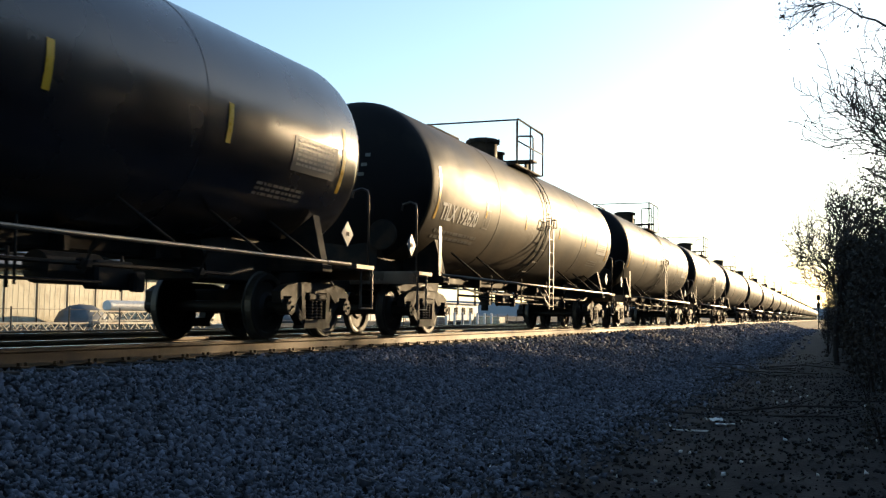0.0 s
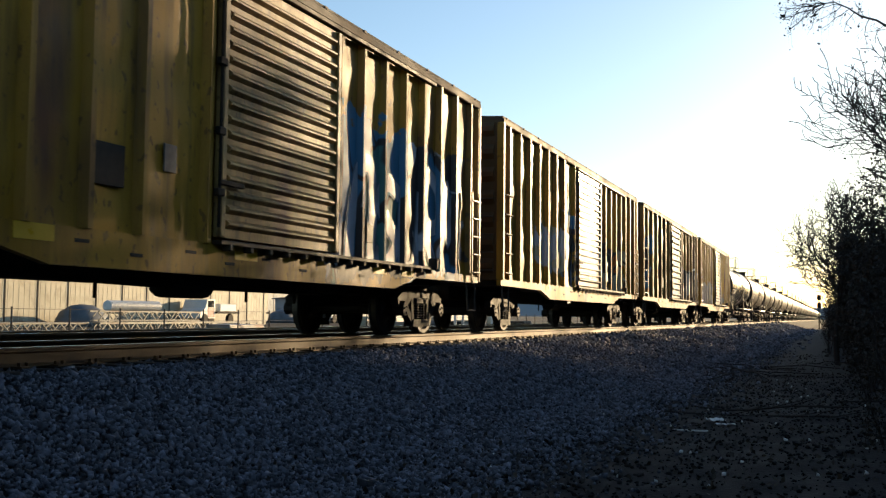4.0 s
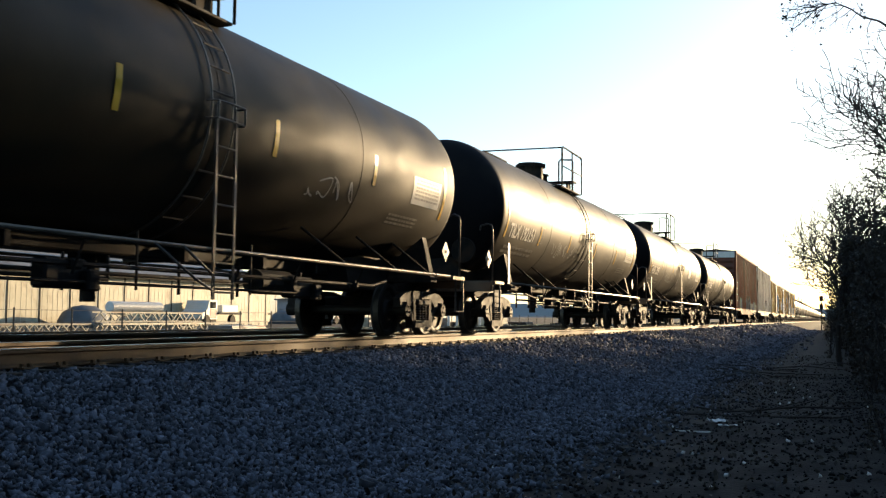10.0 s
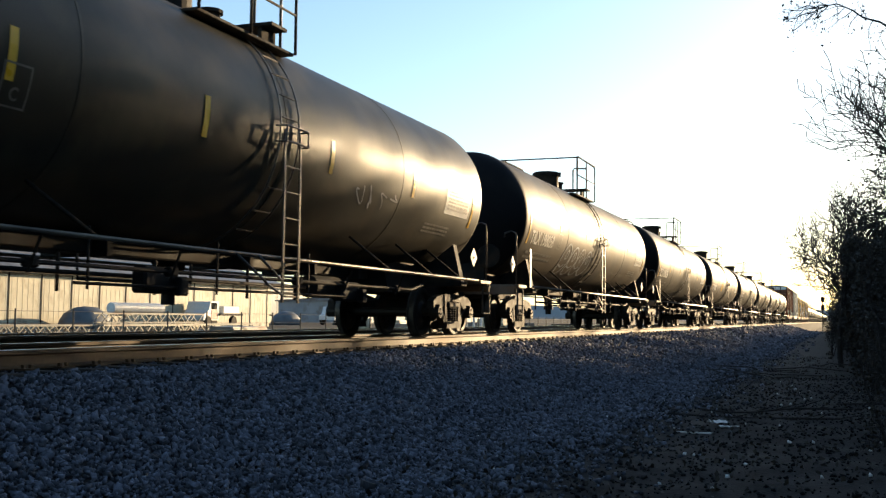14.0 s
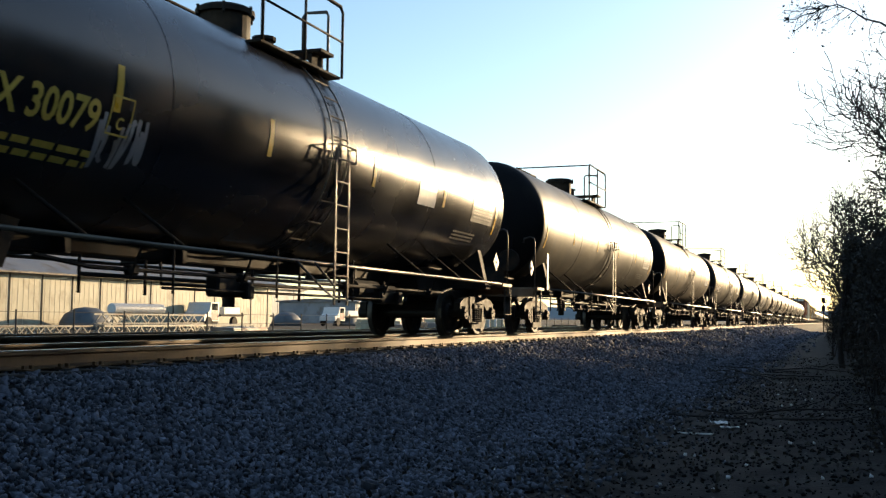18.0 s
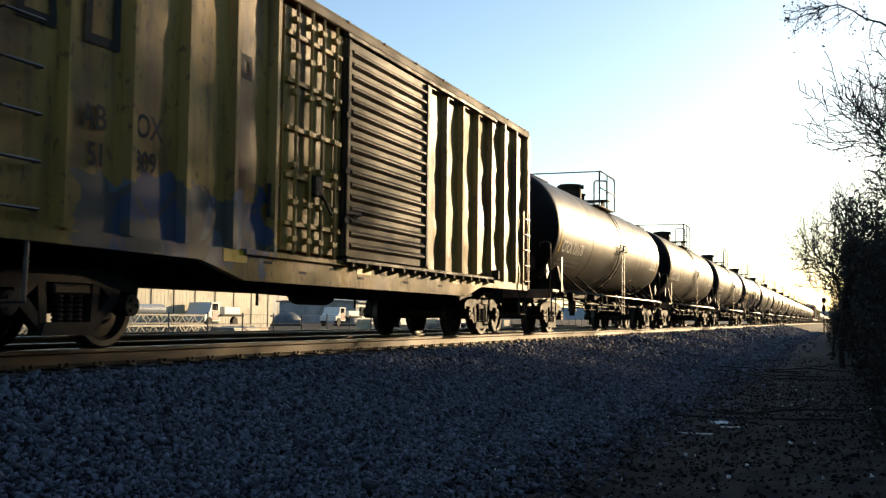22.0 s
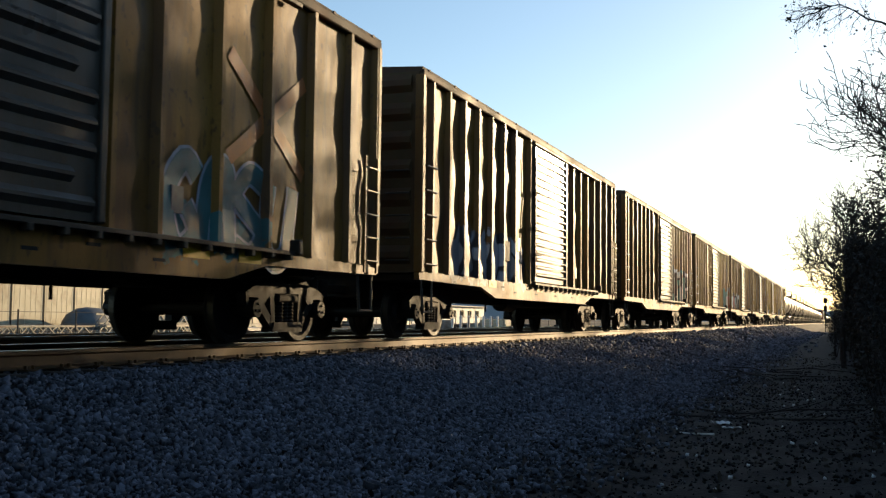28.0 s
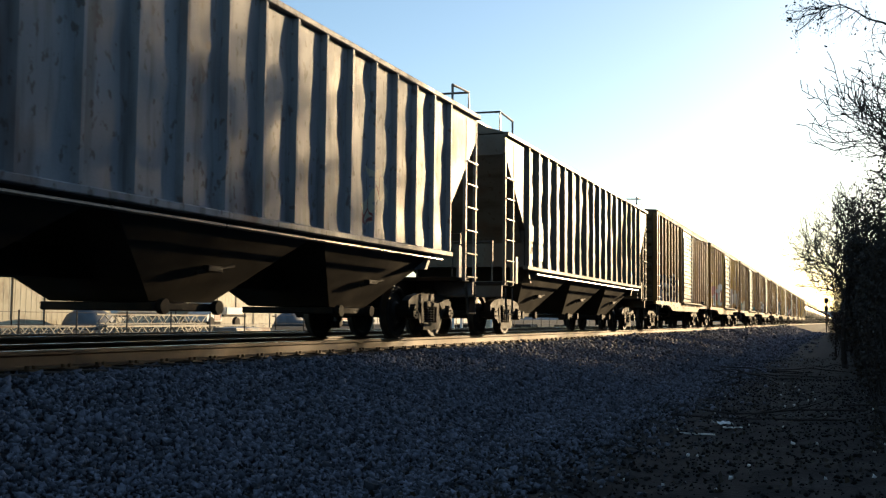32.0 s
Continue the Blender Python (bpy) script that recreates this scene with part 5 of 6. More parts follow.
def door_with_ribs(car, y0, y1, z0, z1, x, mat, ribs=17, thick=1.0):
    """A sliding door pressed in horizontal ribs, with its stiles, latch bars and tracks."""
    door = part("door", box(fresh(), (x, (y0 + y1) / 2, (z0 + z1) / 2), (0.05, y1 - y0, z1 - z0)), mat, car, "ribbed sliding door")
    inner = (y1 - y0) - 0.34
    for i in range(ribs):
        b = fresh()
        half = inner / 2 - (0.28 if thick > 1.2 and i % 4 == 1 else 0.0)
        plate(b, [(-0.0, -0.055 * thick), (0.055, -0.012 * thick), (0.055, 0.012 * thick), (0.0, 0.055 * thick)], -half, half, "x")
        up = z0 + 0.16 + (z1 - z0 - 0.32) * i / (ribs - 1)
        for v in b.verts:
            v.co = Vector((v.co.y + x + 0.024, v.co.x + (y0 + y1) / 2, v.co.z + up))
        bmesh.ops.recalc_face_normals(b, faces=b.faces[:])
        piece("door_rib", shared("door_rib", b, mat), None, door)
    for y in (y0 + 0.06, y1 - 0.06):
        part("door_stile", box(fresh(), (x + 0.045, y, (z0 + z1) / 2), (0.06, 0.10, z1 - z0), 0.012), mat, door)
    b = rod(fresh(), (x + 0.09, y0 - 0.06, z0 + 0.1), (x + 0.09, y0 - 0.06, z1 - 0.3), 0.02, 7)
    for z in (z0 + 0.5, z0 + 1.2, z0 + 2.0):
        box(b, (x + 0.08, y0 - 0.05, z), (0.07, 0.14, 0.09), 0.01)
    part("lock_bar", b, "iron", door)
    b = box(fresh(), (x + 0.08, y0 + 0.2, z0 + 0.62), (0.05, 0.5, 0.06), 0.01)
    part("door_latch", b, "iron", door)
    b = box(fresh(), (x + 0.03, (y0 + y1) / 2 + 1.85, z0 - 0.06), (0.13, y1 - y0 + 3.7, 0.05), 0.006)
    track = part("door_track", b, "track_steel", car, "sooty door track")
    foot = shared("track_bracket", box(fresh(), (x + 0.05, 0, z0 - 0.115), (0.11, 0.07, 0.07), 0.008), "track_steel")
    for i in range(15):
        piece("track_bracket", foot, None, track, at=pose(0, y0 + 0.2 + (y1 - y0 + 3.3) * i / 14, 0))
    part("track_stop", box(fresh(), (x + 0.07, y1 + 3.66, z0 + 0.02), (0.16, 0.10, 0.20), 0.02), "track_steel", track)
    part("top_track", box(fresh(), (x + 0.03, (y0 + y1) / 2 + 1.85, z1 + 0.06), (0.09, y1 - y0 + 3.7, 0.06), 0.006), "track_steel", car)
    return door


def plug_door(car, y0, y1, z0, z1, x, mat):
    """A flush door with upright lock rods, cranks and gear boxes."""
    door = part("door", box(fresh(), (x, (y0 + y1) / 2, (z0 + z1) / 2), (0.07, y1 - y0 - 0.02, z1 - z0), 0.01), mat, car, "flush plug door with lock rods")
    for f in (0.16, 0.40, 0.60, 0.84):
        y = y0 + (y1 - y0) * f
        b = rod(fresh(), (x + 0.085, y, z0 - 0.05), (x + 0.085, y, z1 + 0.05), 0.024, 7)
        for z in np.linspace(z0 + 0.15, z1 - 0.15, 7):
            box(b, (x + 0.07, y, z), (0.07, 0.13, 0.08), 0.01)
        part("lock_rod", b, "iron" if mat == "box_white" else mat, door)
    for i in range(5):
        z = z0 + 0.35 + (z1 - z0 - 0.7) * i / 4
        part("door_bar", box(fresh(), (x + 0.05, (y0 + y1) / 2, z), (0.05, y1 - y0 - 0.1, 0.07), 0.01), mat, door)
    b = box(fresh(), (x + 0.10, (y0 + y1) / 2, z0 + 0.9), (0.08, 0.22, 0.28), 0.02)
    rod(b, (x + 0.12, (y0 + y1) / 2, z0 + 0.9), (x + 0.13, (y0 + y1) / 2 + 0.4, z0 + 0.55), 0.02, 6)
    part("gear_box", b, "iron", door)
    b = box(fresh(), (x + 0.02, (y0 + y1) / 2, z0 - 0.08), (0.10, (y1 - y0) * 2.0, 0.07), 0.006)
    part("door_track", b, mat, car)


def box_car(style, paint, door_paint, seed, half=8.0, eave=4.50):
    """A box car: style 'slide' has one ribbed door, 'double' a flush door beside a ribbed one, 'cube' is tall with two flush doors."""
    car = empty("box_car")
    sill, x = 1.12, 1.47
    cube = style == "cube"
    b = box(fresh(), (0, 0, (sill + eave) / 2), (2.80, 2 * half - 0.12, eave - sill - 0.05))
    part("body", b, paint, car)
    b = box(fresh(), (-1.46, 0, (sill + eave) / 2), (0.06, 2 * half - 0.1, eave - sill))
    for i in range(15):
        box(b, (-1.52, -half + 0.5 + (2 * half - 1) * i / 14, (sill + eave) / 2), (0.08, 0.16, eave - sill - 0.1))
    part("side_wall", b, paint, car)
    doors = {"slide": [(-1.30, 1.70)], "wide": [(-1.30, 1.70)], "double": [(-1.40, 1.75)], "cube": [(-2.55, -0.02), (0.02, 2.55)]}[style]
    plugs = {"slide": [], "wide": [], "double": [(-3.1, -1.45)], "cube": [(-1.62, 0.02), (0.06, 1.70)]}[style]
    if cube:
        doors = []
    cuts = sorted(doors + plugs)
    lo, hi = cuts[0][0], cuts[-1][1]
    # posts and sheets on both sides of the door
    posts = 7 if not cube else 9
    lines = []
    for a, z in ((-half + 0.10, lo - 0.14), (hi + 0.14, half - 0.10)):
        ys = [a + (z - a) * i / posts for i in range(posts + 1)]
        if style == "double" and a < 0:
            ys = [a + (z - a) * i / 5 for i in range(6)]
        elif style in ("slide", "wide"):
            row = [2.6 + 0.81 * i for i in range(7)] if style == "slide" else [2.6 + 1.1 * i for i in range(5)]
            ys = [a] + [-y for y in row[::-1]] + [z] if a < 0 else [a] + row + [z]
        lines.append(ys)
        for k, y in enumerate(ys):
            piece("side_post", post_mesh(x, y, sill + 0.02, eave - 0.02, paint, 0.17 if not cube else 0.15, 0.09 if not cube else 0.10), None, car)
        for k, (p, q) in enumerate(zip(ys, ys[1:])):
            piece("side_sheet", sheet_mesh(p, q, sill, eave, x, seed * 31 + k + (50 if a > 0 else 0), 0.032, paint, owner=car.name), None, car)
    for p, q in doors:
        door_with_ribs(car, p, q, sill + 0.10, eave - 0.16, x + 0.07, door_paint, 12 if style == "wide" else 17, 1.4 if style == "wide" else 1.0)
    for p, q in plugs:
        plug_door(car, p, q, sill + 0.08, eave - 0.14, x + 0.03, paint)
    # deep side sill with a raised end over each truck
    b = fresh()
    d = 3.9 if not cube else 5.2
    low = 0.78 if not cube else 0.74
    plate(b, [(-half, sill + 0.02), (-half, sill - 0.12), (-d - 0.9, sill - 0.14), (-d, low), (d, low), (d + 0.9, sill - 0.14), (half, sill - 0.12), (half, sill + 0.02)], x - 0.04, x + 0.055)
    sillob = part("side_sill", b, paint, car, "deep side sill")
    hole = shared("sill_slot", box(fresh(), (x + 0.057, 0, 0), (0.006, 0.2, 0.035)), "letter_dark")
    rng = random.Random(seed)
    for k in range(9):
        piece("sill_slot", hole, None, sillob, at=pose(0, -d + 0.5 + k * (2 * d - 1) / 8 + rng.uniform(-0.15, 0.15), sill - 0.10 - 0.09 * (k % 2)))
    for k, y in enumerate((-d - 0.2, -0.6, d - 0.6, d + 0.5)):
        part("reflective_tape", box(fresh(), (x + 0.058, y, sill - 0.06), (0.006, 0.5, 0.15)), "yellow_mark", sillob, "yellow reflective tape")
    part("far_sill", plate(fresh(), [(-half, sill), (-d, low), (d, low), (half, sill)], -x, -x + 0.06), paint, car)
    part("centre_sill", box(fresh(), (0, 0, 0.88), (0.6, 2 * half - 0.3, 0.36), 0.02), "iron", car)
    part("floor_frame", box(box(box(fresh(), (0, -half * 0.77, 1.0), (2.7, 0.4, 0.2)), (0, half * 0.77, 1.0), (2.7, 0.4, 0.2)), (0, 0, 1.05), (2.8, 2 * half - 0.3, 0.1)), "iron", car)
    top = part("top_chord", box(fresh(), (x + 0.03, 0, eave + 0.02), (0.13, 2 * half - 0.02, 0.13), 0.015), "car_roof" if not cube else paint, car)
    for s in (1, -1):
        part("corner_post", box(fresh(), (x + 0.02, s * (half - 0.05), (sill + eave) / 2), (0.16, 0.12, eave - sill), 0.02), paint, car)
    gable_roof(car, half, eave + 0.09, 0.13, "car_roof")
    # box_end carries painted shade, box_red is the red car's own paint
    ribbed_end(car, half, sill, eave + 0.05, "box_red" if paint == "side_r" else "box_end", 7 if not cube else 9)
    if cube:
        for s in (1, -1):
            part("end_band", box(fresh(), (0, s * (half + 0.075), eave - 0.16), (2.9, 0.02, 0.42)), "white_mark", car, "white band on the end")
    rail_ladder(car, half - 0.36, x + 0.12, sill - 0.1, 2.75, 5, paint)
    grab_irons(car, -half + 0.42, x + 0.03, sill + 0.15, 2.95, 5)
    for s in (1, -1):
        stirrup(car, s * (half - 0.38))
    # end ladder, brake wheel, under gear
    me = shared("end_rung", rod(fresh(), (0.95, -half - 0.12, 0), (1.38, -half - 0.12, 0), 0.014, 6), "pipe")
    for i in range(5):
        piece("end_rung", me, None, car, at=pose(0, 0, sill + 0.2 + i * 0.38))
    part("end_brake_wheel", lathe(fresh(), [(-0.02, 0.25), (0.02, 0.28), (0.02, 0.20)], 18, "y", (0.45, -half - 0.16, 2.6)), "iron", car)
    b = fresh()
    lathe(b, [(-1.2, 0.05), (-1.15, 0.19), (-0.3, 0.19), (-0.25, 0.05)], 14, "y", (0.72, 0, 0.72))
    bent(b, [(0.8, -3.4, 0.7), (0.8, -1.2, 0.66), (0.8, 2.8, 0.66)], 0.025, 6)
    for y in (-2.4, 0.6, 1.9):
        rod(b, (0.8, y, 0.5), (0.8, y, 0.95), 0.02, 6)
    part("brake_gear", b, "iron", car)
    return car


def hopper_car(paint, seed):
    """A covered hopper with upright side posts, three bays and sloping ends."""
    car = empty("hopper_car")
    half, z0, z1, x = 8.45, 1.54, 4.28, 1.50
    b = fresh()
    plate(b, [(-half, z1), (-half, z1 - 0.40), (-half + 1.55, 2.35), (-half + 1.55, z0), (half - 1.55, z0), (half - 1.55, 2.35), (half, z1 - 0.40), (half, z1)], -x, x - 0.03)
    part("body", b, paint, car)
    posts = 17
    ys = [-half + 1.62 + (2 * half - 3.24) * i / posts for i in range(posts + 1)]
    for y in ys:
        piece("side_post", post_mesh(x, y, z0 + 0.02, z1 - 0.05, paint, 0.11, 0.075), None, car)
    for k, (p, q) in enumerate(zip(ys, ys[1:])):
        piece("side_sheet", sheet_mesh(p, q, z0, z1, x, seed * 17 + k, 0.024, paint, owner=car.name), None, car)
    for s in (1, -1):
        b = fresh()
        pts = [(s * ys[-1], z1), (s * half, z1), (s * half, z1 - 0.40), (s * (half - 1.50), 2.35), (s * ys[-1], 2.35)]
        plate(b, pts if s > 0 else pts[::-1], x - 0.02, x + 0.002)
        part("end_gusset", b, paint, car)
    side_sill = part("side_sill", box(fresh(), (x + 0.02, 0, z0 - 0.03), (0.12, 2 * half - 3.0, 0.09), 0.012), paint, car)
    part("side_rail", rod(fresh(), (x + 0.10, -half + 2.1, z0 - 0.16), (x + 0.10, half - 2.1, z0 - 0.16), 0.024, 7), "sill_light", side_sill)
    part("top_chord", box(fresh(), (x + 0.02, 0, z1 + 0.0), (0.12, 2 * half, 0.09), 0.012), paint, car)
    b = fresh()
    plate(b, [(-1.53, z1 + 0.03), (1.53, z1 + 0.03), (1.0, z1 + 0.20), (0.0, z1 + 0.28), (-1.0, z1 + 0.20)], -half, half, "y")
    roof = part("roof", b, paint, car)
    part("roof_hatch", box(fresh(), (0, 0, z1 + 0.34), (0.7, 2 * half - 3.5, 0.16), 0.03), paint, roof, "long trough hatch")
    for s in (1, -1):
        part("running_board", box(fresh(), (0.62 * s, 0, z1 + 0.36), (0.35, 2 * half, 0.04)), "pipe", roof)
        b = fresh()
        e = s * (half - 0.1)
        bent(b, [(0.3, e, z1 + 0.3), (0.3, e, z1 + 0.52), (1.35, e, z1 + 0.50), (1.35, e, z1 + 0.1)], 0.02, 6)
        bent(b, [(1.35, e, z1 + 0.50), (1.35, e - s * 0.9, z1 + 0.46), (1.35, e - s * 0.9, z1 + 0.1)], 0.02, 6)
        part("roof_grab", b, "pipe", roof)
    # bays
    for k in (-1, 0, 1):
        c = k * 4.45
        b = fresh()
        for a, z, hx, hy in ((0, z0 - 0.02, 1.42, 2.18), ):
            ring0 = [b.verts.new((sx * hx, c + sy * hy, z)) for sx, sy in ((1, -1), (1, 1), (-1, 1), (-1, -1))]
            ring1 = [b.verts.new((sx * 0.72, c + sy * 0.62, 0.52)) for sx, sy in ((1, -1), (1, 1), (-1, 1), (-1, -1))]
        for i in range(4):
            b.faces.new((ring0[i], ring0[(i + 1) % 4], ring1[(i + 1) % 4], ring1[i]))
        b.faces.new(ring0)
        b.faces.new(ring1[::-1])
        bmesh.ops.recalc_face_normals(b, faces=b.faces[:])
        # bays are darker than the side sheets of either hopper
        bay = part("hopper_bay", b, "bay_dark", car, "dark sloping hopper bay")
        b = box(fresh(), (0, c, 0.46), (1.62, 1.36, 0.10), 0.015)
        rod(b, (0.82, c - 0.55, 0.46), (0.90, c - 0.55, 0.46), 0.09, 10)
        rod(b, (0.82, c + 0.55, 0.46), (0.90, c + 0.55, 0.46), 0.09, 10)
        part("outlet_gate", b, "iron", bay)
        b = box(fresh(), (1.08, c + 0.1, 0.92), (0.10, 0.30, 0.08), 0.01)
        rod(b, (1.05, c - 0.2, 0.86), (1.12, c + 0.5, 0.97), 0.025, 6)
        part("shaker_bracket", b, "cast", bay)
    part("centre_sill", box(fresh(), (0, 0, 0.92), (0.55, 2 * half, 0.34), 0.02), "iron", car)
    for s in (1, -1):
        # sloping end sheet, end posts, ladders and platform
        b = fresh()
        pts = [(s * half, z1 - 0.42), (s * (half - 0.05), z1 - 0.42), (s * (half - 2.4), 1.2), (s * (half - 2.3), 1.2)]
        plate(b, pts if s < 0 else pts[::-1], -1.4, 1.4)
        part("end_slope", b, paint, car)
        part("end_platform", box(fresh(), (0, s * (half - 0.35), 1.10), (2.9, 0.8, 0.08), 0.01), "iron", car)
        part("end_sill", box(fresh(), (0, s * (half - 0.02), 0.98), (2.9, 0.10, 0.34), 0.015), paint, car)
        for y in (half - 0.06, half - 0.62):
            part("end_post", box(fresh(), (x - 0.02, s * y, 2.62), (0.06, 0.07, 3.1), 0.008), paint, car)
        me = shared("rung", rod(fresh(), (x, s * (half - 0.04), 0), (x, s * (half - 0.62), 0), 0.016, 6), "pipe")
        for i in range(6):
            piece("rung", me, None, car, at=pose(0.03, 0, 1.15 + i * 0.44))
        part("corner_brace", box(fresh(), (x - 0.02, s * (half - 0.9), 1.42), (0.05, 0.16, 0.6), 0.01), paint, car)
        part("end_panel", box(fresh(), (0, s * (half - 0.03), z1 - 0.22), (2.9, 0.06, 0.45), 0.01), paint, car)
        stirrup(car, s * (half - 0.33))
        b = bent(fresh(), [(0.3, s * (half - 0.1), 1.14), (0.3, s * (half - 0.1), 2.0), (1.2, s * (half - 0.1), 2.0), (1.2, s * (half - 0.1), 1.14)], 0.02, 6)
        part("end_railing", b, "pipe", car)
    add_gear(car, 7.1, -7.1, 9.25)
    return car


# ---- the train ----
movers = []


def put(car, middle, label, category, group):
    tagged(car, label, category, group)
    movers.append((car, middle))
    return car


def build_train():
    tank_meshes()
    # tank cars far ahead, then those that pass close by
    shells = ("shell_brown", "shell_brown", "shell_black", "shell_grey", "shell_brown", "shell_black")
    for k in range(26, 0, -1):
        near = k <= 3
        shell = shells[k % 6]
        car = tank_car(shell, {1: "TILX 192620"}.get(k, ""), 100 + k, near=near)
        put(car, 14.18 + 18.66 * k - 8.18, TANK_LABELS[shell], "tank car", "tank cars of the train")
    rows = [("shell_gloss", "CTCX 302383", 14.18), ("shell_black", "TILX 194335", -116.93), ("shell_black", "TAEX 2895", -135.67), ("shell_black", "TILX 192151", -154.25),
            ("shell_black", "TILX 199970", -172.95), ("shell_brown", "TILX 198322", -191.7), ("shell_black", "TILX 195056", -210.4), ("shell_brown", "TILX 198058", -229.1),
            ("shell_grey", "CTCX 732060", -247.9), ("shell_black", "TILX 198553", -266.7), ("shell_brown", "", -285.4), ("shell_grey", "", -304.1),
            ("shell_gloss", "WCHX 30079", -322.95), ("shell_black", "TILX 191995", -341.7), ("shell_brown", "CTCX 731386", -360.5), ("shell_grey", "CTCX 731170", -379.2)]
    for n, (shell, words, lead) in enumerate(rows):
        yellow = words.startswith("WCHX")
        car = tank_car(shell, words, n, "letter_yellow" if yellow else "letter")
        put(car, lead - 8.18, TANK_LABELS[shell] + (" and white lettering" if words and not yellow else ""), "tank car", "tank cars of the train")
        tank_extras(car, n)
    boxes = [("slide", "side_b1", "door_b1", -4.9, 1), ("wide", "side_b2", "door_b2", -22.4, 2), ("slide", "side_b3", "door_b3", -39.7, 3), ("slide", "side_b4", "box_tan", -57.2, 4),
             ("double", "side_c1", "door_tan", -398.1, 5), ("slide", "side_c2", "door_tan", -415.7, 6), ("wide", "side_c3", "door_grey", -433.1, 7), ("wide", "side_c4", "door_grey", -450.6, 8),
             ("double", "side_c5", "door_grey", -468.1, 9), ("slide", "side_c6", "door_grey", -485.7, 10), ("slide", "side_c7", "door_grey", -503.3, 11), ("wide", "side_c8", "door_grey", -521.0, 12),
             ("wide", "side_c9", "door_grey", -538.6, 13), ("slide", "side_c10", "door_grey", -556.1, 14)]
    for style, paint, door, lead, seed in boxes:
        car = box_car(style, paint, door, seed)
        add_gear(car, 6.05, -6.35, 8.75)
        put(car, lead - 8.0, BOX_LABELS[paint], "box car", "box cars of the train")
        box_extras(car, paint)
    for paint, half, middle, seed in (("side_w", 9.6, -84.6, 21), ("side_r", 9.8, -106.27, 22)):
        car = box_car("cube", paint, paint, seed, half, 5.08)
        add_gear(car, 7.45, -7.45, half + 0.75)
        put(car, middle, BOX_LABELS[paint], "box car", "box cars of the train")
        box_extras(car, paint)
    for paint, lead, seed, label in (("side_h1", -574.16, 41, "dark grey covered hopper car with upright side posts"), ("side_h2", -592.84, 42, "pale blue grey covered hopper car with upright side posts")):
        car = hopper_car(paint, seed)
        put(car, lead - 8.45, label, "hopper car", "hopper cars of the train")
        hopper_extras(car, paint)


TANK_LABELS = {"shell_black": "dusty black tank car with yellow reflective tapes", "shell_brown": "brown dust-coated tank car with a top railing",
               "shell_gloss": "glossy black tank car with a bright sheen", "shell_grey": "dark grey green tank car with a top railing"}
BOX_LABELS = {"side_b1": "weathered yellow box car with a ribbed sliding door", "side_b2": "rusty brown box car with blue spray paint", "side_b3": "faded buff box car with pale spray paint",
              "side_b4": "yellow box car with blue spray-painted letters", "side_c1": "faded buff box car with two doors", "side_c2": "yellow box car with dark lettering and a ribbed door",
              "side_c3": "dark rusty box car with a grey ribbed door", "side_c4": "brown box car with a pale cross mark", "side_c5": "buff box car with violet spray paint",
              "side_c6": "brown box car with teal spray paint", "side_c7": "dark brown box car with a ribbed door", "side_c8": "brown box car with an orange cross mark",
              "side_c9": "yellow box car with red and blue spray paint", "side_c10": "rusty brown box car with white spray paint",
              "side_w": "tall dirty white box car with plug doors", "side_r": "tall oxide red box car with spray-painted letters"}


def tank_extras(car, n):
    rng = random.Random(200 + n)
    if n == 7:      # rounded outline letters
        for k, (y, w, h) in enumerate(((-3.85, 0.8, 0.95), (-3.0, 0.75, 0.88), (-2.2, 0.75, 0.85), (-1.42, 0.75, 0.8))):
            v = -1.35 + 0.03 * k
            ring = [(y + w / 2 + w * 0.5 * math.cos(a) * (1 + 0.12 * math.sin(3 * a + k)), v + h / 2 + h * 0.5 * math.sin(a)) for a in np.linspace(0.2, 2 * math.pi + 0.2, 13)]
            stroke(ring, 0.05, on_tank, "spray_pale", car, "spray_outline", "pale spray-painted outline")
            hole = [(y + w / 2 + 0.10 * math.cos(a), v + h * 0.68 + 0.13 * math.sin(a)) for a in np.linspace(0, 2 * math.pi, 9)]
            stroke(hole, 0.035, on_tank, "spray_pale", car, "spray_outline")
            if k != 3:
                stroke([(y + w * 0.2, v + h * 0.35), (y + w * 0.5, v + h * 0.28), (y + w * 0.75, v + h * 0.38)], 0.04, on_tank, "spray_pale", car, "spray_outline")
    elif n in (1, 2, 3, 13, 14):
        scrawl(-3.4, -0.9, 2.6, 0.45, 7, rng, on_tank, "spray_silver", car, 0.028)
        if n in (2, 13):
            scrawl(0.35, 0.0, 0.6, 0.7, 4, rng, on_tank, "spray_pale", car, 0.03)
    elif n in (4, 5, 8, 9):
        scrawl(2.2, -0.8, 1.6, 0.4, 4, rng, on_tank, "spray_silver", car, 0.025)
    elif n == 12:
        scrawl(-4.9, -1.0, 0.8, 0.6, 6, rng, on_tank, "spray_silver", car, 0.05)
    elif n == 15:   # plain bars for a firm's name
        bars([(1.3 + 0.36 * k, 1.55 + 0.36 * k, 0.58, 0.84) for k in range(7)] + [(1.3 + 0.35 * k, 1.55 + 0.35 * k, 0.16, 0.42) for k in range(9)], on_tank, "letter", car, "lettering", "worn pale block lettering")
    if n in (2, 5, 12, 13):
        bars([(-2.7, -1.95, -0.6, -0.15) if n == 5 else (3.1, 3.9, -0.45, -0.05)], on_tank, "white_mark" if n != 5 else "yellow_mark", car, "notice_panel", "pale notice panel")


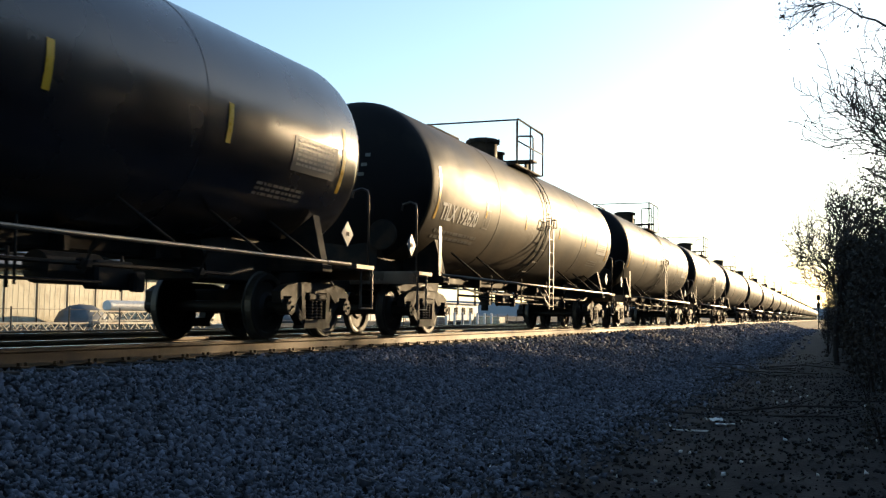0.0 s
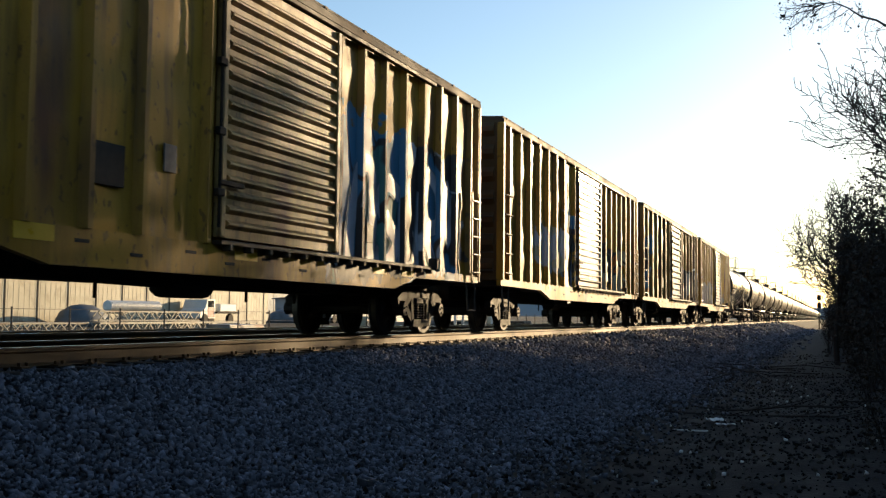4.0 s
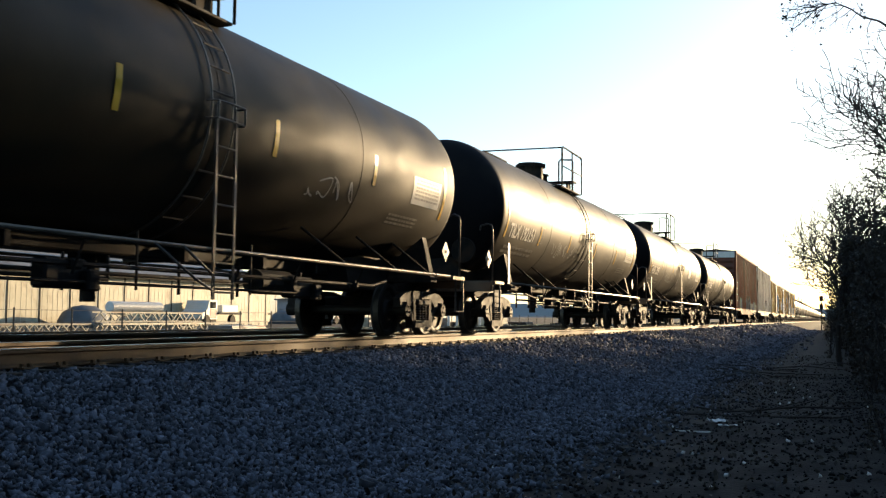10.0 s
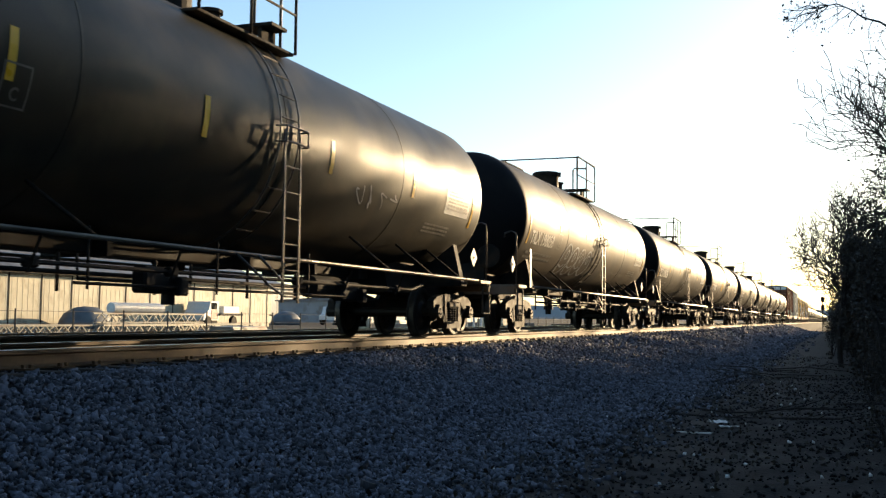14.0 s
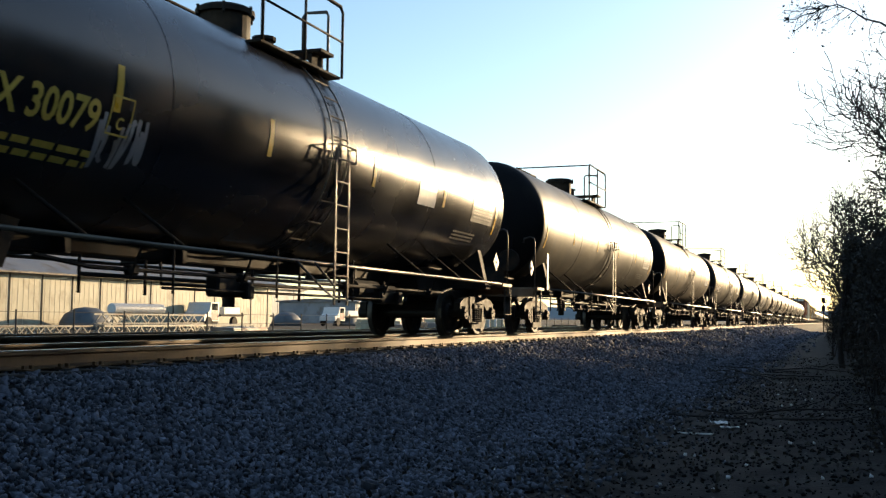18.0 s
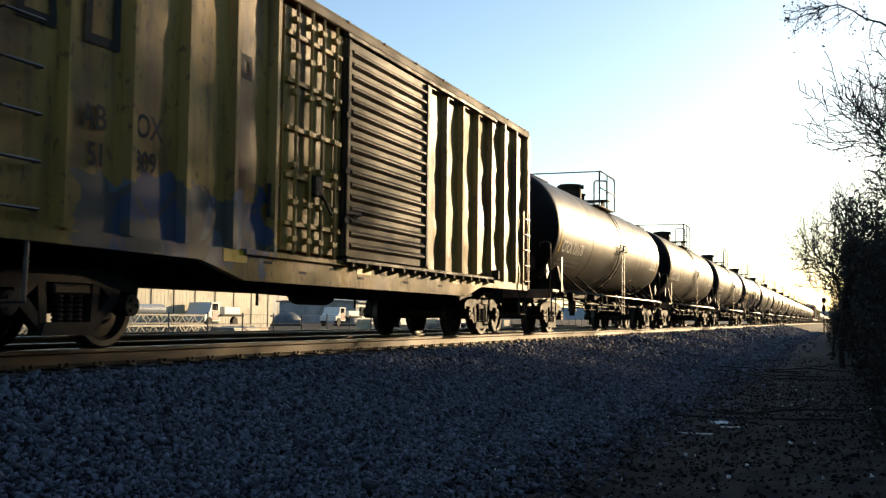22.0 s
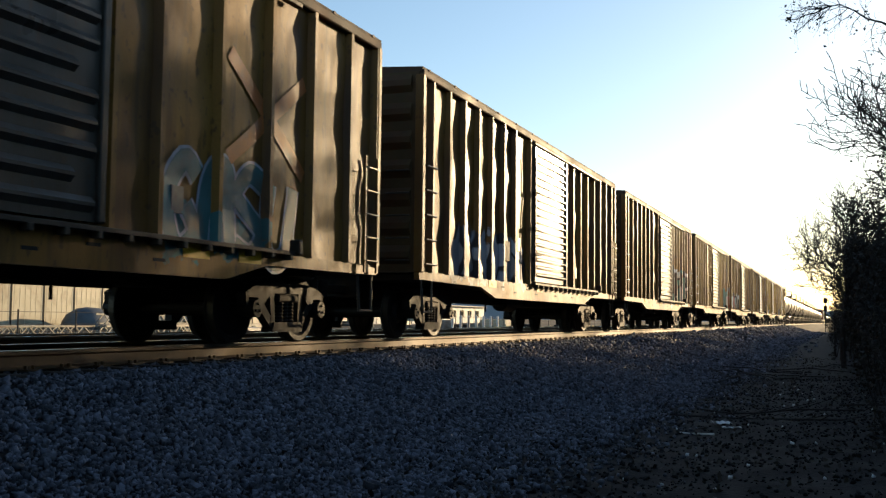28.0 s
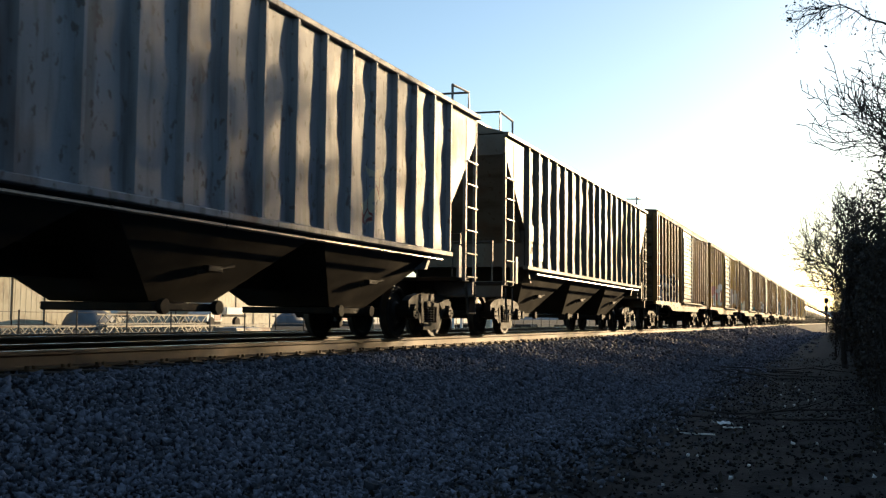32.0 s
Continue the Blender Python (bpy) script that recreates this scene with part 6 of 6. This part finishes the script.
# place, size, count, fill, outline, fatness of the spray-painted loops on each car
THROW_UPS = {"side_b1": [(2.2, 1.12, 2.6, 1.05, 4, None, "spray_silver", 0.05), (2.2, 1.2, 2.5, 0.85, 4, "spray_steel", "spray_silver", 0.22)],
             "side_b2": [(2.2, 1.25, 2.0, 1.1, 3, None, "spray_blue", 0.1)],
             "side_b3": [(-2.25, 0.95, 0.8, 1.5, 1, "spray_pale", "spray_blue", 0.4), (2.1, 1.15, 3.3, 1.0, 5, None, "spray_cream", 0.03)],
             "side_b4": [(2.2, 1.15, 4.6, 1.5, 5, "spray_pale", "spray_blue", 0.3)],
             "side_r": [(3.2, 1.0, 5.9, 1.15, 7, "spray_cream", "spray_black", 0.4), (-1.4, 1.2, 3.6, 0.8, 4, None, "spray_steel", 0.05)],
             "side_c2": [(-6.5, 1.2, 1.5, 0.5, 3, "spray_pale", "spray_blue", 0.34)],
             "side_c4": [(-7.0, 1.2, 4.5, 0.85, 5, "spray_pale", "spray_red_paint", 0.28)],
             "side_c5": [(4.9, 1.0, 2.7, 1.2, 3, "spray_teal", "spray_pale", 0.34)],
             "side_c6": [(2.0, 1.1, 4.6, 1.1, 5, "spray_teal", "spray_pale", 0.3)],
             "side_c8": [(2.7, 1.08, 2.7, 1.0, 4, "spray_teal", "spray_pale", 0.36)],
             "side_c9": [(2.1, 1.15, 2.4, 1.2, 3, None, "spray_red_paint", 0.12), (2.3, 1.1, 2.4, 0.9, 3, "spray_pale", "spray_blue", 0.2)],
             "side_c10": [(-6.8, 1.1, 4.6, 0.9, 5, "spray_silver", "spray_blue", 0.28)]}


def box_extras(car, key):
    side = on_sheet(car.name)
    words = {"side_b1": (("RB", -5.55, 2.12, 0.25), ("OX", -4.78, 2.12, 0.25), ("31", -5.5, 1.76, 0.24), ("737", -4.8, 1.76, 0.22)),
             "side_c1": (("AB", -6.75, 2.13, 0.24), ("OX", -5.93, 2.17, 0.24), ("51", -6.65, 1.78, 0.22), ("809", -5.95, 1.82, 0.21)),
             "side_c2": (("RB", -5.6, 2.08, 0.28), ("OX", -4.8, 2.08, 0.28), ("35", -5.56, 1.74, 0.26), ("831", -4.82, 1.74, 0.22)),
             "side_c3": (("RBO", -5.62, 2.2, 0.21), ("X", -4.62, 2.2, 0.21), ("320", -5.62, 1.84, 0.21), ("17", -4.62, 1.84, 0.21)),
             "side_c8": (("72", -5.3, 1.78, 0.24), ), "side_c9": (("OX", -4.6, 2.12, 0.25), ("410", -4.6, 1.76, 0.22)), "side_c10": (("37", -4.82, 1.85, 0.25), )}
    for text, y, z, h in words.get(key, ()):
        tone = "letter" if key == "side_c3" else "letter_dim" if key in ("side_c8", "side_c10") else "letter_dark"
        lettering(text, h, y, z, on_sheet(car.name, 0.026), tone, car, 0.85)
    if key == "side_w":
        bars([(-8.6 + 0.6 * k, -8.25 + 0.6 * k, 3.0, 3.22) for k in range(3)], side, "letter_dark", car, "lettering", "faded dark figures")
    if key in ("side_c8", "side_c4"):
        tone = "spray_orange" if key == "side_c8" else "spray_cream"
        for a, b in (((3.95, 2.2), (5.75, 3.45)), ((3.95, 3.45), (5.75, 2.2))):
            pts = [(a[0] + (b[0] - a[0]) * k / 12, a[1] + (b[1] - a[1]) * k / 12) for k in range(13)]
            stroke(pts, 0.20, side, tone, car, "cross_mark", "faded cross mark")
    for y, z, w, h, count, fill, line, fat in THROW_UPS.get(key, ()):
        throw_up(y, z, w, h, count, car.name, fill, line, car, count + len(key), fat)
    if key in ("side_b1", "side_c9"):
        for a, b in (((5.55, 2.95), (5.95, 3.4)), ((5.55, 3.4), (5.95, 2.95))):
            stroke([a, ((a[0] + b[0]) / 2, (a[1] + b[1]) / 2 + 0.02), b], 0.05, side, "spray_silver", car, "cross_mark", "thin pale cross")
    # the frame-like sign and small plates on the side
    def frame_sign(y, z, w, h, t):
        bars([(y, y + w, z, z + t), (y, y + t, z + t, z + h - t), (y + w - t, y + w, z + t, z + h - t), (y, y + w, z + h - t, z + h)], side, "letter_dark", car, "sign_frame", "dark painted frame")
    if key in ("side_b1", "side_b3", "side_c1", "side_c2", "side_c5", "side_c9"):
        frame_sign(-4.0, 3.2, 0.26, 0.30, 0.08)
        frame_sign(-3.2, 3.0, 0.26, 0.30, 0.08)
    if key == "side_c1":
        frame_sign(-6.7, 2.95, 0.5, 0.72, 0.10)
        frame_sign(-7.6, 2.95, 0.5, 0.72, 0.10)
    if key not in ("side_w", "side_r", "side_c5"):
        part("placard_board", box(fresh(), (side(-3.1, 1.8)[0] + 0.004, -3.1, 1.8), (0.03, 0.5, 0.42), 0.004), "letter_dark", car, "dark placard board")
    for y, z in ((-2.1, 2.0), (3.0, 1.6)):
        part("plate", box(fresh(), (side(y, z)[0] + 0.004, y, z), (0.02, 0.22, 0.30), 0.004), "letter_dim", car)


def hopper_extras(car, key):
    side = on_sheet(car.name, 0.012)
    if key == "side_h1":
        for y, z, w in ((-6.60, 2.32, 0.55), (-5.90, 2.32, 0.42), (-6.60, 1.90, 0.55), (-5.90, 1.90, 0.42)):
            part("number_panel", box(fresh(), (side(y + w / 2, z)[0] - 0.006, y + w / 2, z), (0.012, w, 0.36)), "spray_silver", car, "pale number panel")
        for text, y, z in (("T", -6.35, 2.2), ("MX", -5.9, 2.2), ("48", -6.5, 1.78), ("19", -5.88, 1.78)):
            lettering(text, 0.24, y, z, side, "letter_dark", car, 0.8)
    else:
        part("number_panel", box(fresh(), (side(-4.6, 3.05)[0] - 0.006, -4.6, 3.05), (0.012, 0.75, 0.6)), "spray_silver", car, "pale number panel")
        lettering("85", 0.40, -4.9, 2.87, side, "letter_dim", car)


# ---- the yard behind the tracks ----
def shed(name, x, y0, y1, wall, ridge, depth, siding, roofing, label, battens=2.7, base=0.45):
    house = tagged(empty(name, pose(0, 0, 0)), label, "building")
    wallob = part("wall", box(fresh(), (x - depth / 2, (y0 + y1) / 2, base + wall / 2), (depth, y1 - y0, wall)), siding, house)
    b = fresh()
    plate(b, [(x + 0.4, base + wall - 0.05), (x + 0.4, base + wall + 0.12), (x - depth / 2, base + ridge), (x - depth - 0.4, base + wall + 0.12), (x - depth - 0.4, base + wall - 0.05)], y0 - 0.3, y1 + 0.3, "y")
    part("roof", b, roofing, house)
    me = shared("batten", box(fresh(), (x + 0.01, 0, base + wall / 2), (0.03, 0.10, wall)), "iron")
    k = y0 + 0.4
    while k < y1:
        piece("batten", me, None, wallob, at=pose(0, k, 0))
        k += battens
    rib = shared("siding_rib", box(fresh(), (x + 0.002, 0, base + wall / 2), (0.012, 0.06, wall)), siding)
    k = y0 + 0.2
    while k < y1:
        piece("siding_rib", rib, None, wallob, at=pose(0, k, 0))
        k += 0.45
    part("gutter", box(fresh(), (x + 0.45, (y0 + y1) / 2, base + wall + 0.04), (0.12, y1 - y0 + 0.4, 0.12), 0.02), "pipe", house)
    return house


def lattice(m, length, high, label):
    """A steel lattice girder lying on the ground."""
    g = tagged(empty("lattice_girder", m), label, "girder", "stacked lattice girders")
    for z in (0.04, high):
        for x in (-0.25, 0.25):
            part("chord", box(fresh(), (x, length / 2, z), (0.07, length, 0.07)), "girder", g)
    n = int(length / (high * 1.1))
    me = shared("brace", box(fresh(), (0, 0, 0), (0.045, 0.045, math.hypot(high, length / n))), "girder")
    for i in range(n):
        for x in (-0.25, 0.25):
            a = math.degrees(math.atan2(length / n, high)) * (1 if i % 2 else -1)
            piece("brace", me, None, g, at=pose(x, (i + 0.5) * length / n, high / 2 + 0.02, a, 0, 0))
    return g


def pickup(m, paint, label, flat=True):
    car = tagged(empty("truck", m), label, "truck")
    b = fresh()
    plate(b, [(1.0, 0.55), (1.0, 1.15), (1.25, 1.30), (1.55, 1.95), (2.7, 1.98), (2.75, 0.55)], -0.95, 0.95)
    part("cab", b, paint, car)
    b = box(fresh(), (0.955, 2.05, 1.62), (0.012, 0.85, 0.5), 0.02)
    part("window", b, "glass_dark", car)
    b = fresh()
    plate(b, [(0.55, 0.55), (0.55, 1.0), (1.0, 1.15), (1.0, 0.55)], -0.93, 0.93)
    part("bonnet", b, paint, car)
    part("door", box(fresh(), (0.956, 2.1, 0.98), (0.012, 0.95, 0.7), 0.02), "spray_red", car, "red cab door")
    part("bed", box(fresh(), (0, 4.6, 0.98), (2.2, 3.7, 0.14), 0.02), "iron", car)
    part("load", box(fresh(), (0, 4.8, 1.35), (1.9, 2.6, 0.6), 0.05), paint, car)
    tyre = shared("wheel", lathe(fresh(), [(-0.13, 0.2), (-0.13, 0.42), (-0.08, 0.45), (0.08, 0.45), (0.13, 0.42), (0.13, 0.2)], 20, "x"), "iron")
    for x in (-0.85, 0.85):
        for y in (1.2, 5.2):
            piece("wheel", tyre, None, car, at=pose(x, y, 0.45))
    return car


def build_yard():
    shed("steel_shed", -46, 23.2, 78, 3.4, 6.3, 13, "siding", "shed_roof", "long cream steel shed with a grey roof")
    shed("steel_shed", -64, 88, 109, 3.6, 5.4, 14, "siding", "shed_roof", "cream steel shed with a grey roof")
    shed("storage_hall", -82, 66, 150, 5.2, 7.6, 20, "siding_grey", "shed_roof", "long grey storage hall with a low roof", 5.0)
    office = shed("office_building", -62, 128, 182, 3.0, 3.5, 12, "siding_grey", "shed_roof", "low blue grey building with dark windows", 6.0)
    win = shared("window", box(fresh(), (-61.93, 0, 2.2), (0.06, 1.6, 1.2)), "glass_dark")
    for i in range(13):
        piece("window", win, None, office, at=pose(0, 130 + i * 4.0, 0))
    g = 0.47
    for i, (x, y, z, length) in enumerate(((-30.0, 36.5, 0, 8.2), (-30.7, 36.2, 0, 8.6), (-30.3, 36.8, 0.52, 7.6), (-30.2, 29.5, 0, 6.2), (-30.9, 28.5, 0, 6.8), (-31.5, 44.5, 0, 7.5))):
        lattice(pose(x, y, g + z, 0, 0, random.uniform(-3, 3)), length, 0.45, "pale steel lattice girder lying in the yard")
    for i, (x, y, paint, label) in enumerate(((-44.5, 64, "white_mark", "white flatbed truck with a red door"), (-52, 80, "roof", "grey flatbed truck parked in the yard"),
                                              (-50, 96, "white_mark", "white flatbed truck parked in the yard"), (-47, 112, "siding", "pale flatbed truck parked in the yard"))):
        pickup(pose(x, y, 0.45, 0, 0, random.uniform(-8, 8)), paint, label)
    # round-backed grey mounds, modelled in place of shadow-like curves by the sheds
    for x, y, r in ((-44.2, 52.5, 1.5), (-55, 88, 1.7), (-54, 95, 1.5), (-50, 101, 1.4)):
        b = fresh()
        lathe(b, [(0, r), (r * 0.35, r * 0.95), (r * 0.68, r * 0.74), (r * 0.9, r * 0.42), (r * 0.97, 0.05)], 20, "z")
        for v in b.verts:
            v.co.y *= 1.25
            v.co += Vector((0.1, 0.1, 0.08)) * noise.noise(v.co * 1.3)
        heap = part("tarpaulin", b, "mound_grey", None, smooth=True)
        heap.matrix_basis = pose(x, y, 0.42)
        tagged(heap, "rounded grey mound in place of a dark curved shape", "heap", "covered heaps in the yard")
    post = None
    for i in range(7):
        p = copy_thing(post, pose(-30, 80 + i * 2.0, 0.45)) if post else tagged(part("bollard", lathe(fresh(), [(0, 0.11), (1.15, 0.11), (1.22, 0.07)], 14, "z"), "white_mark"), "white steel bollard in the yard", "bollard", "white bollards")
        if not post:
            post = p
            p.matrix_basis = pose(-30, 80, 0.45)
    # wire fence along the yard
    fence = tagged(empty("fence"), "low wire fence with thin steel posts along the yard", "fence")
    me = shared("fence_post", rod(fresh(), (0, 0, 0), (0, 0, 1.15), 0.035, 7), "pipe")
    for i in range(44):
        piece("fence_post", me, None, fence, at=pose(-27.5, 20 + i * 3.0, 0.43))
    for z in (0.55, 1.05, 1.5):
        part("fence_wire", rod(fresh(), (-27.5, 20, z), (-27.5, 149, z), 0.010, 5), "pipe", fence)
    # ribbed white pipe on two trestles
    pipe = tagged(empty("culvert_pipe", pose(-33, 41, 0.45)), "white ribbed pipe lying on low trestles", "pipe")
    rows = []
    for k in range(40):
        rows += [(k * 0.1, 0.25), (k * 0.1 + 0.03, 0.28), (k * 0.1 + 0.07, 0.28)]
    part("pipe", lathe(fresh(), rows, 16, "y", (0, 0, 1.25)), "white_mark", pipe)
    for y in (0.6, 3.4):
        b = box(fresh(), (0, y, 0.93), (0.9, 0.12, 0.12), 0.01)
        for x in (-0.35, 0.35):
            rod(b, (x * 1.3, y, 0), (x, y, 0.9), 0.05, 6)
        part("trestle", b, "girder", pipe)
    # planks and odd stacks
    for i in range(16):
        rng = random.Random(i)
        x, y = rng.uniform(-40, -29), rng.uniform(46, 120)
        w, h, d = rng.uniform(0.8, 1.6), rng.uniform(0.3, 0.9), rng.uniform(1.2, 3.5)
        ob = empty("board_stack", pose(x, y, 0.44, 0, 0, rng.uniform(0, 90)))
        stuff = rng.choice(["siding", "roof", "tie", "girder"])
        for k in range(4):
            part("board", box(fresh(), (rng.uniform(-0.05, 0.05), rng.uniform(-0.1, 0.1), h * (k + 0.5) / 4), (w, d, h / 4), 0.01), stuff, ob)
        tagged(ob, "stack of boards and sheets in the yard", "stack", "stacks in the yard")
    # hills far off
    b = fresh()
    prev = None
    for i in range(80):
        x = -2400 + i * 60
        h = 26 + 30 * max(0, noise.noise((x * 0.0012, 3.3, 0))) + 9 * noise.noise((x * 0.006, 1.0, 0))
        pair = (b.verts.new((x, 2400 - abs(x) * 0.25, -5)), b.verts.new((x, 2400 - abs(x) * 0.25, h)))
        if prev:
            b.faces.new((prev[0], pair[0], pair[1], prev[1]))
        prev = pair
    tagged(part("backdrop", b, "hill"), "hazy blue hills on the horizon", "hills", kind="structure")
    # signal
    sig = tagged(empty("signal_mast", pose(-1.9, 150, 0.1)), "slim railway signal mast with two dark heads", "signal")
    part("mast", rod(fresh(), (0, 0, 0), (0, 0, 4.6), 0.07, 8), "iron", sig)
    for z in (3.2, 4.3):
        b = box(fresh(), (0, -0.1, z), (0.5, 0.2, 0.75), 0.05)
        rod(b, (0, -0.2, z + 0.15), (0, -0.45, z + 0.12), 0.12, 10)
        part("signal_head", b, "iron", sig)


def build_litter():
    rng = np.random.default_rng(14)
    ob = part("stick", rod(box(fresh(), (0.12, 0, 0.012), (0.3, 0.03, 0.016)), (-0.05, 0, 0.012), (-0.2, 0.03, 0.012), 0.010, 6), "white_mark")
    ob.matrix_basis = on_ground(-1.77, 13.55, 8)
    tagged(ob, "pale bleached stick lying on the soil", "stick")
    for x, y, s in ((-1.53, 14.5, 1.0), (-1.42, 14.2, 0.6), (-1.3, 14.35, 0.45)):
        b = fresh()
        bmesh.ops.create_grid(b, x_segments=5, y_segments=5, size=0.11 * s)
        for v in b.verts:
            v.co.z = 0.05 * s * (1 + noise.noise(v.co * 14 + Vector((x * 5, y, 0))))
        bmesh.ops.solidify(b, geom=b.faces[:], thickness=0.003)
        p = part("paper_scrap", b, "white_mark")
        p.matrix_basis = on_ground(x, y, 30 * s)
        tagged(p, "crumpled white paper scrap on the soil", "litter", "paper scraps")
    # fallen boughs
    for i in range(14):
        r = np.random.default_rng(70 + i)
        segs, twigs = [], []
        p, way = np.zeros(3) + np.array([0, 0, 0.03]), np.array([1.0, 0, 0])
        for k in range(8):
            way = way + r.normal(0, 0.22, 3) * np.array([1, 1, 0.25])
            way /= np.linalg.norm(way)
            q = p + way * 0.32
            q[2] = max(0.015, min(0.14, q[2]))
            segs.append((p, q, 0.022 * (1 - k / 10), 0.022 * (1 - (k + 1) / 10)))
            if k > 1:
                e = q + (way + r.normal(0, 0.6, 3) * np.array([1, 1, 0.4])) * 0.35
                e[2] = abs(e[2])
                twigs.append((q, e, 0.009, 0.004))
            p = q
        b = bent(fresh(), [s[0] for s in segs] + [segs[-1][1]], 0.016, 6)
        me = shared("fallen_bough", b, "bark")
        x, y = -3.0 + 3.6 * r.random(), 14 + 22 * r.random()
        ob = tagged(piece("fallen_bough", me, None, None, at=on_ground(x, y, r.uniform(0, 360))), "dead bough lying on the dark soil", "branch", "fallen boughs")
        for s in twigs:
            piece("twig", tube_mesh("twig", [s], "bark", 5), None, ob)
    # clods in the same darkened soil tone
    k = 9000
    x, y = -4.6 + 6.4 * rng.random(k), 4 + 24 * rng.random(k) ** 1.4
    pts = np.stack([x, y, np.array([ground_height(a, b) for a, b in zip(x, y)]) + 0.004], -1)
    tagged(scatter("clods", pts, 0.010 + 0.028 * rng.random(k) ** 2, "soil", rng), "shade-darkened clods on the soil", "soil", kind="stuff")
    # dead leaves and small pale flecks
    k = 6000
    x = -4.5 + 6.0 * rng.random(k)
    y = 4 + 40 * rng.random(k) ** 1.5
    pts = np.stack([x, y, np.array([ground_height(a, b) for a, b in zip(x, y)]) + 0.012], -1)
    tagged(piece("leaf_litter", leaf_mesh("leaf_litter", pts, 0.06, rng, "leaf"), None), "brown dead leaves strewn over the soil", "leaves", kind="stuff")
    k = 70
    x, y = -4.0 + 4.6 * rng.random(k), 5 + 20 * rng.random(k)
    pts = np.stack([x, y, np.array([ground_height(a, b) for a, b in zip(x, y)]) + 0.01], -1)
    tagged(scatter("pale_pebbles", pts, 0.018 + 0.016 * rng.random(k), "white_mark", rng), "small pale pebbles on the soil", "pebbles", kind="stuff")


mats["siding"] = material("cream ribbed steel siding", (0.42, 0.38, 0.26, 1), (0.56, 0.51, 0.37, 1), 0.5, 0, 1.5, 0.05, stretch=(1, 1, 0.3), grime=(0.25, 0.2, 0.13, 1), amount=0.25)
mats["shed_roof"] = material("dull grey shed roofing", (0.13, 0.135, 0.145, 1), (0.20, 0.205, 0.215, 1), 0.55, 0.2, 1.4, 0.05, grime=(0.10, 0.08, 0.06, 1), amount=0.3)
mats["siding_grey"] = material("blue grey wall panel", (0.20, 0.24, 0.27, 1), (0.30, 0.34, 0.37, 1), 0.5, 0, 2.0, 0.05, grime=(0.14, 0.13, 0.11, 1), amount=0.3)
mats["girder"] = material("pale primed steel", (0.20, 0.195, 0.165, 1), (0.32, 0.31, 0.26, 1), 0.5, 0.1, 0.4, 0.1, grime=RUST, amount=0.3)
mats["glass_dark"] = material("dark window glass", (0.015, 0.018, 0.02, 1), (0.03, 0.034, 0.038, 1), 0.08, 0, 0.5, 0.0)
mats["mound_grey"] = material("dark grey mound surface", (0.07, 0.08, 0.09, 1), (0.13, 0.145, 0.155, 1), 0.6, 0, 0.6, 0.2)
mats["spray_red"] = material("red cab paint", (0.25, 0.03, 0.03, 1), (0.34, 0.05, 0.04, 1), 0.4, 0, 0.5, 0.03)
mats["hill"] = material("hazy hillside", (0.26, 0.31, 0.38, 1), (0.32, 0.36, 0.42, 1), 1.0, 0, 200.0, 0.0, fine=30.0)

build_train()
build_yard()
build_plants()
build_overhang()
build_litter()
build_ballast()
build_track("track_1", TRACK, True)
build_track("track_2", TRACK_2, False)


def motions():
    """Every car rolls away along the track; the wheels of a car turn while it passes."""
    step = SPEED / FPS / WHEEL_R
    for car, middle in movers:
        walk(car, [(t, pose(TRACK, middle + SPEED * t, RAIL)) for t in (0.0, 8.0, 16.0, 24.0, 32.0)])
        first, last = max(0, int((-14 - middle) / SPEED * FPS)), min(32 * FPS, int((60 - middle) / SPEED * FPS))
        if last <= first:
            continue
        for truck in car.children:
            for wheel in truck.children:
                if wheel.name.startswith("wheelset"):
                    at = wheel.matrix_basis.translation.copy()
                    times = sorted({0, 32 * FPS, *range(first, last + 1)})
                    walk(wheel, [(k / FPS, Matrix.Translation(at) @ Matrix.Rotation(-step * (min(max(k, first), last) - first), 4, "X")) for k in times])


motions()
